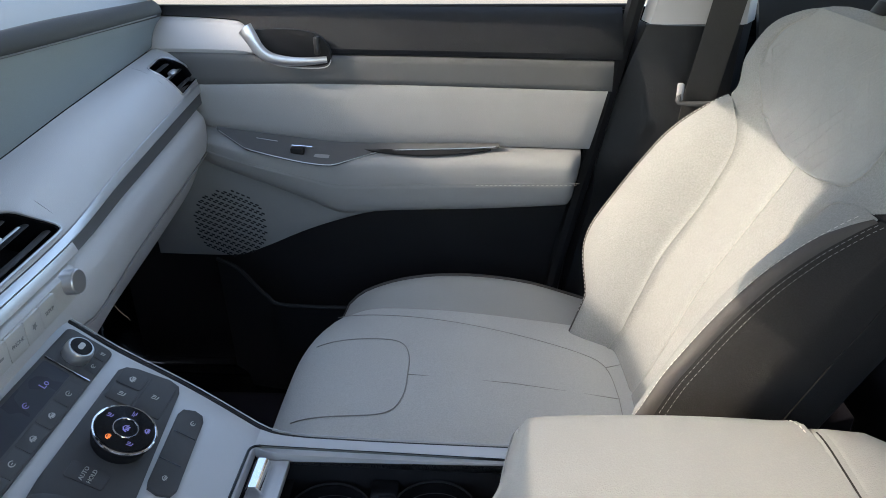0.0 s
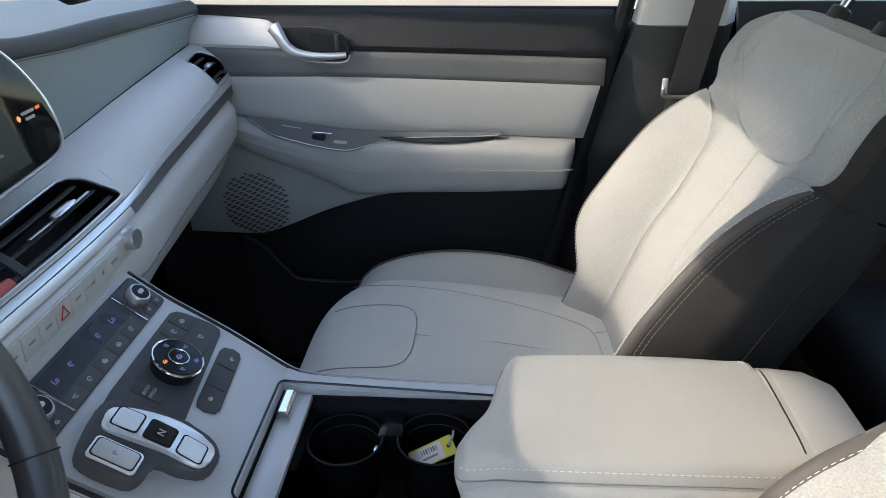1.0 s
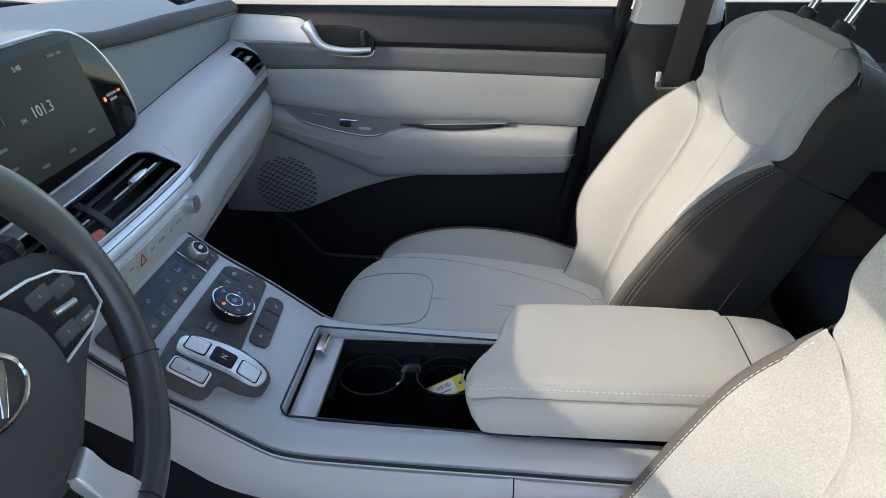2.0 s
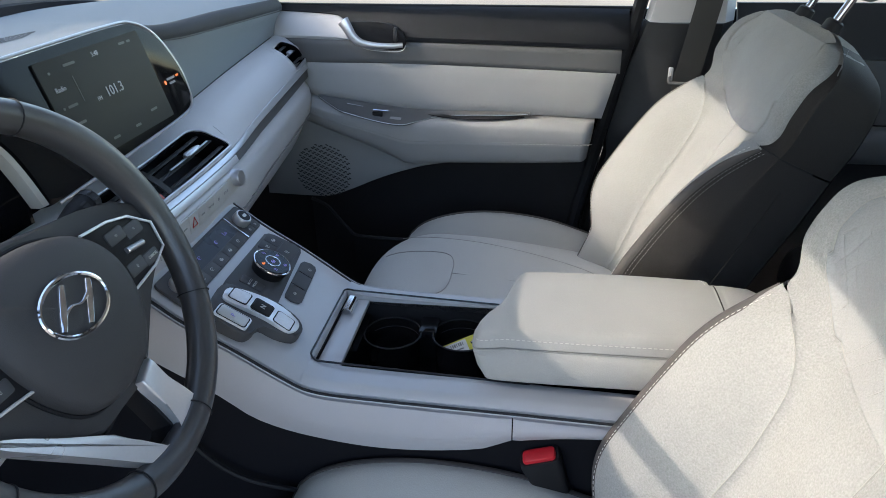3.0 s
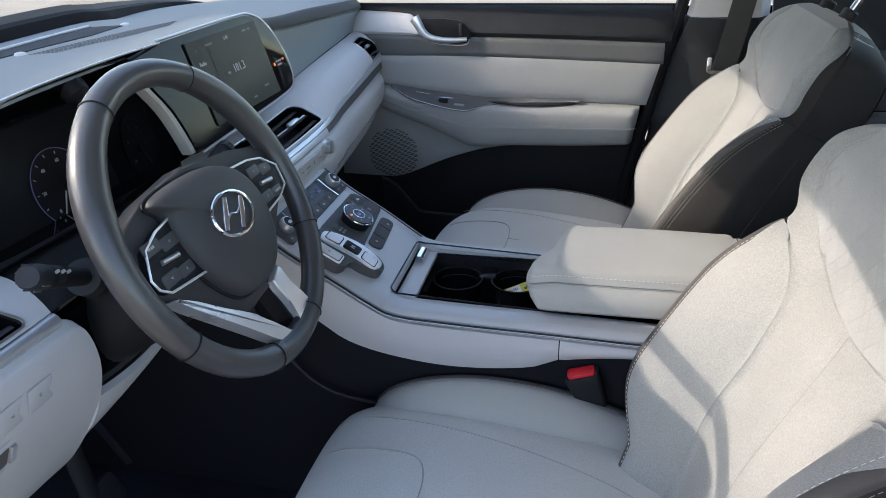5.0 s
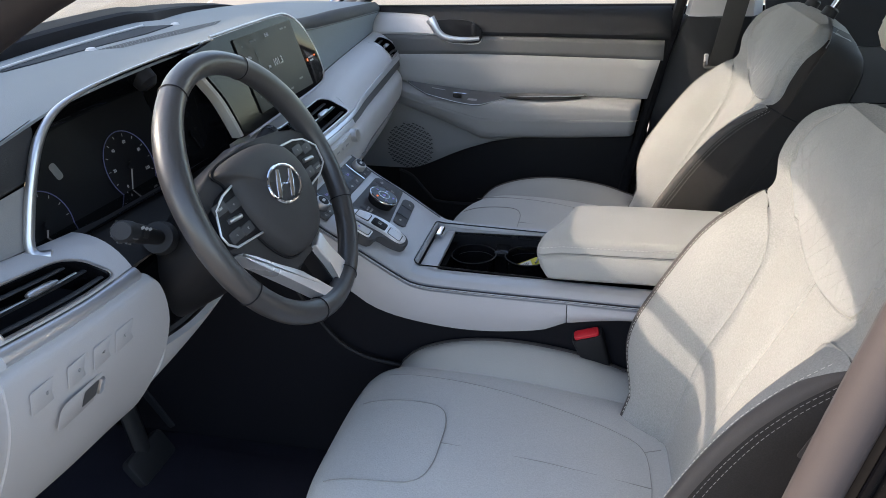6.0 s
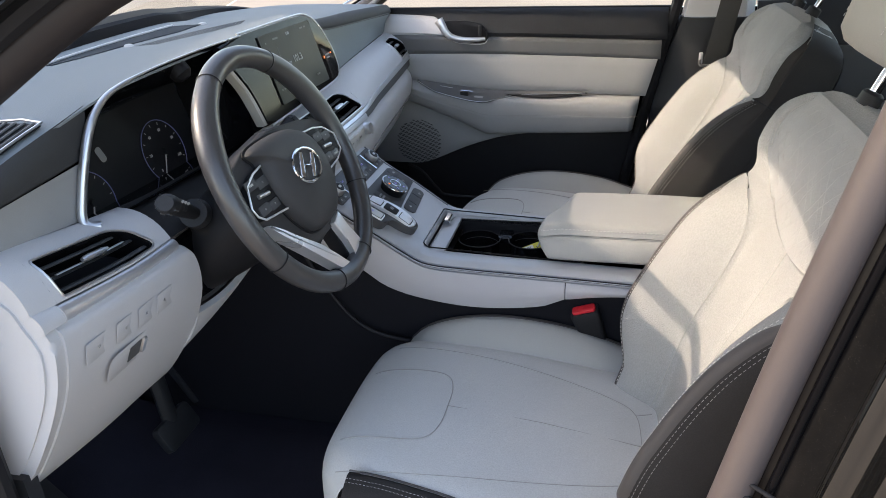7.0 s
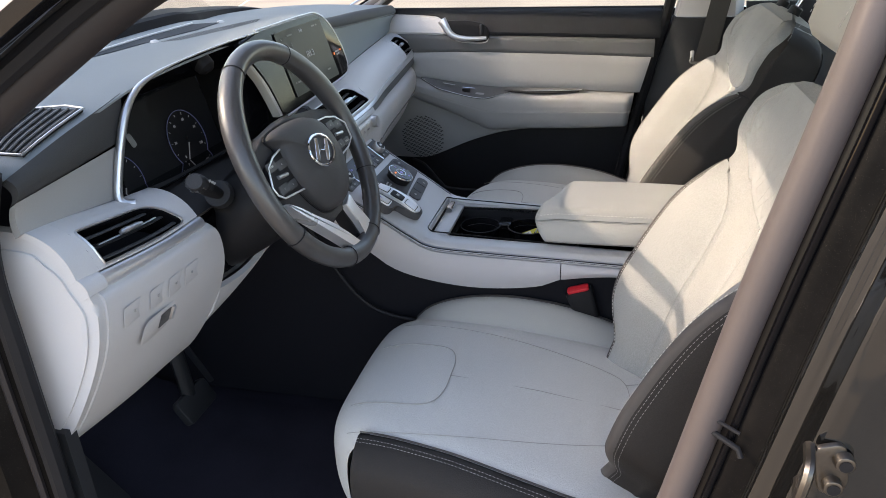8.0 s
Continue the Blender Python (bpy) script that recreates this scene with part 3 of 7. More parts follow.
def make_b_pillar():
    p = thing("door_pillar", (0.36, 0.80, 0.4), "black pillar trim between doors with pale upper cover", "door pillar")
    rows = []
    for z, x0, x1, y in ((0.42, 0.19, 0.50, 0.775), (0.60, 0.205, 0.49, 0.775), (0.78, 0.240, 0.48, 0.77), (0.83, 0.236, 0.475, 0.757), (0.86, 0.238, 0.475, 0.755), (0.90, 0.250, 0.475, 0.768), (1.0, 0.276, 0.475, 0.760), (1.068, 0.297, 0.475, 0.748)):
        c = 0.5 * (x0 + x1)
        rows.append([(x0, y + 0.05, z), (x0 + 0.005, y + 0.012, z), (x0 + 0.03, y, z), (c, y - 0.012, z), (x1 - 0.03, y, z), (x1, y + 0.05, z)])
    part("lower_cover", slab(rows, 0.01, (0, 1, 0)), CHARCOAL, p, "black moulded lower cover")
    rows = []
    for z, x0, x1, y in ((1.07, 0.299, 0.472, 0.742), (1.2, 0.325, 0.465, 0.725), (1.4, 0.36, 0.46, 0.69), (1.56, 0.38, 0.46, 0.655)):
        rows.append([(x0, y + 0.04, z), (x0 + 0.005, y + 0.008, z), (x0 + 0.025, y, z), (x1 - 0.025, y, z), (x1, y + 0.04, z)])
    part("upper_cover", slab(rows, 0.01, (0, 1, 0)), PALE, p, "pale grey upper cover")
    part("door_seal", tube(curve([(0.165, 0.765, 0.42), (0.18, 0.765, 0.608), (0.212, 0.765, 0.765), (0.234, 0.765, 0.867), (0.258, 0.77, 0.98), (0.285, 0.785, 1.09), (0.33, 0.72, 1.4)], 5), 0.014, 8), BLACK, p)
    b = thing("seat_belt", (0.40, 0.70, 0.9), "dark grey seat belt hanging at the door pillar", "seat belt")
    part("webbing", slab([[(0.392, 0.690, 1.30), (0.452, 0.690, 1.30)], [(0.379, 0.700, 1.11), (0.427, 0.698, 1.11)], [(0.356, 0.702, 0.970), (0.404, 0.698, 0.970)], [(0.34, 0.70, 0.8), (0.388, 0.70, 0.8)]], 0.0015, (0, 1, 0)), BELT, b, "dark woven webbing")
    part("slider", tube(curve([(0.352, 0.694, 0.985), (0.346, 0.692, 0.972), (0.352, 0.690, 0.962), (0.41, 0.688, 0.962)], 4), 0.0040, 8), MIDGREY, b, "grey slide bar")
    part("belt_tongue", block(0.343, 0.352, 0.689, 0.699, 0.966, 0.992, 0.002), SATIN, b)


make_b_pillar()


def make_rear():
    d = thing("rear_door", (0.8, 0.80, 0.45), "closed rear car door with dark sill and grey pad", "car door")
    def face(z0, z1, x0, x1, y0, y1):
        return slab([[(x, y0 + (y1 - y0) * j / 4 + 0.004 * rim(j / 4, 0.3), z0 + (z1 - z0) * j / 4) for j in range(5)] for x in np.linspace(x0, x1, 8)], 0.012, (0, 1, 0))
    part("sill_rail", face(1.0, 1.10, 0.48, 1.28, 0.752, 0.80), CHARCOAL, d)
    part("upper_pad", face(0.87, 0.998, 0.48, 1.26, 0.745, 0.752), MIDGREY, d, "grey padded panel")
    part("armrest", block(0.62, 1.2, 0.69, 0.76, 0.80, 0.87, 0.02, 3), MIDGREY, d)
    part("lower_panel", face(0.40, 0.80, 0.48, 1.25, 0.765, 0.76), BLACK, d)
    part("outer_skin", slab([[(0.30, 0.90, 0.42), (1.3, 0.90, 0.42)], [(0.30, 0.86, 1.08), (1.3, 0.86, 1.08)]], 0.02, (0, 1, 0)), PAINT, d)
    g = part("window_pane", slab([[(0.46, 0.81, 1.09), (1.35, 0.81, 1.09)], [(0.46, 0.69, 1.55), (1.40, 0.69, 1.52)]], 0.004, (0, 1, 0)), GLASS, d)
    g.visible_shadow = False
    for y0 in (0.42, -0.32):
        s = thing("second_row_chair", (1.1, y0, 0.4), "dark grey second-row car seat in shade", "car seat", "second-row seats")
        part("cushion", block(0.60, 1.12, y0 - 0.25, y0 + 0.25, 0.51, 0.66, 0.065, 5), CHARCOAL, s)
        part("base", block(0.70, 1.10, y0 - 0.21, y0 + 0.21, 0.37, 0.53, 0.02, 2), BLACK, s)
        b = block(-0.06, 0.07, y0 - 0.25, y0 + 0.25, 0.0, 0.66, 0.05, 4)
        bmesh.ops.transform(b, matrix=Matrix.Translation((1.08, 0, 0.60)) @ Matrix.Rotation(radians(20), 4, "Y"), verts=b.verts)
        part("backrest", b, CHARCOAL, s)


make_rear()

KEYGREY = material("pale silver key plastic", (0.55, 0.54, 0.52), 0.4, 0.2, grain=900, bump=0.05)
GLOSSBLACK = material("deep gloss black", (0.004, 0.004, 0.005), 0.10, bump=0, vary=0.05, spec=0.12)
HOODGLOSS = material("gloss black hood lining", (0.004, 0.004, 0.005), 0.05, bump=0, vary=0.05, spec=0.5, patch=0.2)
SCREENINK = material("dim screen marks", (0.13, 0.13, 0.125), 0.6, bump=0)
STRIPSILVER = material("brushed silver strip", (0.66, 0.66, 0.68), 0.34, 0.75, grain=900, bump=0.02, vary=0.03)
REDFILM = material("red protective film", (0.55, 0.10, 0.075), 0.45, bump=0.05)

# beige of a reflection on gloss black, put into a base colour
REFLECTIONGREY = material("painted pale reflection", (0.40, 0.365, 0.31), 0.3, bump=0, vary=0.05)

# ---- the dashboard ----
# lines across the car, as rows of y, x, z
LINE_GLASS = ((-0.70, -0.60, 1.05), (-0.62, -0.78, 1.078), (-0.35, -0.96, 1.096), (0.05, -1.02, 1.102), (0.45, -0.99, 1.102), (0.66, -0.90, 1.100), (0.74, -0.80, 1.085), (0.80, -0.66, 1.06))
LINE_TOP = ((-0.70, -0.475, 1.085), (-0.60, -0.47, 1.112), (-0.52, -0.468, 1.128), (-0.45, -0.462, 1.143), (-0.37, -0.455, 1.152), (-0.20, -0.448, 1.160), (0.0, -0.450, 1.164), (0.15, -0.460, 1.160), (0.21, -0.475, 1.146), (0.30, -0.485, 1.134), (0.50, -0.488, 1.125), (0.78, -0.488, 1.108))
LINE_BAND = ((-0.70, -0.468, 1.06), (-0.52, -0.47, 1.072), (0.19, -0.47, 1.115), (0.35, -0.47, 1.105), (0.50, -0.47, 1.097), (0.78, -0.47, 1.084))
LINE_GROOVE = ((-0.70, -0.475, 1.022), (-0.64, -0.472, 1.018), (-0.52, -0.470, 1.003), (-0.4, -0.46, 0.996), (0.0, -0.455, 0.995), (0.29, -0.462, 1.012), (0.45, -0.466, 1.024), (0.78, -0.484, 1.037))
LINE_STRIP = ((-0.70, -0.425, 0.965), (-0.55, -0.402, 0.958), (-0.44, -0.395, 0.960), (-0.15, -0.372, 0.958), (0.20, -0.372, 0.956), (0.40, -0.395, 0.962), (0.58, -0.405, 0.974), (0.78, -0.418, 0.982))
LINE_UNDER = ((-0.70, -0.414, 0.944), (-0.55, -0.394, 0.944), (-0.44, -0.385, 0.946), (-0.15, -0.362, 0.940), (0.20, -0.362, 0.938), (0.40, -0.390, 0.933), (0.58, -0.400, 0.943), (0.78, -0.415, 0.952))


def between(a, b, y, v, bulge=0.0, out=0.0):
    """A place on the moulded strip between two lines, v of the way up, standing out by some metres."""
    p, q = smooth_table(a, y), smooth_table(b, y)
    d = q - p
    n = np.array((-d[1], d[0])) / max(np.hypot(*d), 1e-9)
    n = n if n[0] > 0 else -n
    x, z = p + d * v + n * (bulge * 4 * v * (1 - v) + out)
    return (x, y, z)


def cross_strip(a, b, y0, y1, bulge=0.0, edge=0.004, v0=0.0, v1=1.0, ny=40, nz=8, thick=0.012):
    """A moulded strip across the car between two lines, bulging backwards and up."""
    rows = []
    for i in range(ny + 1):
        y = y0 + (y1 - y0) * i / ny
        row = []
        for j in range(nz + 1):
            v = v0 + (v1 - v0) * j / nz
            row.append(between(a, b, y, v, bulge, -edge * rim(j / nz, 0.12)))
        rows.append(row)
    return slab(rows, thick, (-0.8, 0, -0.5))


dash = thing("dashboard", (-0.6, 0.05, 0.7), "grey padded dashboard with silver strip and air vents", "dashboard")
PAD_BULGE = 0.012


def dash_top(y, v):
    g, t = smooth_table(LINE_GLASS, y), smooth_table(LINE_TOP, y)
    x, z = g + (t - g) * v
    return np.array((x, y, z + 0.022 * math.sin(math.pi * v) * (1 - 0.5 * v)))


# the silver rim of the instrument hood, from the screen over the top and down the driver's side: rows of x, y, z
HOOD_RIM = ((-0.436, -0.145, 1.163), (-0.446, -0.25, 1.160), (-0.453, -0.36, 1.154), (-0.459, -0.42, 1.146), (-0.464, -0.455, 1.134), (-0.467, -0.482, 1.112), (-0.469, -0.504, 1.075), (-0.471, -0.522, 1.032), (-0.470, -0.531, 1.008), (-0.462, -0.531, 0.999), (-0.450, -0.525, 0.998))


def end_strip(a, b, y0, bulge):
    """A strip of the driver's end of the dashboard, running up to the instrument hood's rim."""
    side = [(-r[2], r[1]) for r in HOOD_RIM[5:9]]
    rows = []
    for i in range(15):
        row = []
        for j in range(9):
            v = 0.95 * j / 8
            y1 = smooth_table(side, -between(a, b, -0.5, v)[2])[0] + 0.002
            row.append(between(a, b, y0 + (y1 - y0) * i / 14, v, bulge * (1 - (i / 14) ** 2), -0.003 * (i / 14) ** 3))
        rows.append(row)
    return slab(rows, 0.012, (-0.8, 0, -0.5))


def make_dash():
    rows = []
    for y in np.linspace(-0.69, 0.79, 70):
        rows.append([tuple(dash_top(y, v) - np.array((0, 0, 0.004 * max(0, (v - 0.93) / 0.07) ** 2))) for v in np.linspace(0, 1, 18)])
    part("top_pad", slab(rows, 0.003, (0, 0, -1)), SOFTGREY, dash, "grey soft dashboard top")
    part("edge_band", cross_strip(LINE_BAND, LINE_TOP, 0.19, 0.785, 0.006), BANDGREY, dash, "dark grey wrapped edge band")
    part("edge_band", end_strip(LINE_BAND, LINE_TOP, -0.69, 0.010), BANDGREY, dash, "dark grey wrapped edge band")
    part("band_seam", tube([between(LINE_BAND, LINE_TOP, y, 0.02, 0.0, 0.001) for y in np.linspace(0.19, 0.76, 30)], 0.0012, 6), MIDGREY, dash)
    part("upper_pad", cross_strip(LINE_GROOVE, LINE_BAND, 0.14, 0.785, -0.006, 0.003), SOFTGREY, dash, "grey padded upper panel")
    part("upper_pad", end_strip(LINE_GROOVE, LINE_BAND, -0.69, -0.004), DOORPAD, dash, "pale grey upper panel")
    for y0, y1, v0 in ((-0.17, 0.242, 0.66), (0.242, 0.640, 0.0), (0.640, 0.756, 0.92), (0.756, 0.768, 0.0), (-0.685, -0.652, 0.0), (-0.652, -0.488, 0.70), (-0.488, -0.468, 0.0)):
        part("lower_pad", cross_strip(LINE_STRIP, LINE_GROOVE, y0, y1, PAD_BULGE, 0.0, v0, 1.0, ny=max(4, int((y1 - y0) * 60))), PALE, dash, "pale grey lower pad")
    part("lower_pad", cross_strip(LINE_STRIP, LINE_GROOVE, -0.468, -0.17, 0.0, 0.0, 0.0, 1.0, thick=0.02), BLACK, dash, "black cover behind the column")
    part("lower_pad", cross_strip(LINE_UNDER, LINE_STRIP, -0.684, -0.655, 0.003, 0.0, ny=4), PALE, dash)
    part("silver_strip", cross_strip(LINE_UNDER, LINE_STRIP, -0.12, 0.77, 0.002, 0.002, 0.52, 1.0), STRIPSILVER, dash, "satin silver strip")
    part("strip_band", cross_strip(LINE_UNDER, LINE_STRIP, 0.23, 0.768, 0.0, 0.0, 0.0, 0.53), MIDGREY, dash, "grey band under the strip")
    part("silver_strip", cross_strip(LINE_UNDER, LINE_STRIP, -0.12, 0.23, 0.001, 0.0, 0.0, 0.50), STRIPSILVER, dash, "satin silver strip")
    part("silver_strip", cross_strip(LINE_UNDER, LINE_STRIP, -0.655, -0.468, 0.004, 0.003), STRIPSILVER, dash, "satin silver strip")
    # black ledge and grey cowl at the windscreen base
    ledge, cowl = [], []
    for y in np.linspace(-0.60, 0.76, 44):
        v = float(np.interp(y, (-0.6, -0.2, 0.22, 0.66, 0.78), (0.50, 0.49, 0.47, 0.14, 0.05)))
        h = float(np.interp(y, (-0.2, 0.3, 0.7, 0.78), (0.019, 0.018, 0.006, 0.004)))
        p = dash_top(y, v) + np.array((0, 0, 0.0015))
        ledge.append([tuple(p), tuple(p + np.array((-0.006, 0, h * 0.8))), tuple(p + np.array((-0.020, 0, h)))])
        cowl.append([tuple(p + np.array((-0.022, 0, h - 0.004))), tuple(p + np.array((-0.035, 0, h * 1.45)))])
    part("frit_band", slab(ledge, 0.004, (0, 0, -1)), DEEPBLACK, dash, "black band at the windscreen base")
    part("cowl", slab(cowl, 0.004, (-1, 0, 0)), COWL, dash, "dusty grey cowl at the windscreen")
    # glovebox and the panel above it
    rows, rows2 = [], []
    for y in np.linspace(-0.14, 0.757, 56):
        x, z = smooth_table(LINE_UNDER, y)
        end = 0.03 * max(0, (y - 0.70) / 0.057) ** 2
        c = curve([(x - 0.004, z - 0.002), (x + 0.010, z - 0.022), (x + 0.008, z - 0.058), (x - 0.004, z - 0.085), (x - 0.04, z - 0.15), (x - 0.095, z - 0.205), (x - 0.18, z - 0.23)], 5)
        end += 0.007 * min(1, max(0, (0.215 - y) / 0.02))
        pts = [(p[0] - end, y, p[1]) for p in c]
        rows.append(pts[:14])
        if y > 0.17:
            rows2.append([(p[0] - 0.0025, p[1], p[2]) for p in pts[14:]])
    part("glovebox_cover", slab(rows, 0.012, (-0.7, 0, 0.5)), PALE, dash, "pale grey panel over the glovebox")
    part("glovebox", slab(rows2, 0.012, (-0.7, 0, 0.5)), PALE, dash, "pale grey glovebox lid")
    part("glovebox_latch", tube([(-0.371, 0.262, 0.868), (-0.374, 0.285, 0.858)], 0.0035, 6), BLACK, dash)
    part("glovebox_gap", tube([(r[-1][0] + 0.002, r[-1][1], r[-1][2] - 0.001) for r in rows if r[0][1] > 0.17], 0.0016, 6), GREYINK, dash)
    # windscreen speaker grille and display slot on top
    bm = bmesh.new()
    for k in range(40):
        y = -0.185 + 0.0060 * k
        a, b = (float(np.interp(y, (-0.19, -0.08, 0.0, 0.055), row)) for row in ((0.735, 0.79, 0.83, 0.862), (0.80, 0.875, 0.895, 0.868)))
        n = max(1, int((b - a) * 110))
        for j in range(n):
            p, q = (dash_top(y + 0.010 * (f / n), a + (b - a) * f / n) + np.array((0, 0, 0.0002)) for f in (j + 0.08, j + 0.80))
            tube([p, q], 0.0014, 4, bm=bm, flat=0.4)
    tagged(part("top_grille", bm, GRILLEGREY, dash, "finely perforated grey grille", smooth=0), kind="stuff")
    slot = []
    for y in np.linspace(-0.31, 0.03, 16):
        a, b = float(np.interp(y, (-0.31, 0.03), (0.605, 0.635))), float(np.interp(y, (-0.31, -0.26, -0.06, 0.03), (0.625, 0.665, 0.745, 0.735)))
        slot.append([dash_top(y, a + (b - a) * u) + np.array((0, 0, 0.0012)) for u in (0, 0.5, 1)])
    part("top_slot", slab(slot, 0.003, (0, 0, -1)), SLOTGREY, dash, "dark recessed display slot")
    part("slot_edge", tube([r[0] + np.array((-0.003, 0, 0.001)) for r in slot], 0.0022, 6), SATIN, dash, "pale edge of the slot")
    for y, v in ((-0.185, 0.715), (0.035, 0.735)):
        part("sun_sensor", tube([dash_top(y, v), dash_top(y, v) + np.array((0, 0, 0.003)), dash_top(y, v) + np.array((0, 0, 0.004))], [0.008, 0.006, 0.002], 14), SATIN, dash, "pale sensor bump")
    # defroster vent by the driver's window
    vent = part("window_vent", slab([[dash_top(y, 0.775 + 0.195 * u) + np.array((0.0, 0, 0.003)) for u in (0, 1)] for y in np.linspace(-0.650, -0.540, 8)], 0.003, (0, 0, -1)), BLACK, dash, "black slatted window vent")
    for k in range(6):
        u = (k + 0.5) / 6
        part("slat", tube([dash_top(y, 0.775 + 0.195 * u) + np.array((0, 0, 0.0045)) for y in np.linspace(-0.648, -0.542, 6)], 0.0017, 6), MIDGREY, vent)
    ringp = [dash_top(y, 0.775 + 0.195 * u) + np.array((0, 0, 0.004)) for y, u in [(yy, 0.0) for yy in np.linspace(-0.652, -0.543, 5)] + [(-0.532, 0.6)] + [(yy, 1.0) for yy in np.linspace(-0.538, -0.652, 5)]]
    part("rim", tube(ringp, 0.0016, 6, closed=True), SILVER, vent)


make_dash()


def ray_cut(poly, c, a):
    """Where the ray from c at angle a leaves a polygon."""
    d = np.array((math.cos(a), math.sin(a)))
    best = None
    for p, q in zip(poly, poly[1:] + poly[:1]):
        p, q = np.array(p) - c, np.array(q) - c
        e = q - p
        den = d[0] * e[1] - d[1] * e[0]
        if abs(den) < 1e-12:
            continue
        k = (p[0] * e[1] - p[1] * e[0]) / den
        u = (p[0] * d[1] - p[1] * d[0]) / den
        if k > 0 and -1e-6 <= u <= 1 + 1e-6 and (best is None or k > best):
            best = k
    return tuple(c + d * (best or 0.0))


def make_vent(corners, radii, cut, tabs=1):
    """An air vent sunk into the lower pad: corners in metres along and up the pad; cut: the pad's opening as y0, y1 and its share of the height."""
    deep = 0.10
    at = lambda y, d, h: between(LINE_STRIP, LINE_GROOVE, y, d / deep, PAD_BULGE, h)
    out = []
    k = len(corners)
    for i, r in enumerate(radii):
        a, b, c = (np.array(corners[(i + o) % k]) for o in (-1, 0, 1))
        u, v = a - b, c - b
        u, v = u / np.linalg.norm(u), v / np.linalg.norm(v)
        for t in np.linspace(0, 1, 8):
            out.append(tuple((1 - t) ** 2 * (b + u * r) + 2 * t * (1 - t) * b + t * t * (b + v * r)))
    y0, y1, top = cut[0], cut[1], cut[2] * deep
    rect = [(y0, 0.0), (y1, 0.0), (y1, top), (y0, top)]
    c = np.mean(np.array(corners), axis=0)
    angles = sorted([math.atan2(q - c[1], p - c[0]) for p, q in rect + out] + list(np.linspace(-3.1, 3.1, 40)))
    outer, inner = [ray_cut(rect, c, a) for a in angles], [ray_cut(out, c, a) for a in angles]
    part("vent_surround", grid([[at(*p, 0.0) for p in outer], [at((p[0] + q[0]) / 2, (p[1] + q[1]) / 2, 0.0003) for p, q in zip(outer, inner)], [at(*q, 0.0005) for q in inner]], wrap=True), PALE, dash, "pale grey vent surround")
    slim = lambda f: [tuple(c + (np.array(p) - c) * f) for p in inner]
    pull = [tuple(np.array(p) + (c - np.array(p)) / max(np.linalg.norm(c - np.array(p)), 1e-9) * 0.004) for p in inner]
    box = part("air_vent", loft([[at(*p, h) for p in inner] for h in (-0.045, -0.040)]), BLACK, dash, "black slatted air vent")
    part("throat", grid([[at(*p, h) for p in o] for o, h in ((inner, 0.0008), (pull, -0.001), (pull, -0.042))], wrap=True), GLOSSBLACK, box, "gloss black surround")
    part("rim", tube([at(*p, 0.0010) for p in inner[::2]], 0.0016, 6, closed=True), SILVER, box, "silver rim")
    ys = [p[0] for p in corners]
    lo, hi = min(ys), max(ys)
    ztop = max(p[1] for p in corners)

    def span(d):
        xs = sorted(p[0] + (q[0] - p[0]) * (d - p[1]) / (q[1] - p[1]) for p, q in zip(out, out[1:] + out[:1]) if (p[1] - d) * (q[1] - d) < 0)
        return (xs[0] + 0.004, xs[-1] - 0.004) if len(xs) > 1 else (lo, hi)

    def bar(d, ya, yb, r, h, mat, nm, flat=0.4):
        part(nm, tube([at(y, d, h) for y in np.linspace(ya, yb, 10)], r, 8, flat=flat), mat, box)
    for f in (0.24, 0.52, 0.80):
        a, b = span(f * ztop)
        bar(f * ztop, a, b, 0.0042, -0.009, BANDGREY if f != 0.52 else CHARCOAL, "slat")
    for k in range(tabs):
        m = lo + (hi - lo) * (k + 0.5) / tabs - 0.01
        w = (hi - lo) / tabs
        bar(0.52 * ztop, m - w * 0.34, m + w * 0.34, 0.0020, -0.003, SILVER, "vane")
        part("tab", tube([at(y, 0.53 * ztop, 0.001) for y in (m - w * 0.10, m - w * 0.06, m + w * 0.10, m + w * 0.16)], [0.003, 0.0055, 0.0052, 0.002], 10, flat=0.7), SILVER, box, "silver vent tab")
    if tabs > 1:
        m = (lo + hi) / 2 - 0.02
        part("divider", slab([[at(y, d * ztop, -0.004) for d in np.linspace(0.08, 0.92, 5)] for y in (m - 0.006, m + 0.006)], 0.004, (-1, 0, 0)), BANDGREY, box)
        a = span(0.14 * ztop)[0]
        part("red_slip", slab([[at(y, d * ztop, -0.004) for d in np.linspace(0.08, 0.36 - 0.10 * u, 4)] for u, y in ((u, -0.05 + 0.07 * u) for u in np.linspace(0, 1, 8))], 0.002, (-1, 0, 0)), REDFILM, box, "salmon-red slip of plastic")


make_vent(((-0.12, 0.004), (0.236, 0.004), (0.196, 0.062), (-0.12, 0.062)), (0.003, 0.010, 0.024, 0.003), (-0.17, 0.242, 0.66), 2)
make_vent(((0.668, 0.004), (0.752, 0.006), (0.750, 0.040), (0.722, 0.078), (0.652, 0.074)), (0.006, 0.006, 0.014, 0.016, 0.012), (0.640, 0.756, 0.92))
make_vent(((-0.642, 0.004), (-0.494, 0.004), (-0.522, 0.060), (-0.646, 0.066)), (0.003, 0.012, 0.028, 0.006), (-0.652, -0.488, 0.70))

PANEL = axes((-0.424, 0.0, 1.085), (0, 1, 0), (0.96, 0, 0.28))


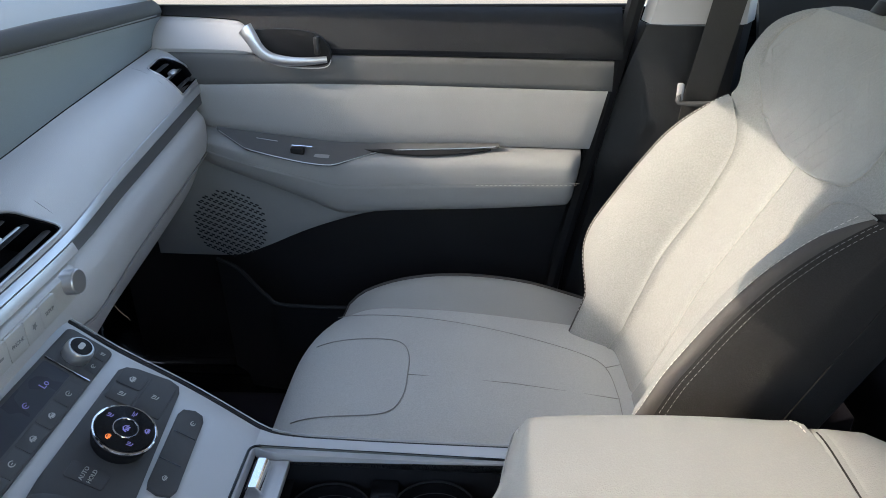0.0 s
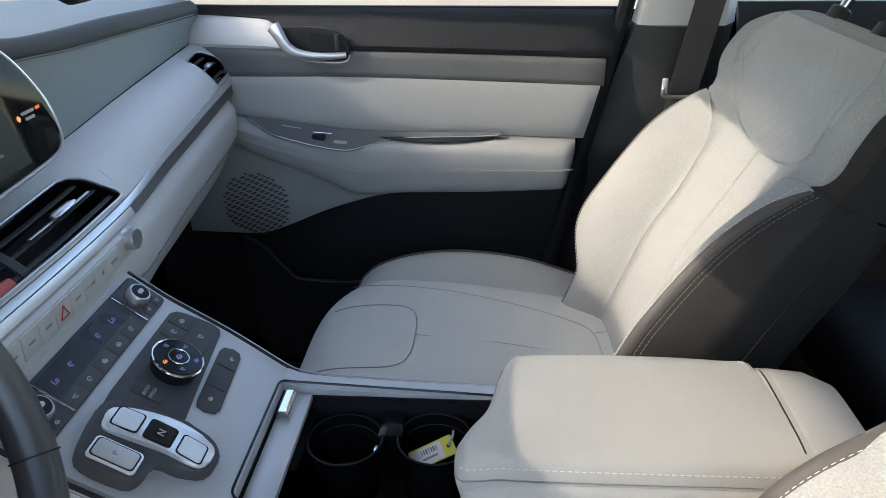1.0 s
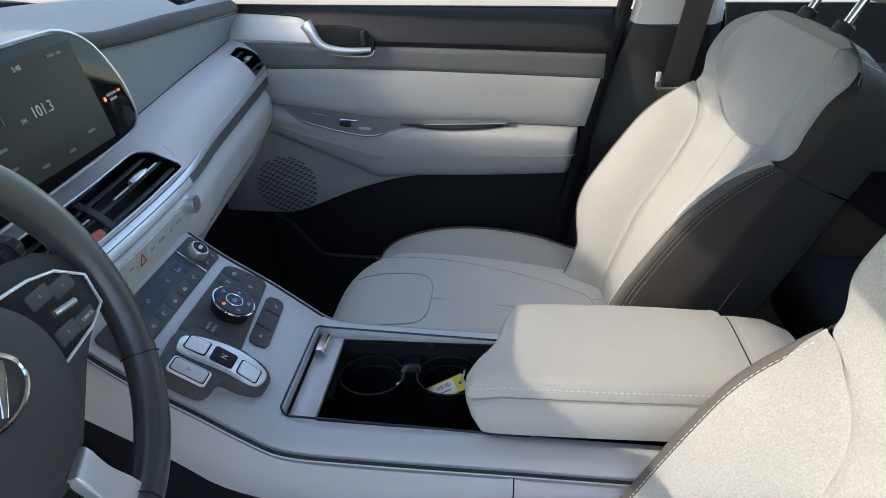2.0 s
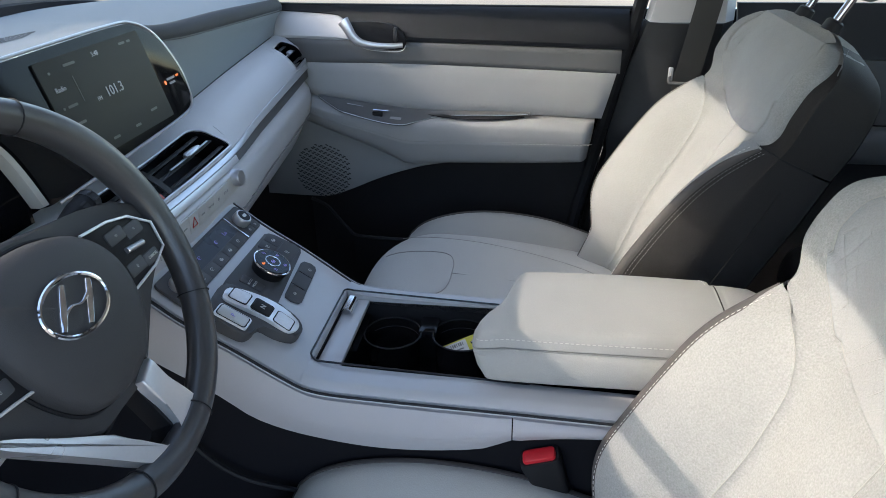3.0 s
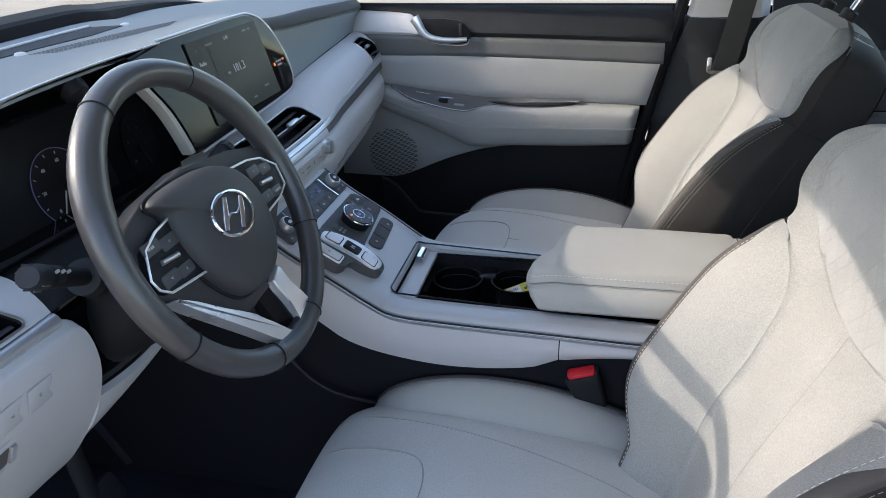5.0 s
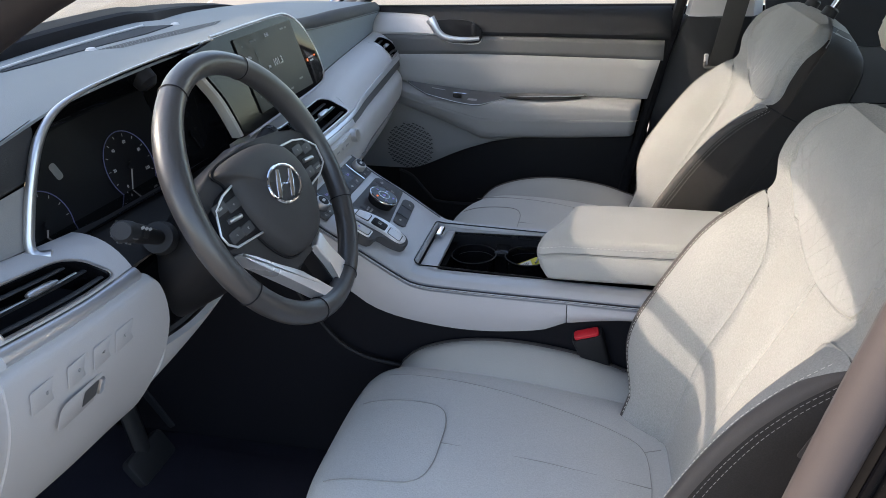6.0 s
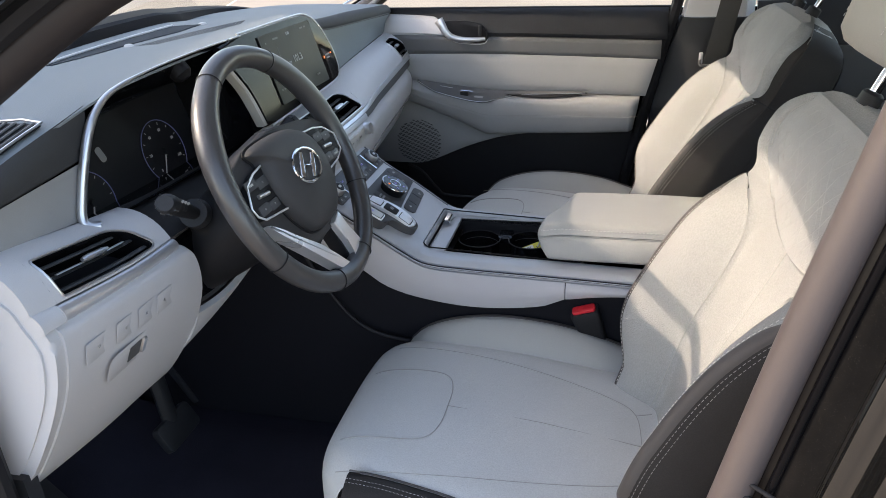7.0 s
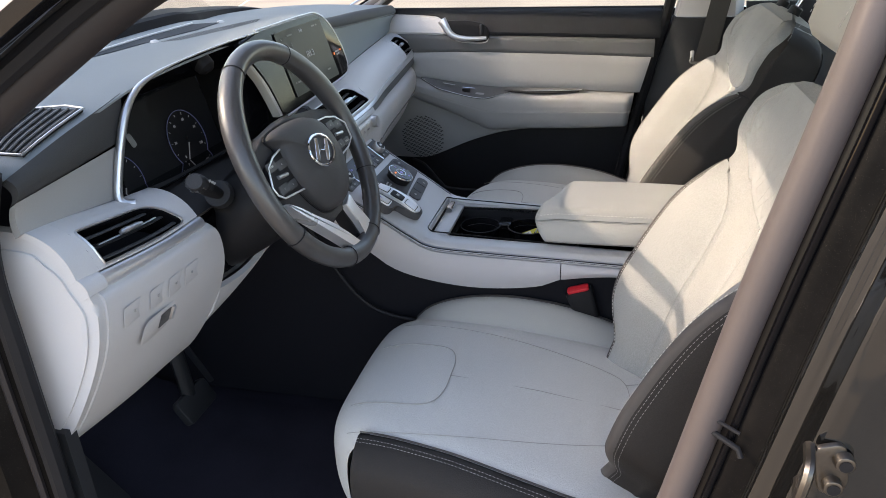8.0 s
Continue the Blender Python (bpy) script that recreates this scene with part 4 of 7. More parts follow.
def make_display():
    """The long gloss panel: touch screen and instrument hood inside one silver rim."""
    m = PANEL
    body = part("display_panel", plate([tuple(p) for p in curve([(-0.145, 0.078), (0.06, 0.079), (0.120, 0.074), (0.160, 0.052), (0.184, 0.008), (0.186, -0.025), (0.176, -0.046), (0.14, -0.055), (0.0, -0.061), (-0.15, -0.066), (-0.161, -0.062), (-0.166, -0.032), (-0.174, -0.003), (-0.190, 0.026), (-0.206, 0.052), (-0.212, 0.072)], 6)], 0.012, m, 0.003), GLOSSBLACK, dash, "gloss black display panel")
    part("rim", tube([m @ Vector((p[0], p[1], 0.010)) for p in curve([(-0.145, 0.081), (0.06, 0.082), (0.122, 0.077), (0.163, 0.054), (0.187, 0.008), (0.189, -0.027), (0.178, -0.049), (0.14, -0.058), (0.0, -0.064), (-0.15, -0.069)], 6)], 0.0021, 8), SILVER, body, "silver rim")
    screen = part("touch_screen", plate(rounded(0.212, 0.116, 0.003), 0.002, m @ Matrix.Translation((0.012, 0.009, 0.0125))), SCREEN, body, "dim touch screen")
    s = m @ Matrix.Translation((0.012, 0.008, 0.0150))
    words("readout", "101.3", 0.017, s @ Matrix.Translation((0.008, 0.004, 0)), WHITEINK, screen)
    words("readout", "5:48", 0.008, s @ Matrix.Translation((0.002, 0.049, 0)), WHITEINK, screen)
    words("readout", "FM", 0.007, s @ Matrix.Translation((-0.026, 0.001, 0)), WHITEINK, screen)
    words("readout", "Radio", 0.008, s @ Matrix.Translation((-0.082, 0.026, 0)), WHITEINK, screen)
    for px, py, w in ((-0.088, 0.045, 0.004), (-0.05, 0.048, 0.022), (0.062, 0.050, 0.014), (0.078, 0.050, 0.008), (-0.092, 0.006, 0.004), (-0.076, 0.006, 0.018), (-0.092, -0.014, 0.004), (-0.076, -0.014, 0.018), (-0.092, -0.034, 0.004), (-0.076, -0.034, 0.018), (-0.03, -0.046, 0.014), (0.02, -0.046, 0.012), (0.066, -0.038, 0.016)):
        part("menu_mark", plate(rounded(w, 0.0030, 0.001, 1), 0.0004, s @ Matrix.Translation((px, py, 0))), SCREENINK, screen, smooth=0)
    part("menu_line", plate(rounded(0.0008, 0.03, 0.0003, 1), 0.0004, s @ Matrix.Translation((-0.054, 0.02, 0))), SCREENINK, screen, smooth=0)
    lamp = m @ Matrix.Translation((0.150, -0.008, 0.0125))
    part("warning_lamp", plate(rounded(0.005, 0.006, 0.002, 1), 0.0006, lamp @ Matrix.Translation((-0.016, 0, 0))), AMBER, body, "orange airbag lamp", smooth=0)
    part("warning_bars", plate(rounded(0.022, 0.003, 0.001, 1), 0.0006, lamp @ Matrix.Translation((0.001, 0.003, 0))), GREYINK, body, smooth=0)
    part("warning_bars", plate(rounded(0.016, 0.003, 0.001, 1), 0.0006, lamp @ Matrix.Translation((0.001, -0.003, 0))), GREYINK, body, smooth=0)
    words("warning_text", "OFF", 0.0045, lamp @ Matrix.Translation((0.019, 0.003, 0.0004)), AMBER, body)
    # instrument hood: a deep gloss recess
    cluster = thing("instrument_cluster", PANEL @ Vector((-0.34, 0, -0.08)), "dark instrument cluster with round dials in a silver rim", "instrument cluster")
    # the hood runs from the rim to the dial plate
    back = m.inverted()
    loop = [Vector(p) for p in curve(HOOD_RIM, 5)] + [Vector(p) for p in curve([(-0.447, -0.50, 0.996), (-0.445, -0.40, 0.995), (-0.440, -0.30, 0.995), (-0.43, -0.150, 0.998)], 6)]
    mouth = [back @ p for p in loop]
    mid = Vector((-0.335, -0.005, 0))

    def ringed(f, top, u):
        return [m @ Vector((mid.x + (p.x - mid.x) * f, mid.y + (p.y - mid.y) * (top if p.y > mid.y else f), p.z + (-0.124 - p.z) * u)) for p in mouth]
    part("hood", grid([ringed(*a) for a in ((1.0, 1.0, 0.0), (0.985, 0.97, 0.02), (0.975, 0.80, 0.15), (0.96, 0.66, 0.30), (0.95, 0.62, 0.40), (0.93, 0.62, 1.0))], wrap=True), HOODGLOSS, cluster, "gloss black hood")
    part("dial_plate", plate([(mid.x + (p.x - mid.x) * 0.93, mid.y + (p.y - mid.y) * 0.93) for p in mouth][::-1], 0.003, m @ Matrix.Translation((0, 0, -0.128))), BLACK, cluster)
    rim_path = [Vector(p) + Vector((0.0045, 0, 0.0005)) for p in curve(HOOD_RIM, 6)]
    part("rim", tube(rim_path, [0.0014 + 0.0044 * min(1, max(0, (i - 12) / 18)) for i in range(len(rim_path))], 10), SILVER, cluster, "broad silver rim")
    part("hood_lamp", tube([m @ Vector((-0.285, 0.070, -0.025)), m @ Vector((-0.285, 0.052, -0.016)), m @ Vector((-0.285, 0.046, -0.014))], [0.017, 0.015, 0.008], 14), BLACK, cluster)
    # pale reflection on the hood's gloss edge beside the screen, painted as a solid strip
    post = curve([(-0.214, 0.056), (-0.201, 0.030), (-0.183, -0.001), (-0.174, -0.031), (-0.168, -0.064)], 5)
    rows = [[m @ Vector((p[0] + o, p[1], 0.0105 - d)) for o, d in ((-0.005, 0.005), (-0.003, 0.001), (0.002, 0.0), (0.0045, 0.0))] for p in post]
    part("post", slab(rows, 0.010, (-1, 0, 0)), REFLECTIONGREY, cluster, "pale strip painted as the hood edge's reflection")
    d = m @ Matrix.Translation((0, 0, -0.1245))
    for cx, cy, r in ((-0.257, -0.046, 0.050), (-0.440, -0.062, 0.043)):
        c = d @ Matrix.Translation((cx, cy, 0))
        dial = part("dial", plate(disc(r), 0.0015, c), BLACK, cluster, "black round dial")
        part("dial_ring", tube([c @ Vector((x, y, 0.002)) for x, y in disc(r, 40)], 0.0007, 5, closed=True), BLUEGLOW, dial)
        for k in range(12):
            a = radians(225 - 25 * k)
            part("tick", plate(rounded(0.004, 0.0008, 0.0004, 1), 0.0006, c @ Matrix.Rotation(a, 4, "Z") @ Matrix.Translation((r * 0.88, 0, 0.0016))), WHITEINK, dial, smooth=0)
        if r > 0.045:
            for k in range(6):
                a = radians(225 - 50 * k)
                words("numeral", str(20 * k), 0.0065, c @ Matrix.Translation((r * 0.68 * math.cos(a), r * 0.68 * math.sin(a), 0.0018)), WHITEINK, dial)
        part("needle", plate([(-0.004, -0.0009), (r * 0.72, -0.0004), (r * 0.72, 0.0004), (-0.004, 0.0009)], 0.0015, c @ Matrix.Rotation(radians(236), 4, "Z") @ Matrix.Translation((0, 0, 0.003))), WHITEINK, dial, smooth=0)
        part("needle_cap", plate(disc(0.006, 14), 0.004, c @ Matrix.Translation((0, 0, 0.002))), BLACK, dial)
    part("car_symbol", plate(rounded(0.012, 0.022, 0.004, 2), 0.0006, d @ Matrix.Translation((-0.385, -0.010, 0.0006)) @ Matrix.Rotation(radians(15), 4, "Z")), GREYINK, cluster, smooth=0)


AMBER = glow("amber lamp", (0.9, 0.22, 0.05), 0.22)
BLUEGLOW = glow("blue-white dial ring", (0.14, 0.15, 0.32), 0.012)
VIOLET = glow("violet display segments", (0.24, 0.22, 0.55), 0.06)
make_display()


def knee_profile(y):
    x, z = smooth_table(LINE_UNDER, y)
    return curve([(x - 0.004, z - 0.002), (x + 0.004, z - 0.018), (x - 0.010, z - 0.08), (x - 0.055, z - 0.165), (x - 0.115, z - 0.245), (x - 0.16, z - 0.262)], 5)


def make_knee():
    end = lambda j: -0.468 + 0.058 * min(1.0, j / 14)
    rows = []
    for u in np.linspace(0, 1, 18):
        row = []
        for j in range(len(knee_profile(-0.5))):
            y = -0.668 + (end(j) + 0.668) * u
            p = knee_profile(y)[j]
            row.append((p[0], y, p[1]))
        rows.append(row)
    part("knee_panel", slab(rows, 0.012, (-0.7, 0, 0.5)), PALE, dash, "pale grey panel below the wheel")
    # gloss black middle piece with a pale lower edge that tapers towards the console
    tip = np.array((-0.42, -0.23, 0.812))
    p0 = rows[-1]
    upper = lambda u: np.array(p0[13]) * (1 - u) + tip * u + np.array((0, 0, -0.010 * math.sin(math.pi * u)))
    lower = lambda u: np.array(p0[-1]) * (1 - u) + (tip - np.array((0, 0, 0.004))) * u
    rows, rows2 = [], []
    for u in np.linspace(0, 1, 16):
        a, b = upper(u), lower(u)
        rows.append([tuple(a + (b - a) * v + np.array((0.022, 0, 0.0)) * math.sin(math.pi * v) * (1 - u)) for v in np.linspace(0, 1, 7)])
        y = -0.468 + 0.238 * u
        x, z = smooth_table(LINE_UNDER, y)
        t = np.array((x - 0.014 - 0.03 * u, y, z - 0.004))
        rows2.append([tuple(t + (a - np.array((0.012, 0, 0.0)) - t) * v + np.array((0.012, 0, 0)) * math.sin(math.pi * v)) for v in np.linspace(0, 1, 8)])
    part("knee_edge", slab(rows, 0.010, (-0.7, 0, 0.5)), PALE, dash, "pale tapering lower edge")
    part("column_panel", slab(rows2, 0.010, (-0.7, 0, 0.5)), GLOSSBLACK, dash, "gloss black panel under the column")
    # side of the dashboard
    kp = knee_profile(-0.668)
    cap = curve([(-0.482, 1.018), (-0.455, 1.002), (-0.434, 0.984), (-0.424, 0.962)] + [(p[0] - 0.003, p[1]) for p in kp[2::4]] + [(-0.565, 0.695), (-0.62, 0.74), (-0.64, 0.9), (-0.61, 1.01)], 4, True)
    part("end_cap", plate([tuple(p) for p in cap], 0.014, axes((0, -0.668, 0), (1, 0, 0), (0, -1, 0)), 0.006, 3), PALE, dash, "pale grey end cap")
    inner = [(-0.525 + (x + 0.525) * 0.86, 0.86 + (z - 0.86) * 0.86) for x, z in cap]
    part("end_cover", plate([tuple(p) for p in inner], 0.003, axes((0, -0.682, 0), (1, 0, 0), (0, -1, 0)), 0.0015), PALE, dash, "pale grey fuse cover")
    # row of keys
    def face(y, dz, out=0.0):
        pr = knee_profile(y)
        z = smooth_table(LINE_UNDER, y)[1] - dz
        p = min(pr, key=lambda q: abs(q[1] - z))
        k = [i for i, q in enumerate(pr) if q is p][0]
        q = pr[min(k + 1, len(pr) - 1)]
        r = pr[max(k - 1, 0)]
        t = (q - r) / np.hypot(*(q - r))
        n = np.array((-t[1], t[0]))
        n = n if n[0] > 0 else -n
        x = np.interp(-z, [-a[1] for a in pr], [a[0] for a in pr])
        return Vector((x + n[0] * out, y, z + n[1] * out)), Vector((n[0], 0, n[1]))
    for y0, y1 in ((-0.648, -0.602), (-0.601, -0.566), (-0.565, -0.532), (-0.531, -0.498)):
        c, n = face((y0 + y1) / 2, 0.049, 0.0005)
        key = part("switch_key", plate(rounded(y1 - y0 - 0.0006, 0.029, 0.002, 3), 0.0004, axes(c, (0, 1, 0), n), 0.0002), PALE, dash, "pale switch key")
        symbol("key_mark", axes(c + n * 0.0005, (0, 1, 0), n), 0.006, GREYINK, key, int(y0 * -1000))
    c, n = face(-0.565, 0.094, 0.0005)
    recess = part("dimmer_plate", plate(rounded(0.100, 0.042, 0.01, 3), 0.0003, axes(c, (0, 1, 0), n), 0.0001), PALE, dash)
    part("dimmer_well", plate(rounded(0.024, 0.024, 0.001, 1), 0.0004, axes(c + n * 0.0008, (0, 1, 0), n)), MIDGREY, recess)
    wheel_ = part("dimmer_wheel", plate(rounded(0.007, 0.024, 0.002, 2), 0.0035, axes(c + n * 0.0008 + Vector((0, 0.0165, 0)), (0, 1, 0), n), 0.0015), SILVER, recess, "ribbed silver dimmer wheel")
    side = axes(c + n * 0.0044 + Vector((0, 0.0165, 0)), (0, 1, 0), n)
    for k in range(7):
        part("rib", tube([side @ Vector((-0.0035, -0.0096 + 0.0032 * k, 0)), side @ Vector((0.0035, -0.0096 + 0.0032 * k, 0))], 0.0005, 4), SATIN, wheel_, smooth=0)
    # key row of the centre stack: silver strip, keys and knob
    names = ("bars",) * 6 + ("", "bars", "PHONE", "star", "SETUP")
    rows = []
    for y in np.linspace(-0.14, 0.2045, 20):
        x, z = smooth_table(LINE_UNDER, y)
        rows.append([(x - 0.004, y, z), (x + 0.0055, y, z - 0.006), (x + 0.0060, y, z - 0.033), (x + 0.000, y, z - 0.038)])
    part("stack_panel", slab(rows, 0.01, (-1, 0, 0)), KEYGREY, dash, "silver key panel")
    for k, nm in enumerate(names):
        y = 0.1435 - 0.0266 * (10 - k)
        x, z = smooth_table(LINE_UNDER, y)
        m = axes((x + 0.0045, y, z - 0.0195), (0, 1, 0), (1, 0, -0.03))
        key = part("stack_key", plate(rounded(0.0259, 0.025, 0.002, 2), 0.003, m, 0.0008), KEYGREY, dash, "pale silver key")
        t = m @ Matrix.Translation((0, 0, 0.0031))
        if nm == "":
            for a, b in (((-0.007, -0.006), (0.007, -0.006)), ((0.007, -0.006), (0, 0.0065)), ((0, 0.0065), (-0.007, -0.006))):
                part("hazard_mark", tube([t @ Vector((*a, 0.0004)), t @ Vector((*b, 0.0004))], 0.0008, 4), REDINK, key, "red warning triangle", smooth=0)
        elif nm == "bars":
            part("key_mark", plate(rounded(0.011, 0.0022, 0.001, 1), 0.0003, t), GREYINK, key, smooth=0)
        elif nm == "star":
            part("key_mark", plate([(0.004 * (1 if i % 2 else 0.45) * math.cos(math.pi * i / 5 + 0.3), 0.004 * (1 if i % 2 else 0.45) * math.sin(math.pi * i / 5 + 0.3)) for i in range(10)], 0.0003, t), GREYINK, key, smooth=0)
        else:
            words("key_text", nm, 0.0052, t, GREYINK, key)
    x, z = smooth_table(LINE_UNDER, 0.2)
    seat_ = axes((x + 0.004, 0.187, z - 0.013), (0, 1, 0), (1, 0, 0.08))
    part("tuning_knob", loft([[seat_ @ Vector((a * (1 - g * (k % 2)), b * (1 - g * (k % 2)), h)) for k, (a, b) in enumerate(disc(r, 48))] for r, h, g in ((0.0128, 0.0, 0.0), (0.0128, 0.003, 0.06), (0.0126, 0.012, 0.06), (0.0124, 0.0125, 0.0), (0.0115, 0.0138, 0.0))]), SILVER, dash, "ribbed silver knob")


REDINK = material("red printed mark", (0.5, 0.04, 0.03), 0.6, bump=0)
make_knee()

# ---- the steering wheel ----
WHEEL = axes((-0.281, -0.325, 1.010), (0, 1, 0), (math.cos(radians(25)), 0, math.sin(radians(25))))


def make_wheel():
    W = lambda x, y, h=0.0: WHEEL @ Vector((x, y, h))
    w = thing("steering_wheel", WHEEL.translation, "dark leather steering wheel with silver lower spokes", "steering wheel")
    R = 0.1668
    ts = np.linspace(0, 2 * math.pi, 96, endpoint=False)
    ring = [W(R * math.cos(t), R * math.sin(t)) for t in ts]
    rad = []
    for t in ts:
        grip = sum(math.exp(-((math.degrees(t) - a + 180) % 360 - 180) ** 2 / 500) for a in (32, 148))
        rad.append(0.0150 + 0.0022 * grip)
    part("rim", tube(ring, rad, 16, closed=True), WHEELLEATHER, w, "dark grey leather rim")
    for a in (62, 118, -28, 208, -72, 252):
        t = radians(a)
        c = Vector((R * math.cos(t), R * math.sin(t), 0))
        part("rim_seam", tube([WHEEL @ (c + Vector((math.cos(t) * math.cos(b), math.sin(t) * math.cos(b), math.sin(b))) * 0.0158) for b in np.linspace(0, 2 * math.pi, 20, endpoint=False)], 0.0008, 4, closed=True), BLACK, w)
    # airbag cover
    hub = [tuple(p) for p in curve([(-0.096, 0.050), (-0.078, 0.057), (-0.03, 0.058), (0.014, 0.053), (0.050, 0.036), (0.069, 0.004), (0.066, -0.034), (0.046, -0.066), (0.020, -0.083), (-0.014, -0.088), (-0.047, -0.081), (-0.072, -0.052), (-0.086, -0.014), (-0.088, 0.016), (-0.086, 0.036)], 5, True)]
    c = (-0.010, -0.010)
    def sized(f):
        return [(c[0] + (x - c[0]) * f, c[1] + (y - c[1]) * f) for x, y in hub]
    rings = [[W(x, y, h) for x, y in sized(f)] for f, h in ((0.97, -0.03), (1.0, 0.004), (0.985, 0.012), (0.93, 0.019), (0.80, 0.0245), (0.55, 0.029), (0.25, 0.031), (0.02, 0.0312))]
    cover = part("airbag_cover", loft(rings), HUBGREY, w, "dark grey airbag cover")
    part("cover_groove", tube([W(x, y, 0.000) for x, y in sized(1.012)], 0.0020, 6, closed=True), BLACK, cover)
    back = [(-0.152, 0.030), (-0.128, 0.046), (-0.09, 0.057), (-0.01, 0.066), (0.08, 0.054), (0.128, 0.044), (0.152, 0.030), (0.158, -0.008), (0.142, -0.026), (0.10, -0.046), (0.044, -0.084), (0.036, -0.094), (0.012, -0.1000), (-0.042, -0.1045), (-0.062, -0.091), (-0.086, -0.0715), (-0.111, -0.0495), (-0.133, -0.034), (-0.152, -0.014)]
    part("spoke_base", plate(back[::-1], 0.024, WHEEL @ Matrix.Translation((0, 0, -0.026)), 0.004, 3), HUBGREY, w, "dark grey spoke base")
    # badge: an oval ring with a slanting mark
    b = WHEEL @ Matrix.Translation((-0.0205, 0.0, 0.0315)) @ Matrix.Rotation(radians(-5), 4, "Z")
    part("badge", tube([b @ Vector((0.0365 * math.cos(t), 0.0235 * math.sin(t), 0.001)) for t in np.linspace(0, 2 * math.pi, 44, endpoint=False)], 0.0021, 8, closed=True), CHROME, cover, "chrome oval badge")
    for pts in (((-0.0215, -0.0125), (-0.0165, -0.001), (-0.0075, 0.0185)), ((0.0075, -0.0185), (0.0165, 0.001), (0.0215, 0.0125)), ((-0.0165, -0.004), (-0.006, 0.001), (0.006, -0.001), (0.0165, 0.004))):
        part("badge_mark", tube([b @ Vector((p[0] + 0.25 * p[1], p[1], 0.001)) for p in curve(pts, 4)], [0.0028, 0.0031, 0.0034, 0.0037, 0.0038, 0.0037, 0.0034, 0.0031, 0.0028] if len(pts) == 3 else 0.0024, 8, flat=0.5), CHROME, cover)
    # key pods with their silver lines
    pods = (((0.052, 0.036), (0.090, 0.033), (0.118, 0.026), (0.143, 0.008), (0.139, -0.018), (0.114, -0.027), (0.068, -0.032)), ((-0.080, 0.032), (-0.110, 0.028), (-0.135, 0.019), (-0.150, -0.006), (-0.147, -0.018), (-0.135, -0.027), (-0.076, -0.034)))
    for s, pts in zip((1, -1), pods):
        pod = part("key_pod", plate(pts if s < 0 else pts[::-1], 0.016, WHEEL @ Matrix.Translation((0, 0, -0.008)), 0.002), BLACK, w, "black key pod")
        part("pod_line", tube([W(x, y, 0.0088) for x, y in pts], 0.0014, 8), BRIGHTFRAME, pod, "bright line round the keys")
        cx = 0.103 if s > 0 else -0.113
        for dx, dy, kw, kh in ((-0.014, 0.019, 0.024, 0.012), (0.013, 0.014, 0.024, 0.012), (-0.013, -0.017, 0.024, 0.012), (0.013, -0.019, 0.022, 0.011)):
            key = part("wheel_key", plate(rounded(kw + 0.002, kh + 0.001, 0.002, 2), 0.002, WHEEL @ Matrix.Translation((cx + dx * 0.95, dy * 0.95, 0.0075)), 0.0006), KEYBLACK, pod)
            symbol("key_mark", WHEEL @ Matrix.Translation((cx + dx * 0.95, dy * 0.95, 0.0096)), 0.0042, KEYGREY, key, int((dx + dy) * 5000) + s)
        part("roller", tube([W(cx - 0.013, 0.001, 0.009), W(cx + 0.013, -0.002, 0.009)], 0.0030, 10), SILVER, pod, "ribbed silver roller")
    words("key_text", "CANCEL", 0.0040, WHEEL @ Matrix.Translation((0.117, -0.018, 0.0098)), KEYGREY, w)
    words("key_text", "MODE", 0.0040, WHEEL @ Matrix.Translation((-0.128, 0.018, 0.0098)), KEYGREY, w)
    # lower spokes: a silver U with a dark inner face
    outer = [tuple(p) for p in curve([(-0.1355, -0.0355), (-0.122, -0.0525), (-0.103, -0.073), (-0.080, -0.098), (-0.058, -0.122), (-0.041, -0.141), (-0.026, -0.156), (-0.010, -0.166), (0.012, -0.169), (0.040, -0.167), (0.055, -0.160), (0.0570, -0.150), (0.0510, -0.132), (0.0415, -0.110), (0.038, -0.086)], 3)]
    inner = [(0.0135, -0.0955), (0.0145, -0.106), (0.0205, -0.1275), (0.0235, -0.149), (0.020, -0.1565), (0.006, -0.1590), (-0.0035, -0.1575), (-0.0075, -0.1525), (-0.0275, -0.1278), (-0.043, -0.107)] + [tuple(p) for p in curve([(-0.062, -0.0925), (-0.0865, -0.0728), (-0.111, -0.051), (-0.134, -0.0347)], 3)]
    part("lower_spoke", plate(outer + inner, 0.018, WHEEL @ Matrix.Translation((0, 0, -0.011)), 0.0032, 3), SPOKESILVER, w, "silver lower spoke with an open window")
    part("spoke_wall", frame_ring([(0.0150, -0.0940), (0.0245, -0.150), (0.0065, -0.1605), (-0.0085, -0.1540), (-0.0445, -0.1055)], [(0.0120, -0.0965), (0.0205, -0.149), (0.0055, -0.1570), (-0.0060, -0.1515), (-0.0405, -0.1075)], 0.022, WHEEL @ Matrix.Translation((0, 0, -0.026))), BLACK, w, "black inner wall of the window")
    # column, its shroud and the stalks
    part("column_shroud", loft([[W(-0.005 + a * math.cos(t), -0.02 + b_ * math.sin(t) - sh, h) for t in np.linspace(0, 2 * math.pi, 28, endpoint=False)] for h, a, b_, sh in ((-0.035, 0.065, 0.05, 0.0), (-0.06, 0.085, 0.062, 0.004), (-0.12, 0.092, 0.066, 0.015), (-0.20, 0.085, 0.06, 0.03))]), BLACK, w, "black column shroud")
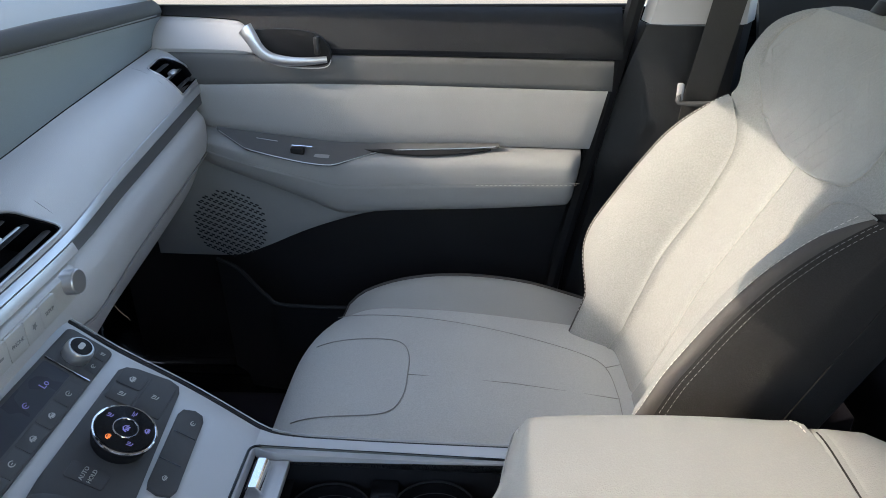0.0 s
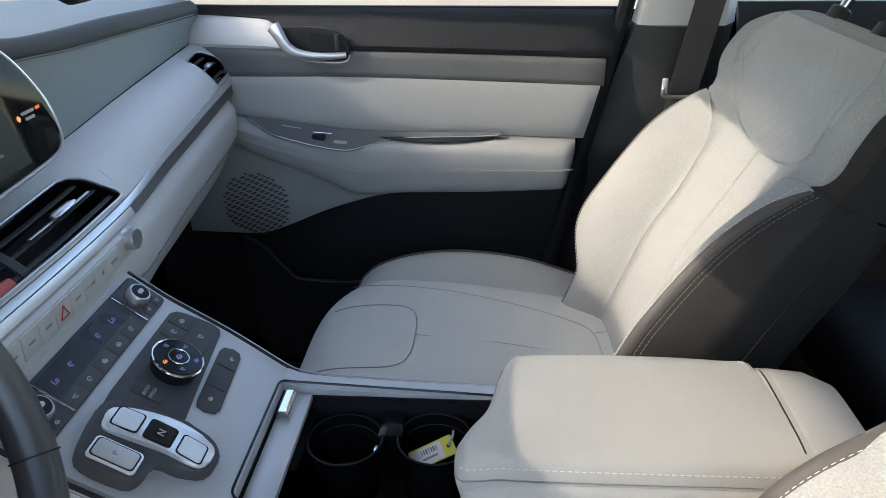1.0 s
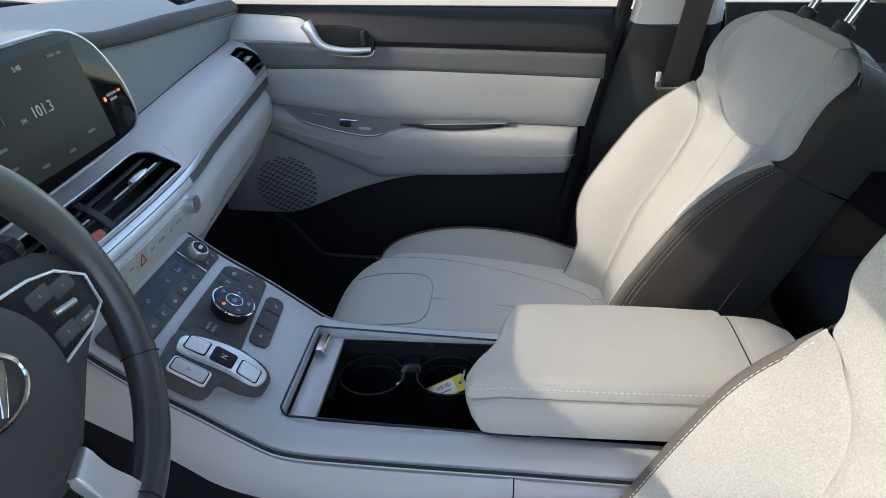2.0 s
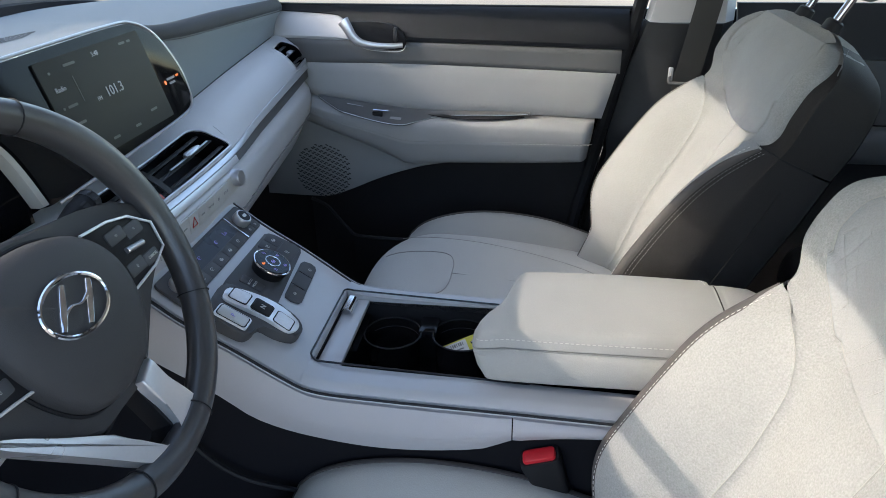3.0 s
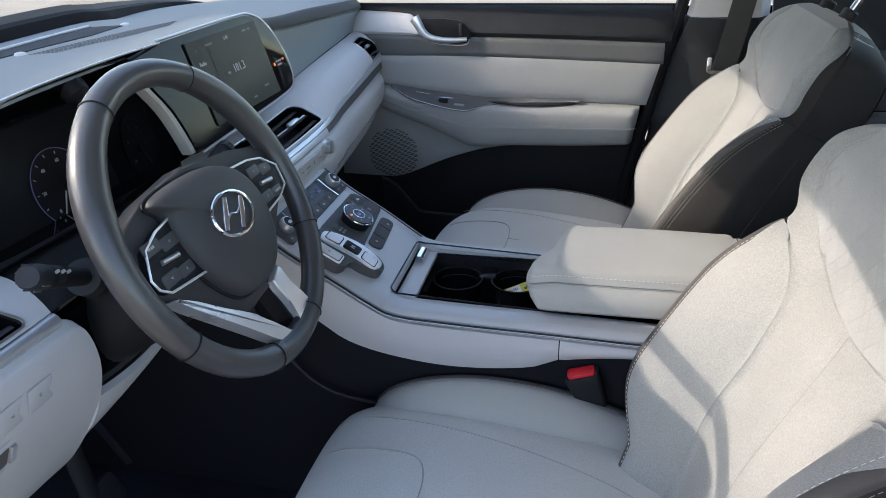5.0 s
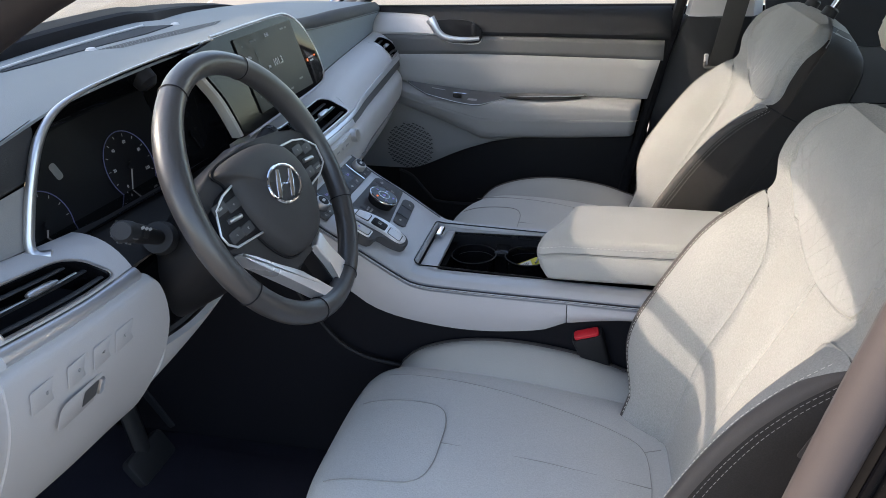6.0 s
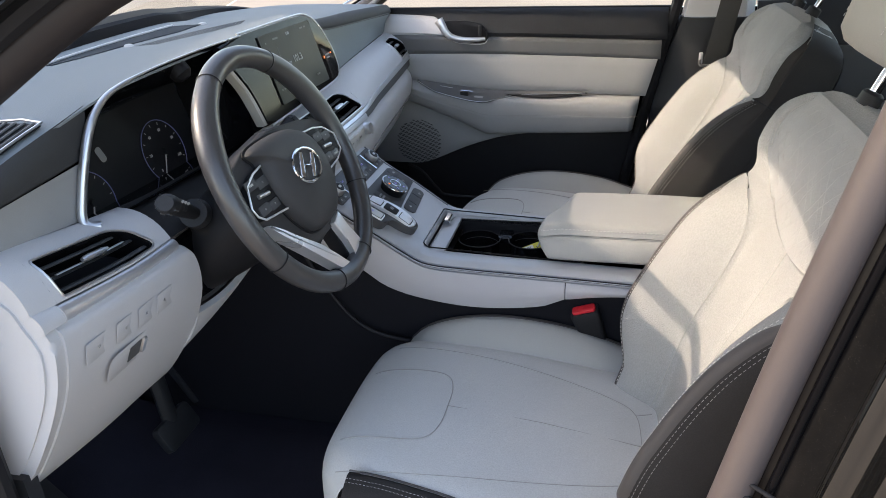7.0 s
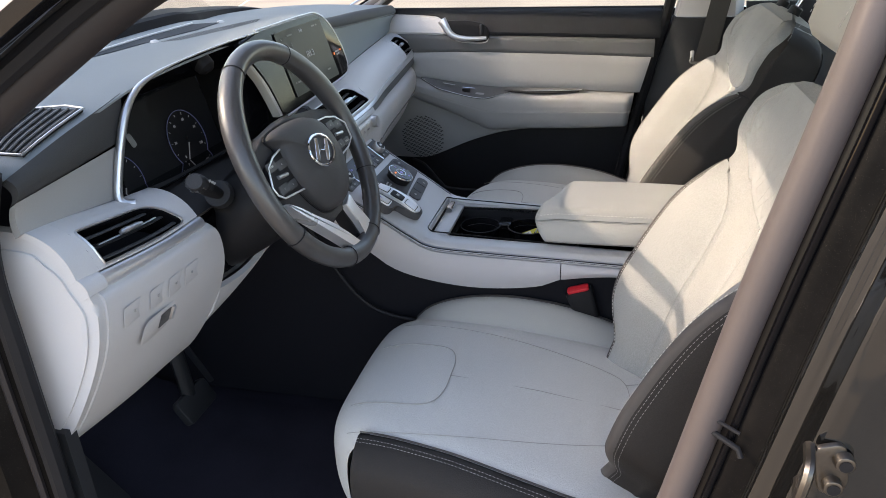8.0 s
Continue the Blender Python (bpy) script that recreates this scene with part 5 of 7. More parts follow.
    for s in (-1, 1):
        y0 = -0.01
        path = [W(s * 0.07, 0.01, -0.075), W(s * 0.11, 0.034, -0.070), W(s * 0.150, 0.046, -0.064), W(s * 0.172, 0.050, -0.060)] if s > 0 else [W(s * 0.085, 0.008, -0.114), W(s * 0.112, 0.019, -0.102), W(s * 0.158, 0.036, -0.078), W(s * 0.196, 0.049, -0.058)]
        stalk = part("stalk", tube(path, [0.009, 0.0100, 0.0125, 0.0125], 16, flat=0.9), BLACK, w, "black control stalk")
        part("stalk_socket", tube([path[0].lerp(path[1], 0.3), path[0].lerp(path[1], 0.75)], [0.021, 0.019], 18), CHARCOAL, stalk, "dark round socket")
        part("stalk_end", tube([path[2].lerp(path[3], 0.62), path[3], path[3] + (path[3] - path[2]) * 0.12], [0.0135, 0.0133, 0.0105], 16, flat=0.9), CHARCOAL, stalk, "dark ribbed end cap")
        for k in range(6):
            a = path[2].lerp(path[3], 0.70)
            side_way = (path[3] - path[2]).normalized().cross(Vector((0, 0, 1))).normalized()
            turn = Matrix.Rotation(radians(-60 + 40 * k), 3, (path[3] - path[2]).normalized())
            part("rib", tube([a + turn @ (side_way * 0.0131), path[3] + turn @ (side_way * 0.0129)], 0.0009, 5), MIDGREY, stalk)
        part("stalk_ring", tube([path[2], path[2].lerp(path[3], 0.35)], 0.0129, 14, flat=0.85), CHARCOAL, stalk)
        for k in range(3):
            part("stalk_mark", plate(rounded(0.006, 0.003, 0.001, 1), 0.0006, (WHEEL @ Matrix.Translation((s * (0.120 + 0.012 * k), 0.040 + 0.0035 * k, -0.0575)) if s > 0 else WHEEL @ Matrix.Translation((-0.150 - 0.010 * k, 0.0335 + 0.0035 * k, -0.0675 + 0.0052 * k)))), KEYGREY, stalk, smooth=0)


SPOKESILVER = material("satin spoke silver", (0.78, 0.78, 0.80), 0.28, 0.6, bump=0, vary=0.03)
make_wheel()

SEAM = material("seam thread", (0.34, 0.335, 0.31), 0.9, grain=900, bump=0.1)

# ---- the centre console ----
CONSOLE_Z = ((-0.42, 0.925), (-0.37, 0.903), (-0.316, 0.862), (-0.25, 0.822), (-0.20, 0.790), (-0.165, 0.772), (-0.10, 0.766), (0.1, 0.760), (0.4, 0.750))


def console_z(x):
    return smooth_table(CONSOLE_Z, x)[0]


def on_console(x, y, h=0.0):
    """A place over the console's top: x and y in plan, h metres off the surface."""
    s = (console_z(x + 0.004) - console_z(x - 0.004)) / 0.008
    n = np.array((-s, 0, 1)) / math.hypot(s, 1)
    return Vector(np.array((x, y, console_z(x))) + n * h)


def console_plate(outline, h0, h1, bevel=0.0, cuts=2):
    """A piece laid on the console's top: an outline in plan, from h0 to h1 metres off the surface."""
    b = plate(outline, h1 - h0, Matrix.Translation((0, 0, h0)), bevel)
    for v in b.verts:
        v.co = on_console(v.co.x, v.co.y, v.co.z)
    return b


def oblong(x0, x1, y0, y1, r, n=4, slant=0.0):
    """A rounded box in plan; slant shifts its x with y."""
    return [(x + (x0 + x1) / 2 + slant * y, y + (y0 + y1) / 2) for x, y in rounded(x1 - x0, y1 - y0, r, n)]


console = thing("centre_console", (0, 0.03, 0.4), "satin grey centre console with drive selector and open cup holders", "centre console")
SIDE_LOW = ((-0.40, 0.815), (-0.342, 0.780), (-0.282, 0.745), (-0.238, 0.714), (-0.171, 0.694), (-0.07, 0.684), (0.043, 0.695), (0.086, 0.712), (0.187, 0.725), (0.4, 0.728))


def make_console():
    xs = np.linspace(-0.42, 0.36, 70)
    FAR = lambda x: smooth_table(((-0.42, 0.172), (-0.30, 0.170), (-0.22, 0.164), (-0.16, 0.156), (0.36, 0.152)), x)[0]
    def strip_rows(y0, y1, ny, x0, x1, n=50, edge0=0.006, edge1=0.006):
        rows = []
        for x in np.linspace(x0, x1, n):
            f0, f1 = (y0 if y0 > -0.09 else y0), (y1 if y1 < 0.15 else FAR(x))
            rows.append([(x, f0 + (f1 - f0) * j / ny, console_z(x) - (edge0 if j < ny / 2 else edge1) * rim(j / ny, 0.12)) for j in range(ny + 1)])
        return rows
    part("top_panel", slab(strip_rows(-0.098, 0.152, 16, -0.42, -0.176), 0.012, (0, 0, -1)), SATIN, console, "satin grey sloping top panel")
    part("side_rail", slab(strip_rows(-0.098, -0.050, 6, -0.176, 0.36, edge1=0.002), 0.012, (0, 0, -1)), SATIN, console, "satin grey rail")
    part("side_rail", slab(strip_rows(0.128, 0.152, 6, -0.176, 0.36, edge0=0.002), 0.012, (0, 0, -1)), SATIN, console, "satin grey rail")
    for s, y in ((-1, -0.104), (1, 0.150)):
        for x0, x1 in ((-0.40, 0.0845), (0.0860, 0.36)):
            rows = []
            for x in np.linspace(x0, x1, 30):
                a, b = console_z(x) - 0.016, smooth_table(SIDE_LOW, x)[0]
                e = 0.002 * (rim((x - x0) / (x1 - x0), 0.01))
                rows.append([(x, y + s * (0.006 * math.sin(math.pi * v) - e), a + (b - a) * v) for v in np.linspace(0, 1, 7)])
            part("side_panel", slab(rows, 0.012, (0, -s, 0)), LILAC, console, "pale grey side panel")
        rows = [[(x, y - 0.006 * s, smooth_table(SIDE_LOW, x)[0] + 0.004), (x, y - 0.010 * s, 0.60), (x, y - 0.004 * s, 0.38)] for x in np.linspace(-0.95, 0.40, 34)]
        part("base_panel", slab(rows, 0.012, (0, -s, 0)), DEEPBLACK, console, "black lower side")
        fold = curve([(-0.40, y + 0.004 * s, 0.79), (-0.35, y + 0.006 * s, 0.70), (-0.29, y + 0.006 * s, 0.63), (-0.20, y + 0.006 * s, 0.605), (0.0, y + 0.006 * s, 0.60), (0.3, y + 0.005 * s, 0.60)], 5)
        part("base_fold", tube(fold, 0.0035, 6), BLACK, console)
        part("edge_trim", tube([(x, (FAR(x) + 0.004 if s > 0 else y + 0.001), console_z(x) - 0.009) for x in xs], 0.0024, 8), CHARCOAL, console, "dark edge line")
        part("edge_line", tube([(x, (FAR(x) + 0.0085 if s > 0 else y - 0.0035), console_z(x) - 0.0075) for x in xs], 0.0007, 6), SATIN, console)
    # storage well with a part-open roller cover
    for x0, x1, y0, y1, z0, z1 in ((-0.176, 0.11, -0.050, 0.128, 0.655, 0.663), (-0.182, -0.176, -0.05, 0.13, 0.655, 0.762), (0.10, 0.106, -0.05, 0.13, 0.655, 0.757), (-0.176, 0.10, -0.056, -0.050, 0.655, 0.757), (-0.176, 0.10, 0.128, 0.134, 0.655, 0.757)):
        part("well_wall", block(x0, x1, y0, y1, z0, z1), BLACK, console)
    well = oblong(-0.179, 0.11, -0.053, 0.131, 0.012)
    part("well_rim", tube([on_console(x, y, 0.0005) for x, y in well], 0.0014, 6, closed=True), PIANO, console)
    part("roller_cover", block(-0.174, -0.142, -0.048, 0.126, 0.7525, 0.7605, 0.0015), SATIN, console, "silver roller cover, drawn back")
    part("cover_handle", slab([[(-0.166 + 0.012 * a, y, 0.760 + z) for a, z in ((-0.4, 0.0), (-0.5, 0.008), (-0.2, 0.0125), (0.4, 0.0125), (0.7, 0.008), (0.8, 0.002))] for y in np.linspace(0.078, 0.116, 5)], 0.0025, (0, 0, -1)), CHROME, console, "chrome hooked cover handle")
    # cup holders
    for cx, cy in ((-0.098, 0.080), (0.002, 0.086)):
        ring = [(0.040 * math.cos(t), 0.040 * math.sin(t)) for t in np.linspace(0, 2 * math.pi, 32, endpoint=False)]
        cup = part("cup_holder", grid([[(cx + x * f, cy + y * f, z) for x, y in ring] for z, f in ((0.735, 1.08), (0.735, 1.0), (0.69, 0.95), (0.668, 0.94))], wrap=True), PIANO, console, "black cup holder")
        part("cup_rim", tube([(cx + x * 1.04, cy + y * 1.04, 0.7355) for x, y in ring], 0.0012, 6, closed=True), BLACK, cup)
        part("cup_line", tube([(cx + x * 0.985, cy + y * 0.985, 0.722) for x, y in ring[2:14]], 0.0004, 5), BANDGREY, cup)
        part("cup_clip", block(cx + 0.032, cx + 0.038, cy - 0.006, cy + 0.006, 0.70, 0.725, 0.0015), CHROME if cx < -0.05 else BLACK, cup)
    part("cup_deck", grid([[(x, 0.035 + 0.008 * math.sin(8 * x), 0.734), (x, 0.128, 0.734)] for x in (-0.148, -0.140)]), BLACK, console)
    part("cup_bridge", block(-0.062, -0.034, 0.085, 0.128, 0.725, 0.738, 0.004), PIANO, console)
    # climate panel
    T = lambda x, y, h: axes(on_console(x, y, h), (0, 1, 0), on_console(x, y, 0.01) - on_console(x, y, 0))
    clim = part("climate_panel", console_plate(oblong(-0.351, -0.313, -0.088, 0.160, 0.006), -0.001, 0.003, 0.001), KEYBLACK, console, "black climate control panel")
    part("climate_display", console_plate(oblong(-0.348, -0.328, -0.036, 0.108, 0.002), 0.003, 0.0036), DIMVIOLET, clim, "dim climate display")
    for y in (0.112, -0.040):
        part("divider", tube([on_console(x, y, 0.0035) for x in (-0.349, -0.332, -0.314)], 0.0010, 6), CHROME, clim)
    for y in (0.088, 0.059, 0.030, 0.001, -0.026):
        key = part("climate_key", console_plate(oblong(-0.3265, -0.3145, y - 0.0135, y + 0.0135, 0.001, 2), 0.003, 0.0038, 0.0004), KEYBLACK, clim)
        symbol("key_mark", T(-0.3205, y, 0.0039), 0.008, KEYGREY, key, int(y * 1000) + 50)
    for y in (0.130, 0.149, -0.060, -0.078):
        part("climate_key", console_plate(oblong(-0.3235, -0.3145, y - 0.008, y + 0.008, 0.001, 2), 0.003, 0.0038, 0.0004), KEYBLACK, clim)
        symbol("key_mark", T(-0.319, y, 0.0039), 0.006, KEYGREY, clim, int(y * 1000) + 90)
    for y in (0.132, -0.064):
        c = on_console(-0.334, y, 0.0)
        n = (on_console(-0.334, y, 0.01) - c).normalized()
        knob = part("climate_knob", loft([[c + (axes((0, 0, 0), (0, 1, 0), n) @ Vector((a * (1 + (0.04 if k % 2 and ribbed else 0)), b * (1 + (0.04 if k % 2 and ribbed else 0)), 0))) + n * h for k, (a, b) in enumerate(disc(r, 40))] for r, h, ribbed in ((0.0125, 0.001, 0), (0.0128, 0.006, 1), (0.0124, 0.014, 1), (0.0112, 0.016, 0))]), SILVER, clim, "ribbed chrome climate knob")
        part("knob_face", plate(disc(0.0098, 24), 0.001, axes(c + n * 0.0156, (0, 1, 0), n)), BLACK, knob)
        part("knob_mark", plate(rounded(0.009, 0.005, 0.0015, 1), 0.0003, axes(c + n * 0.0167, (0, 1, 0), n)), KEYGREY, knob, smooth=0)
    words("readout", "Lo", 0.009, T(-0.337, 0.084, 0.0038) @ Matrix.Rotation(0, 4, "Z"), VIOLET, clim)
    words("readout", "Lo", 0.008, T(-0.338, -0.022, 0.0038), VIOLET, clim)
    symbol("readout_mark", T(-0.337, 0.055, 0.0038), 0.008, VIOLET, clim, 3)
    symbol("readout_mark", T(-0.338, 0.005, 0.0038), 0.008, VIOLET, clim, 4)
    # drive mode panel with its dial
    drive = part("drive_panel", console_plate([(-0.302, 0.142), (-0.298, 0.150), (-0.290, 0.154), (-0.262, 0.158), (-0.253, 0.155), (-0.250, 0.147), (-0.2385, 0.010), (-0.240, 0.000), (-0.300, -0.030), (-0.302, 0.0)], -0.001, 0.0025, 0.0008), KEYBLACK, console, "black drive mode panel")
    for x0, x1, y0, y1, mk in ((-0.299, -0.278, 0.127, 0.148, 1), (-0.299, -0.278, 0.104, 0.125, 1), (-0.276, -0.2535, 0.104, 0.150, 1), (-0.290, -0.262, 0.011, 0.029, 0)):
        key = part("drive_key", console_plate(oblong(x0, x1, y0, y1, 0.002, 2), 0.0025, 0.0032, 0.0004), KEYBLACK, drive)
        if mk:
            symbol("key_mark", T((x0 + x1) / 2, (y0 + y1) / 2, 0.0033), 0.009, KEYGREY, key, int(y0 * 1000 + x0 * 500) + 300)
    words("key_text", "AUTO", 0.0052, T(-0.2785, 0.020, 0.0034), KEYGREY, drive)
    words("key_text", "HOLD", 0.0052, T(-0.2725, 0.020, 0.0034), KEYGREY, drive)
    c, n = on_console(-0.270, 0.064, -0.002), on_console(-0.270, 0.064, 0.01) - on_console(-0.270, 0.064, 0.0)
    n.normalize()
    A = axes(c, (0, 1, 0), n)
    dial = part("drive_dial", loft([[A @ Vector((x, y, h)) for x, y in disc(r, 40)] for r, h in ((0.0235, 0.002), (0.0245, 0.010), (0.0262, 0.014), (0.0265, 0.019), (0.0250, 0.0215))]), BLACK, drive, "black drive mode dial")
    part("dial_ring", tube([A @ Vector((x, y, 0.0200)) for x, y in disc(0.0260, 40)], 0.0016, 8, closed=True), CHROME, dial, "chrome dial ring")
    part("dial_face", plate(disc(0.0248, 32), 0.001, A @ Matrix.Translation((0, 0, 0.0212))), PIANO, dial)
    part("inner_ring", tube([A @ Vector((x, y, 0.0225)) for x, y in disc(0.0105, 28)], 0.0007, 6, closed=True), CHROME, dial)
    for a, mt in ((70, VIOLET), (0, VIOLET), (150, AMBER), (215, VIOLET), (290, VIOLET)):
        symbol("dial_mark", A @ Matrix.Translation((0.0178 * math.cos(radians(a)), 0.0178 * math.sin(radians(a)), 0.0223)), 0.007, mt, dial, a)
    symbol("dial_mark", A @ Matrix.Translation((0, 0, 0.0223)), 0.009, VIOLET, dial, 7)
    # seat heater keys
    heat = part("heater_panel", console_plate([(-0.243, 0.122), (-0.241, 0.130), (-0.232, 0.135), (-0.225, 0.133), (-0.222, 0.126), (-0.2165, 0.042), (-0.219, 0.034), (-0.228, 0.030), (-0.236, 0.032), (-0.238, 0.040)], -0.001, 0.003, 0.001), KEYBLACK, console, "black seat heater keys")
    for y in (0.118, 0.048):
        symbol("heater_mark", T(-0.229, y, 0.0031), 0.007, KEYGREY, heat, int(y * 1000))
    for y in (0.101, 0.066):
        part("heater_gap", tube([on_console(-0.2395, y, 0.003), on_console(-0.2215, y, 0.003)], 0.0006, 4), PIANO, heat)
    # push-button drive selector
    base = curve([(-0.298, -0.022), (-0.275, -0.014), (-0.245, -0.006), (-0.215, -0.008), (-0.200, -0.024), (-0.203, -0.046), (-0.222, -0.057), (-0.240, -0.060), (-0.243, -0.080), (-0.252, -0.093), (-0.285, -0.093), (-0.296, -0.080), (-0.300, -0.050)], 3, True)
    sel = part("drive_selector", console_plate([tuple(p) for p in base], -0.001, 0.015, 0.003), KEYBLACK, console, "black push-button drive selector")
    arch = lambda x: 0.0155 + 0.005 * (1 - ((x + 0.248) / 0.055) ** 2)
    def sel_plate(outline, d0, d1, bevel=0.0):
        b = plate(outline, d1 - d0, Matrix.Translation((0, 0, d0)), bevel)
        for v in b.verts:
            v.co = on_console(v.co.x, v.co.y, arch(v.co.x) - 0.006 + v.co.z)
        return b
    frame_pts = [tuple(p) for p in curve([(-0.291, -0.030), (-0.270, -0.021), (-0.240, -0.015), (-0.214, -0.018), (-0.205, -0.027), (-0.207, -0.044), (-0.216, -0.052), (-0.240, -0.052), (-0.270, -0.056), (-0.288, -0.056), (-0.292, -0.045)], 3, True)]
    part("selector_frame", sel_plate(frame_pts, -0.004, 0.006, 0.0015), BRIGHTFRAME, sel, "bright selector frame")
    for x0, x1 in ((-0.2855, -0.2655), (-0.2590, -0.2390), (-0.2325, -0.2125)):
        part("key_gap", sel_plate(oblong(x0 - 0.0013, x1 + 0.0013, -0.0498, -0.0252, 0.0035, 3), 0.0052, 0.0062), BLACK, sel)
    for x0, x1, mt, lb in ((-0.2855, -0.2655, ICE, "pale reverse key"), (-0.2590, -0.2390, BLACK, "black neutral key"), (-0.2325, -0.2125, ICE, "pale drive key")):
        key = part("selector_key", sel_plate(oblong(x0, x1, -0.0485, -0.0265, 0.003, 3, 0.0), 0.0055, 0.0072, 0.0008), mt, sel, lb)
        if mt is BLACK:
            words("key_text", "N", 0.010, T(-0.2485, -0.0385, arch(-0.2485) + 0.002), KEYGREY, key)
    park = part("park_frame", console_plate(oblong(-0.288, -0.250, -0.089, -0.064, 0.004, 3), 0.012, 0.0175, 0.0012), BRIGHTFRAME, sel, "bright park key frame")
    part("key_gap", console_plate(oblong(-0.2862, -0.2518, -0.0872, -0.0658, 0.0035, 3), 0.0175, 0.0178), BLACK, park)
    part("park_key", console_plate(oblong(-0.285, -0.253, -0.086, -0.067, 0.003, 3), 0.0175, 0.0185, 0.0005), KEYGREY, park, "grey park key")
    words("key_text", "P", 0.008, T(-0.269, -0.0765, 0.0188), VIOLET, park)


DIMVIOLET = material("dim display glass", (0.045, 0.048, 0.060), 0.30, bump=0, vary=0.06, spec=0.2)
LILAC = material("pale lilac-grey plastic", (0.47, 0.455, 0.47), 0.5, grain=900, bump=0.2, vary=0.04, cells=True)
ICE = material("frosted selector key", (0.80, 0.83, 0.88), 0.3, 0.0, bump=0)

make_console()


def make_lid():
    lid = thing("console_armrest", (0.18, 0.02, 0.765), "pale padded armrest lid on the centre console", "armrest")
    plan = curve([(0.026, -0.045), (0.027, -0.010), (0.035, 0.010), (0.048, 0.028), (0.058, 0.050), (0.065, 0.085), (0.074, 0.118), (0.096, 0.132), (0.20, 0.138), (0.30, 0.134), (0.335, 0.122), (0.343, 0.035), (0.348, -0.048), (0.341, -0.064), (0.25, -0.067), (0.12, -0.068), (0.05, -0.066), (0.031, -0.060)], 5, True)
    c = np.array((0.185, 0.033))

    def ring(inset, z):
        out = []
        n = len(plan)
        for i, p in enumerate(plan):
            t = plan[(i + 1) % n] - plan[i - 1]
            nn = np.array((t[1], -t[0])) / max(np.hypot(*t), 1e-9)
            if np.dot(nn, c - p) < 0:
                nn = -nn
            q = p + nn * inset
            crown = 0.006 * (1 - min(1, ((q[1] - 0.035) / 0.10) ** 2)) - 0.010 * max(0, (0.07 - q[0]) / 0.05)
            # the open side leans in towards the seam, the front leans out
            rise = min(1.0, max(0.0, (z - 0.772) / 0.036))
            q = q + np.array((0.016 * (1 - rise) * min(1.0, max(0.0, (0.06 - q[0]) / 0.03)), 0.013 * rise ** 1.5 * min(1.0, max(0.0, (0.0 - q[1]) / 0.05))))
            out.append((q[0], q[1], z + (crown if z > 0.80 else 0)))
        return out
    rings = [ring(*a) for a in ((0.010, 0.766), (0.003, 0.772), (0.0, 0.785), (0.001, 0.800), (0.0035, 0.8065), (0.005, 0.8075), (0.0055, 0.809))]
    body = part("lid", loft(rings), LEATHER, lid, "pale leatherette lid")
    # the top: slices across, rounded off towards the seam
    edge = np.array([p[:2] for p in ring(0.0045, 0.8085)])
    i0, i1 = int(edge[:, 0].argmin()), int(edge[:, 0].argmax())
    one = [edge[k % len(edge)] for k in range(i0, i1 + 1 if i1 > i0 else i1 + len(edge) + 1)]
    two = [edge[k % len(edge)] for k in range(i1, i0 + 1 if i0 > i1 else i0 + len(edge) + 1)]
    side = lambda pts, x: float(np.interp(x, *zip(*sorted((float(p[0]), float(p[1])) for p in pts))))
    x0, x1 = float(edge[i0, 0]) + 1e-4, float(edge[i1, 0]) - 1e-4
    edge = edge + np.array([(0.03 if p[0] > 0.325 else 0.0, 0.0) for p in edge])
    seg = np.roll(edge, -1, axis=0) - edge

    def top(x, y):
        q = np.array((x, y)) - edge
        t = np.clip((q * seg).sum(1) / np.maximum((seg * seg).sum(1), 1e-12), 0, 1)
        d = float(np.min(np.hypot(*(q - seg * t[:, None]).T)))
        crown = 0.006 * (1 - min(1, ((y - 0.035) / 0.10) ** 2)) - 0.010 * max(0, (0.07 - x) / 0.05)
        return 0.809 + 0.017 * (1 - (1 - min(d / 0.015, 1)) ** 2.4) + 0.004 * min(1, d / 0.06) + crown
    cosine = lambda n: [0.5 - 0.5 * math.cos(math.pi * k / n) for k in range(n + 1)]
    rows = []
    for u in cosine(60):
        x = x0 + (x1 - x0) * u
        a, b = sorted((side(one, x), side(two, x)))
        rows.append([(x, a + (b - a) * v, top(x, a + (b - a) * v)) for v in cosine(28)])
    part("lid_top", grid(rows), LEATHER, lid, "pale leatherette top", smooth=80)
    part("seam", tube(ring(0.0042, 0.8085), 0.0008, 5, closed=True), SEAM, lid)
    near = [(p[0], p[1], p[2] + 0.0072) for p in ring(0.0080, 0.8085) if p[1] < -0.03 and 0.035 < p[0] < 0.33]
    stitches([(p[0], p[1], top(p[0], p[1]) + 0.0006) for p in sorted(near)], lid, dash=0.004, gap=0.0025, r=0.0006)
    far = [(p[0], p[1], top(p[0], p[1]) + 0.0005) for p in ring(0.0105, 0.8085) if p[1] > 0.09 and 0.07 < p[0] < 0.33]
    stitches(sorted(far), lid, dash=0.004, gap=0.0025, r=0.0006)
    bow = lambda v, e: math.copysign(abs(v) ** e, v)
    rear = [[(x - 0.004 * math.sin(t) , 0.034 + 0.0995 * f * bow(math.cos(t), 0.42), 0.70 + 0.134 * g * max(0.0, math.sin(t)) ** 0.42) for t in np.linspace(0, math.pi, 31)] for x, f, g in ((0.3455, 0.985, 0.985), (0.3475, 0.995, 0.995), (0.356, 1.0, 1.0), (0.39, 0.985, 0.98), (0.42, 0.95, 0.88), (0.437, 0.88, 0.6))]
    part("rear_cap", slab(rear, 0.01, (-1, 0, 0)), LEATHER, lid, "pale rear cap")
    part("cap_gap", tube([(p[0] - 0.0012, p[1], p[2] + 0.0006) for p in rear[0]], 0.0017, 6), DARKLEATHER, lid, "dark gap at the rear cap")


make_lid()


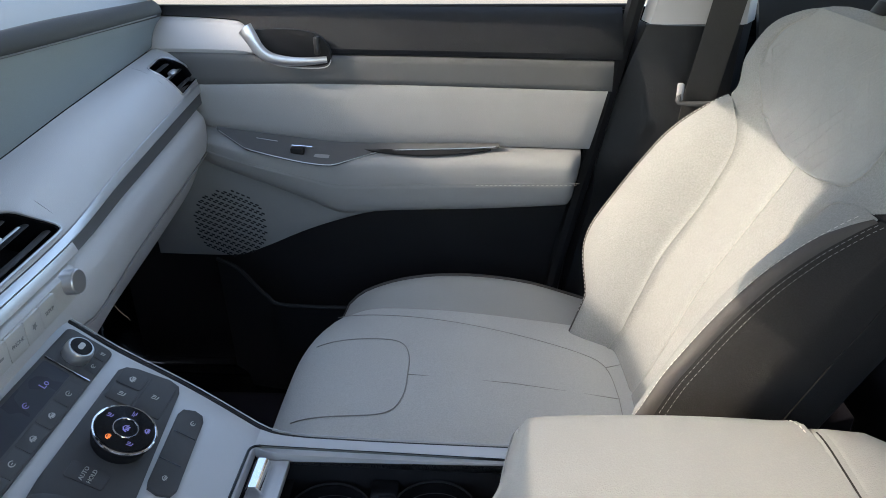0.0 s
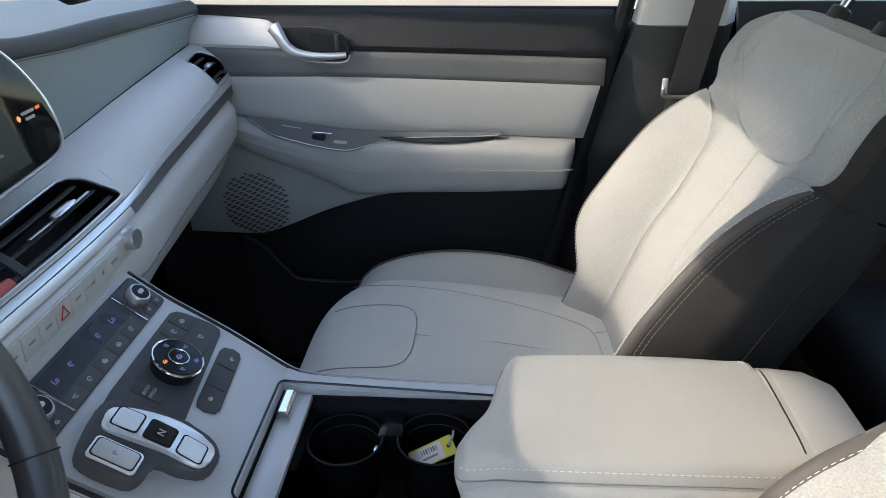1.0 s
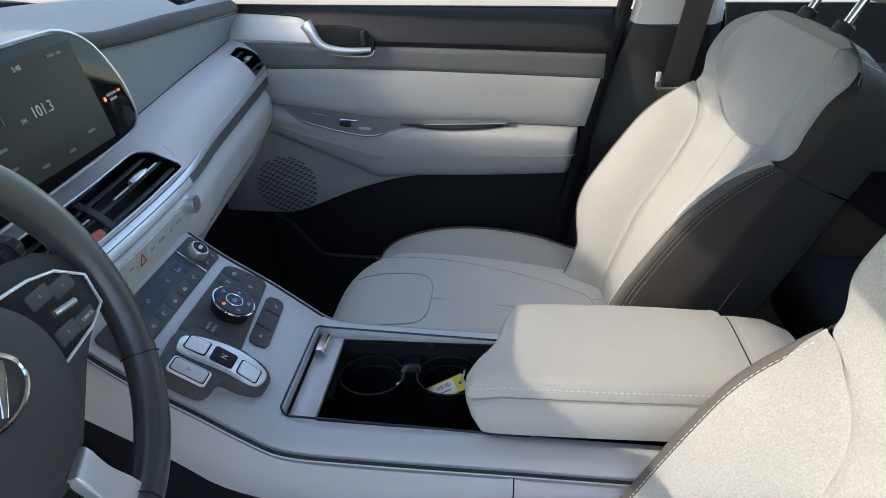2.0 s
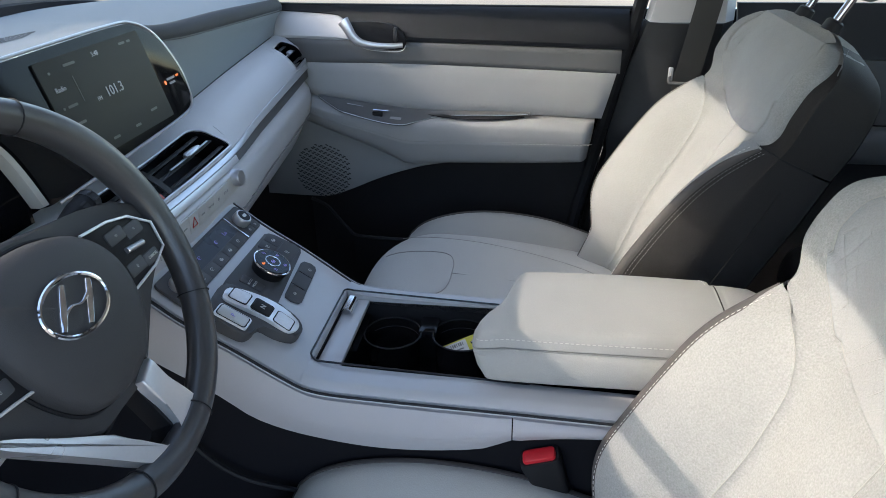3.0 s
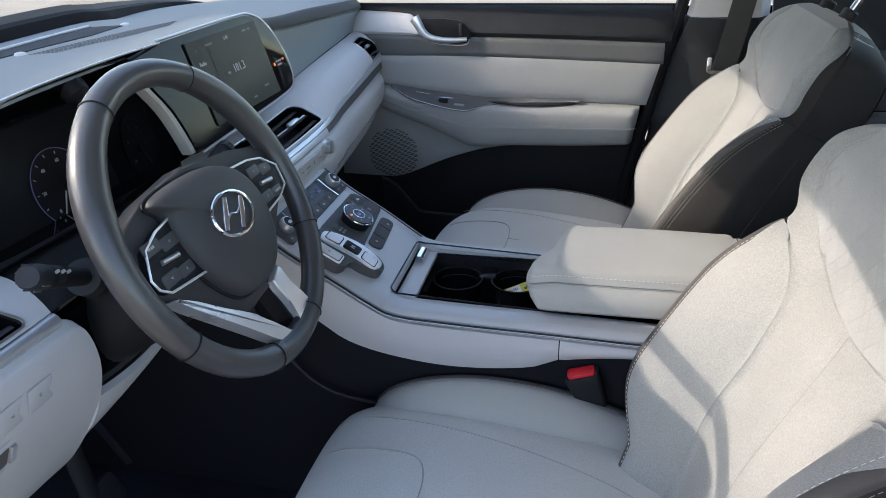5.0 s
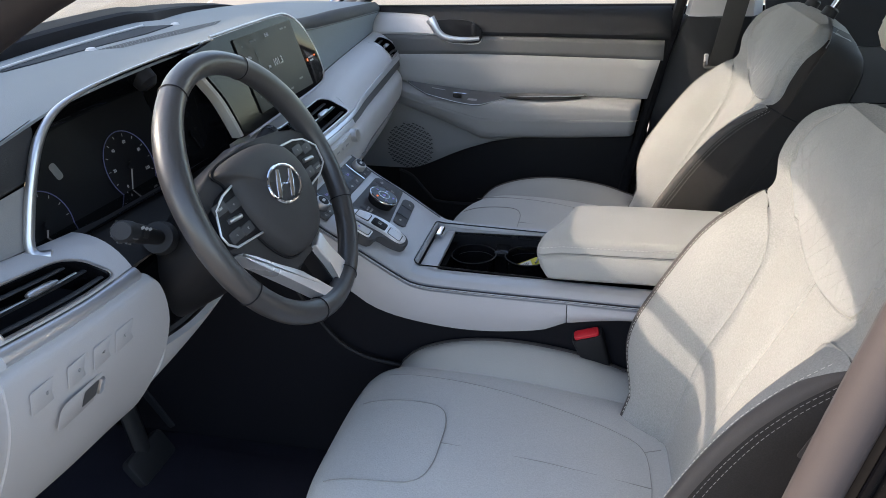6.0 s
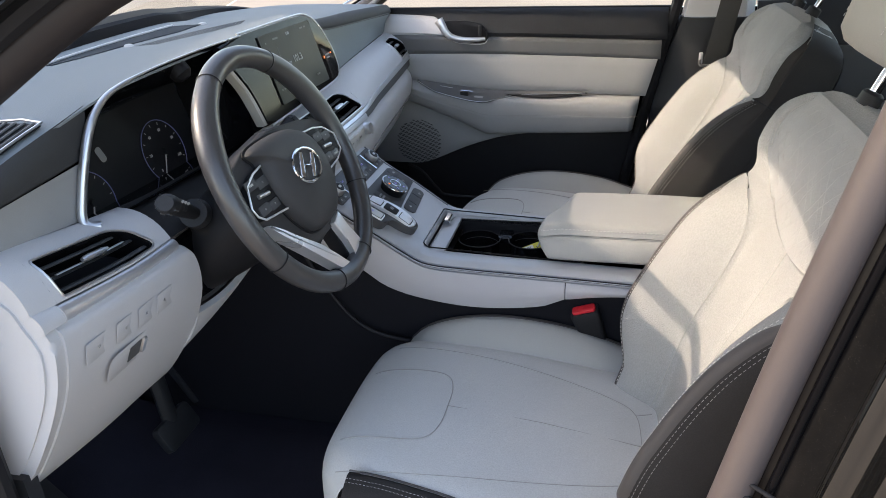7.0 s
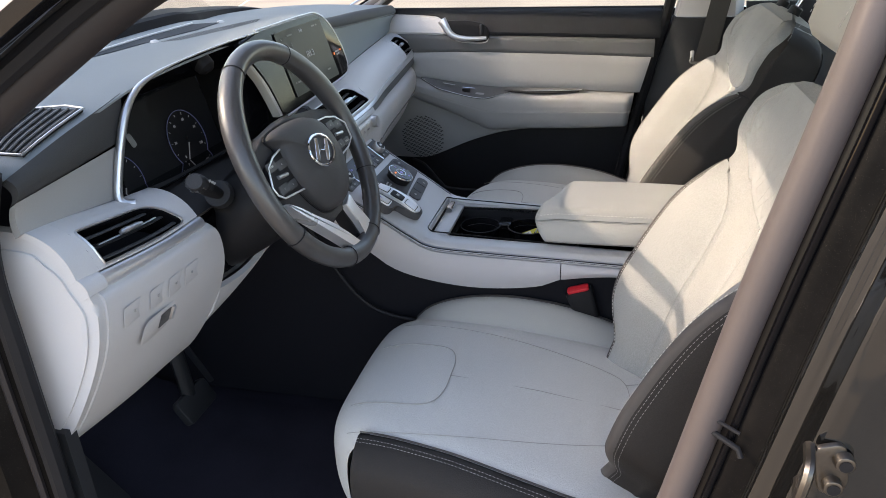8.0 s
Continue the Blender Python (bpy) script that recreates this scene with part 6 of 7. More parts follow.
def make_tag():
    t = thing("key_tag", (0.0, 0.045, 0.70), "yellow and white paper key tag in a cup holder", "key tag")
    m = axes((-0.001, 0.088, 0.712), (1, 0.45, 0.12), (-0.15, -0.50, 1))
    part("paper", plate(rounded(0.052, 0.024, 0.002, 2), 0.0008, m), YELLOW, t, "yellow paper tag")
    part("label", plate(rounded(0.036, 0.0205, 0.001, 1), 0.0004, m @ Matrix.Translation((-0.006, -0.0005, 0.0009))), PAPER, t, "white printed label")
    for k in range(7):
        part("print_bar", plate(rounded(0.0012 + 0.0006 * (k % 3), 0.006, 0.0002, 1), 0.0002, m @ Matrix.Translation((-0.012 + 0.003 * k, 0.004, 0.0014))), GREYINK, t, smooth=0)
    part("print_bar", plate(rounded(0.018, 0.0022, 0.0005, 1), 0.0002, m @ Matrix.Translation((-0.004, -0.004, 0.0014))), GREYINK, t, smooth=0)
    part("eyelet", plate(disc(0.0024, 12), 0.0003, m @ Matrix.Translation((0.0195, 0.0, 0.0009))), BLACK, t, smooth=0)
    part("strap", tube(curve([m @ Vector((0.0195, 0.0, 0.001)), m @ Vector((0.027, 0.005, 0.006)), m @ Vector((0.031, 0.012, 0.004))], 5), 0.0014, 6), SATIN, t)


YELLOW = material("yellow paper", (0.72, 0.66, 0.10), 0.7, bump=0.05)
PAPER = material("white paper", (0.8, 0.8, 0.78), 0.7, bump=0.05)
make_tag()


def make_buckle(cx, cy, cz):
    b = thing("belt_buckle", (cx - 0.03, cy, cz - 0.15), "black seat belt buckle with red release", "belt buckle")
    way = Vector((-0.33, -0.15, 1)).normalized()
    m = axes((cx, cy, cz), (1, 0, 0.33), way)
    rings = [[m @ Vector((x, y, h)) for x, y in rounded(w, d, 0.007, 3)] for h, w, d in ((-0.115, 0.036, 0.022), (-0.04, 0.044, 0.026), (-0.006, 0.050, 0.030), (0.0, 0.047, 0.027))]
    part("housing", loft(rings), BLACK, b, "black buckle housing")
    part("release", plate(rounded(0.040, 0.019, 0.005, 3), 0.006, m @ Matrix.Translation((0, -0.0015, -0.001)), 0.002), RED, b, "red release key")
    part("stem", tube([m @ Vector((0, 0, -0.11)), m @ Vector((0.01, 0, -0.22))], 0.016, 8, flat=0.5), BLACK, b)


make_buckle(0.119, -0.110, 0.699)


# ---- the front seats ----
def make_seat(name, cushion_at, back_at, label, front=0.0, near=-1, lean=27.0):
    """A front seat; cushion_at: the rear middle of its cushion; back_at: the foot of its backrest."""
    cx, cy, cz = cushion_at
    seat = thing(name, (cx - 0.2, cy, 0.40), label, "car seat", "front seats")
    lean = radians(lean)
    es, en = np.array((math.sin(lean), 0, math.cos(lean))), np.array((-math.cos(lean), 0, math.sin(lean)))
    root = np.array(back_at)
    half = ((-0.15, 0.150), (0.0, 0.185), (0.06, 0.210), (0.14, 0.2326), (0.26, 0.2312), (0.42, 0.2295), (0.55, 0.231), (0.64, 0.2295), (0.70, 0.229), (0.78, 0.2335), (0.86, 0.231), (0.92, 0.2265), (0.96, 0.2035), (0.985, 0.175), (1.0, 0.148))
    bolster = ((0.0, 0.0676), (0.12, 0.0946), (0.30, 0.0872), (0.48, 0.0776), (0.58, 0.0631), (0.66, 0.0415), (0.72, 0.022), (0.8, 0.0275), (0.92, 0.015), (1.0, 0.0))
    lumbar = ((0.0, -0.038), (0.12, -0.033), (0.28, -0.024), (0.5, -0.0255), (0.7, -0.0255), (0.88, -0.010), (0.95, -0.0125), (0.985, -0.015), (1.0, -0.026))
    crease = ((0.0, 0.1068), (0.2, 0.118), (0.4, 0.111), (0.55, 0.120), (0.66, 0.1236), (0.8, 0.140), (1.0, 0.150))
    rear = ((0.0, -0.11), (0.3, -0.12), (0.8, -0.115), (0.95, -0.100), (1.0, -0.075))
    length = 0.506

    def back(s, q):
        """q: 0 at the middle of the front, 1 at the front edge, 2 at the rear corner, 3 at the middle of the rear; minus: the other side."""
        a = abs(q)
        w, b, l, r, c = (smooth_table(t, s)[0] for t in (half, bolster, lumbar, rear, crease))
        pr = ((0, 0, l), (0.3, c * 0.55, l + 0.002), (0.48, c * 0.9, l + 0.003 + b * 0.03), (0.55, c, l + 0.004 + b * 0.12), (0.62, c + 0.16 * (w - 0.026 - c), l + 0.002 + b * 0.37), (0.75, c + 0.5 * (w - 0.026 - c), l + b * 0.76), (0.92, w - 0.026, l + b), (1.0, w - 0.012, l + b * 0.97 - 0.004), (1.12, w - 0.001, l + b * 0.78 - 0.020), (1.6, w + 0.003, -0.03), (2.0, w - 0.03, r), (3.0, 0, r - 0.005))
        d, h = smooth_table(pr, a)
        return root + es * (s * length) + en * h + np.array((0, math.copysign(d, q) if q else 0, 0))

    def out_of(s, q):
        """The way out of the surface."""
        a, b = back(s + 0.01, q) - back(s - 0.01, q), back(s, q + 0.02) - back(s, q - 0.02)
        n = np.cross(a, b)
        n /= max(np.linalg.norm(n), 1e-9)
        return n if np.dot(n, back(s, q) - (root + es * (s * length) - en * 0.05)) > 0 else -n

    def patch(nm, q0, q1, levels, mat, label_="", n=14, seam=0.003, soft=0.10):
        """A panel of the backrest between two sides, each a number or a function of s, over the given levels, sunk along its seams."""
        rows = []
        for s in levels:
            a = q0(s) if callable(q0) else q0
            b = q1(s) if callable(q1) else q1
            rows.append([back(s, a + (b - a) * j / n) - out_of(min(s, 0.99), a + (b - a) * j / n) * seam * rim(j / n, soft) for j in range(n + 1)])
        return part(nm, grid(rows), mat, seat, label_, smooth=60)

    def seam_line(pts, r=0.0007, mat=None, lift=-0.0026):
        part("seam", tube([back(s, q) + out_of(s, q) * lift for s, q in pts], r, 6), mat or SEAM, seat)
    # seams: the bolster's, drawing in towards the cushion; the rounded foot of the shoulder panel; the edge of the black side
    low, foot, top_s = -0.14, 0.66, 0.985
    inner = lambda s: smooth_table(((-0.14, 0.55), (0.0, 0.55), (0.2, 0.535), (0.35, 0.535), (0.47, 0.535), (0.57, 0.55), (0.635, 0.615), (0.665, 0.70), (0.69, 0.83), (0.70, 0.90)), s)[0]
    head = lambda s: np.interp(s, (0.66, 0.662, 0.666, 0.674, 0.688, 0.71, 0.73, 0.78, 0.85, 0.92, 0.96, 0.985), (0.0, 0.10, 0.19, 0.31, 0.43, 0.54, 0.60, 0.70, 0.78, 0.77, 0.72, 0.64))
    edge = lambda s: inner(s) if s < 0.69 else smooth_table(((0.69, 0.84), (0.70, 0.95), (0.72, 1.0), (0.79, 1.045), (0.9, 1.06), (1.0, 1.10)), s)[0]
    below, above = list(np.linspace(low, foot, 44)), [foot + (top_s - foot) * (k / 56) ** 1.7 for k in range(1, 57)]
    side_rows = list(np.linspace(low, 0.695, 44))
    within = lambda s: 0.0 if s <= foot else head(s)
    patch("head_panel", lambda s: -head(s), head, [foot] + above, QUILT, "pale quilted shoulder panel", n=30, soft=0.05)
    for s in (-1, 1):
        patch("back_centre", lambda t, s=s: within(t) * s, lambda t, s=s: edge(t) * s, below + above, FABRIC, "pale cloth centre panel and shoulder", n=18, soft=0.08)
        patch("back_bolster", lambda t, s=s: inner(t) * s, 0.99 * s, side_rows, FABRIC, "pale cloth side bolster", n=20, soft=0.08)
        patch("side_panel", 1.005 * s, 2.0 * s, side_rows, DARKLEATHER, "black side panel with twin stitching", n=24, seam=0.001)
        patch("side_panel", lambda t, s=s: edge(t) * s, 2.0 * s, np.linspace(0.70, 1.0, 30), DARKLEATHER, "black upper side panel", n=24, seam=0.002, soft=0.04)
        band, wide = [], 0.12 if near < 0 else 0.09
        for t in np.linspace(low, 0.69, 60):
            slim = min(1.0, 0.35 + (0.69 - t) / 0.10)
            row = []
            for k in range(7):
                q = (1.01 - wide * slim * (1 - k / 6)) * s
                row.append(back(t, q) + out_of(t, q) * (0.0016 - 0.0028 * abs(k / 3 - 1) ** 3))
            band.append(row)
        part("edge_band", grid(band), PIPING, seat, "dark grey wrapped edge", smooth=60)
        stitches([back(t, (1.026 - wide) * s) + out_of(t, (1.026 - wide) * s) * 0.0014 for t in np.linspace(-0.05, 0.68, 40)], seat, dash=0.0035, gap=0.0028, r=0.0004)
        for off in (1.020, 1.038):
            stitches([back(t, off * s) + out_of(t, off * s) * 0.0005 for t in np.linspace(-0.1, 0.69, 44)], seat, DARKTHREAD, dash=0.0036, gap=0.0024, r=0.00034)
        seam_line([(t, inner(t) * s) for t in np.linspace(low, 0.69, 50)])
        seam_line([(t, head(t) * s) for t in foot + (0.975 - foot) * np.linspace(0, 1, 50) ** 1.7])
        seam_line([(t, 1.72 * s) for t in np.linspace(0.05, 0.62, 24)], 0.0009, DARKLEATHER, 0.0002)
        seam_line([(0.6975, (0.96 + 0.05 * k) * s) for k in range(18)], 0.0012, BLACK, -0.0006)
    seam_line([(t, 0.0) for t in np.linspace(low, foot, 30)])
    # quilting: crossing rows of fine stitches
    for k in range(-8, 9):
        for d in (-1, 1):
            pts = []
            for t in np.linspace(0.67, 0.955, 20):
                q = k * 0.11 + d * (t - 0.82) * 1.9 + 0.02 * math.sin(9 * k + 25 * t)
                if abs(q) < head(t) - 0.05:
                    pts.append((t, q))
            if len(pts) > 2:
                part("quilting", tube([back(*p) + out_of(*p) * -0.0001 for p in pts], 0.00042, 4), QUILTLINE, seat, smooth=0)
    patch("back_cover", 2.0, 3.0, np.linspace(low, 1.0, 40), DARKLEATHER, "black seat back cover", seam=0.0)
    patch("back_cover", -2.0, -3.0, np.linspace(low, 1.0, 40), DARKLEATHER, seam=0.0)
    qs = list(np.linspace(-3, 3, 48))[:-1]
    mid = root + es * length - en * 0.040
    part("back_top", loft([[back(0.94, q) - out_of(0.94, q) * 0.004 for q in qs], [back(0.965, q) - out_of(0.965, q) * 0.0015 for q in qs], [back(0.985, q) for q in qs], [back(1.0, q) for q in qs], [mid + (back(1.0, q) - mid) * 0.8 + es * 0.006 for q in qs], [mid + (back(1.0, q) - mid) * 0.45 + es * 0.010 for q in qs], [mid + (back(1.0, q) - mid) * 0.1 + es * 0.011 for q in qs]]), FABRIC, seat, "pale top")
    # headrest on two posts
    top = root + es * (length + 0.012) - en * 0.038
    for s in (-1, 1):
        b = top + np.array((0, 0.0645 * s, 0))
        part("headrest_post", tube([b - es * 0.004, b + es * 0.11], 0.0062, 12), CHROME, seat, "chrome headrest post")
        part("post_collar", tube([b - es * 0.004, b + es * 0.010, b + es * 0.013], [0.020, 0.019, 0.014], 16, flat=0.62), BLACK, seat, "black post collar")
    hr = [[top + es * (0.048 + 0.20 * k) + en * (dd * f + 0.02) + np.array((0, yy * f2, 0)) for yy, dd in ((0.125 * math.copysign(abs(math.cos(t)) ** 0.7, math.cos(t)), 0.055 * math.copysign(abs(math.sin(t)) ** 0.7, math.sin(t))) for t in np.linspace(0, 2 * math.pi, 36, endpoint=False))] for k, f, f2 in ((0, 0.55, 0.80), (0.02, 0.8, 0.93), (0.08, 1.0, 1.0), (0.3, 1.1, 1.05), (0.7, 1.0, 1.08), (0.93, 0.8, 0.95), (1.0, 0.5, 0.7))]
    hrest = part("headrest", loft(hr), LEATHER, seat, "pale padded headrest")
    for s in (-1, 1):
        stitches([top + es * (0.075 + 0.01 * j) + en * (0.020 + 0.0) + np.array((0, s * 0.07, 0)) + en * 0.055 for j in range(6)], hrest, dash=0.004, gap=0.003, r=0.0005)
    # cushion
    f0 = front
    prof = curve([(-0.425 + f0, -0.17), (-0.448 + f0, -0.11), (-0.450 + f0, -0.04), (-0.438 + f0, -0.002), (-0.405 + f0, 0.024), (-0.35 + f0, 0.036), (-0.28, 0.037), (-0.19, 0.030), (-0.06, 0.012), (0.03, -0.006)], 6)
    px, pz = [p[0] for p in prof[18:]], [p[1] for p in prof[18:]]

    def cush_z(x, y):
        w = abs(y) / 0.19
        return np.interp(x, px, pz) - 0.008 * max(0, (w - 0.82) / 0.18) ** 2 + 0.004 * (1 - w * w)
    rows = []
    open_side = lambda x: float(np.interp(x, (-0.43, -0.393, -0.338, -0.25, -0.167, -0.09, 0.05), (0.150, 0.157, 0.165, 0.181, 0.199, 0.213, 0.222)))
    for p in prof:
        row = []
        for y in np.linspace(-0.205, 0.205, 25):
            w = abs(y) / 0.205
            if near < 0 and y < 0:
                y = -w * open_side(p[0])
            row.append((cx + p[0] + (0.050 if y * near > 0 else 0.012) * w ** 4 * max(0, min(1, (-0.30 - p[0]) / 0.12)), cy + y, cz + p[1] + 0.004 * (1 - w * w) - (0.004 if near < 0 and y < 0 else 0.012) * max(0, (w - 0.8) / 0.2) ** 2))
        rows.append(row)
    part("cushion_centre", grid(rows), CLOTHINSHADE, seat, "pale cloth cushion", smooth=60)

    def cushion_seam(pts, r=0.00055):
        part("seam", tube([(cx + x, cy + y, cz + cush_z(x, y) + 0.0010) for x, y in pts], r, 6), SEAM, seat)
    for s in (-1, 1):
        cushion_seam(curve([(-0.39 + f0, 0.158 * s), (-0.30, 0.150 * s), (-0.16, 0.128 * s), (-0.05, 0.098 * s), (-0.012, 0.07 * s), (-0.004, 0.0)], 6))
        cushion_seam([(-0.012, 0.07 * s), (0.012, 0.085 * s)])
    u = curve([(-0.41 + f0, 0.085), (-0.345, 0.086), (-0.308, 0.076), (-0.294, 0.045), (-0.292, 0.0), (-0.294, -0.045), (-0.308, -0.076), (-0.345, -0.086), (-0.41 + f0, -0.085)], 6)
    cushion_seam([tuple(p) for p in u], 0.0008)
    cushion_seam([(-0.292, 0.0), (-0.15, 0.0), (-0.004, 0.0)], 0.0006)
    crest = ((-0.40 + f0, -0.02), (-0.385 + f0, 0.012), (-0.35 + f0, 0.040), (-0.29 + f0 * 0.6, 0.062), (-0.22, 0.068), (-0.12, 0.056), (-0.03, 0.028), (0.05, 0.0))
    for s in (-1, 1):
        light, dark = [], []
        for x in np.linspace(-0.40 + f0, 0.05, 34):
            c = smooth_table(crest, x)[0]
            if near < 0 and s < 0:
                w = open_side(x)
                c = np.interp(x, px, pz) + 0.001
                if x > -0.40:
                    dark.append([(cx + x, cy + s * p[0], cz + p[1]) for p in curve([(w - 0.002, c - 0.003), (w + 0.010, c - 0.002), (w + 0.034, c - 0.016), (w + 0.052, c - 0.050), (w + 0.050, -0.12), (w + 0.040, -0.17)], 4)])
                    light.append([(cx + x, cy + s * (w - 0.004), cz + c - 0.002)])
                continue
            base = np.interp(x, px, pz) - 0.012
            h = c - base
            light.append([(cx + x, cy + s * p[0], cz + p[1]) for p in curve([(0.150, base - 0.012), (0.168, base + 0.002), (0.196, base + h * 0.66), (0.220, base + h * 0.98), (0.238, base + h - 0.003)], 4)])
            dark.append([(cx + x, cy + s * p[0], cz + p[1]) for p in curve([(0.240, c - 0.004), (0.252, c - 0.028), (0.255, -0.06), (0.248, -0.17)], 4)])
        if not (near < 0 and s < 0):
            part("cushion_bolster", grid(light), LEATHER, seat, "pale cushion bolster", smooth=60)
        part("cushion_side", grid(dark), DARKLEATHER, seat, "black cushion side with twin stitching", smooth=60)
        inward, drop = (0.03, 0.02) if near < 0 and s < 0 else (0.06, 0.004)
        part("side_front", slab([[dark[0][j], (dark[0][j][0] + 0.004, dark[0][j][1] - s * inward, dark[0][j][2] - drop)] for j in range(len(dark[0]))], 0.01, (1, 0, 0)), DARKLEATHER, seat)
        part("piping", tube([r[-1] for r in light], 0.002 if near < 0 and s < 0 else 0.005, 8, flat=0.6), PIPING, seat, "dark grey piping")
        for k in (4, 5):
            stitches([np.array(r[k]) + np.array((0, 0.0008 * s, 0)) for r in dark], seat, dash=0.0030, gap=0.0026, r=0.00028)
    part("seat_base", block(cx - 0.36, cx + 0.1, cy - 0.17, cy + 0.22, 0.40, cz - 0.10, 0.02), BLACK, seat, "black seat base")
    if near < 0:
        m = axes(back(0.56, -1.19) + np.array((0, -0.002, 0)), es, (0, -1, 0))
        part("airbag_tab", plate(rounded(0.040, 0.014, 0.002, 2), 0.0012, m), PIPING, seat, "grey sewn-in tab")
        words("tab_text", "AIRBAG", 0.009, m @ Matrix.Translation((0, 0, 0.0014)), KEYGREY, seat)


QUILTLINE = material("quilting thread", (0.33, 0.33, 0.318), 0.9, grain=900, bump=0.1)
make_seat("driver_seat", (0.222, -0.345, 0.605), (0.217, -0.3448, 0.6349), "pale grey driver's car seat with black side panels", -0.025, -1, 21.3)
make_seat("passenger_seat", (0.24, 0.388, 0.63), (0.2375, 0.4092, 0.6801), "pale grey passenger car seat with black side panels", -0.025, 1, 26.76)


# ---- the driver's doorway ----
def make_doorway():
    p = thing("doorway_pillar", (0.38, -0.76, 0.4), "black painted pillar at the open doorway with taupe inner trim", "door pillar")
    line = curve([(0.18, -0.70, 0.42), (0.215, -0.70, 0.62), (0.252, -0.695, 0.775), (0.297, -0.692, 1.0), (0.335, -0.69, 1.17), (0.352, -0.688, 1.25), (0.385, -0.66, 1.40), (0.40, -0.61, 1.52)], 5)
    part("inner_trim", tube(line, 0.0165, 12, flat=1.0), PILLARTRIM, p, "taupe inner trim")
    def panel(offs, mat, nm, lb=""):
        return part(nm, slab([[(q[0] + o[0], q[1] + o[1], q[2]) for o in offs] for q in line], 0.010, (0.3, 0.9, 0)), mat, p, lb)
    panel(((0.012, -0.004), (0.018, -0.010), (0.022, -0.012)), BROWNFLANGE, "inner_flange", "dark brown inner flange")
    part("door_seal", tube([(q[0] + 0.0235, q[1] - 0.0125, q[2]) for q in line], 0.0042, 10), GLOSSBLACK, p, "black rubber seal")
    panel([tuple(o) for o in curve([(0.025, -0.012), (0.033, -0.019), (0.044, -0.023), (0.050, -0.025)], 4)], DUSTYPAINT, "step_face", "dusty black painted face")
    panel([tuple(o) for o in curve([(0.050, -0.025), (0.053, -0.032), (0.058, -0.037), (0.064, -0.041), (0.069, -0.049), (0.073, -0.058), (0.078, -0.062)], 4)], PAINT, "step_ridge", "gloss black rounded ridge")
    panel([tuple(o) for o in curve([(0.078, -0.062), (0.095, -0.066), (0.115, -0.069), (0.150, -0.074), (0.156, -0.09)], 3)], PAINT, "pillar_face", "gloss black pillar face")
    # striker: a steel loop with two bolts on a plate
    c = Vector((0.366, -0.758, 0.884))
    part("striker_plate", plate(rounded(0.027, 0.052, 0.008, 3), 0.005, axes(c, (1, 0, 0.25), (0.1, -1, 0)), 0.0025), STEEL, p, "steel striker plate")
    for dz in (0.013, -0.013):
        part("bolt", plate(disc(0.0082, 20), 0.010, axes(c + Vector((0.004 + dz * 0.2, -0.004, dz)), (1, 0, 0.2), (0, -1, 0)), 0.002), STEEL, p, "steel bolt")
        part("bolt_well", plate(disc(0.0055, 10), 0.0006, axes(c + Vector((0.004 + dz * 0.2, -0.0146, dz)), (1, 0, 0.2), (0, -1, 0))), BLACK, p)
    part("striker_loop", tube(curve([c + Vector((-0.02, 0, 0.02)), c + Vector((-0.026, -0.03, 0.018)), c + Vector((-0.030, -0.032, -0.012)), c + Vector((-0.022, 0, -0.018))], 5), 0.005, 8), STEEL, p, "steel striker loop")
    part("stud", tube([(0.276, -0.706, 0.868), (0.299, -0.718, 0.860), (0.302, -0.722, 0.853)], 0.0030, 8), BLACK, p)
    part("stud", tube([(0.278, -0.706, 0.882), (0.299, -0.716, 0.876)], 0.0020, 8), BLACK, p)
    # rear door, closed
    d = thing("rear_door", (0.85, -0.80, 0.45), "closed black rear car door", "car door")
    part("outer_skin", slab([[(x, -0.815 - 0.02 * math.sin(math.pi * (z - 0.4) / 0.75), z) for z in np.linspace(0.42, 1.08, 8)] for x in np.linspace(0.47, 1.32, 8)], 0.02, (0, 1, 0)), PAINT, d, "black painted skin")
    part("front_edge", tube([(0.475, -0.81, 0.42), (0.478, -0.82, 0.7), (0.49, -0.80, 1.08), (0.53, -0.70, 1.5)], 0.012, 8), PAINT, d)
    part("inner_trim", slab([[(x, -0.655, z) for z in np.linspace(0.42, 1.09, 5)] for x in np.linspace(0.50, 1.28, 6)], 0.012, (0, -1, 0)), CHARCOAL, d, "charcoal inner trim")
    g = part("window_pane", slab([[(0.50, -0.715, 1.08), (1.34, -0.715, 1.08)], [(0.53, -0.60, 1.50), (1.38, -0.58, 1.48)]], 0.004, (0, -1, 0)), GLASS, d)
    g.visible_shadow = False
    # hinge pillar ahead of the doorway
    h = thing("hinge_pillar", (-0.6, -0.76, 0.4), "black painted hinge pillar with rubber seal", "door pillar")
    line = curve([(-0.50, -0.705, 0.42), (-0.512, -0.708, 0.60), (-0.508, -0.712, 0.72), (-0.506, -0.714, 0.88), (-0.502, -0.714, 1.0), (-0.47, -0.71, 1.10)], 5)
    part("door_seal", tube(line, 0.012, 8), BLACK, h, "black rubber seal")
    part("seal_lip", tube([(q[0] - 0.02, q[1] - 0.012, q[2]) for q in line], 0.005, 6), DARKTRIM, h)
    part("pillar_face", slab([[(q[0] - 0.008, q[1] - 0.005, q[2]), (q[0] - 0.03, q[1] - 0.012, q[2]), (q[0] - 0.045, q[1] - 0.035, q[2]), (q[0] - 0.20, q[1] - 0.05, q[2])] for q in line], 0.012, (0, 1, 0)), DUSTYPAINT, h, "dusty black painted face")
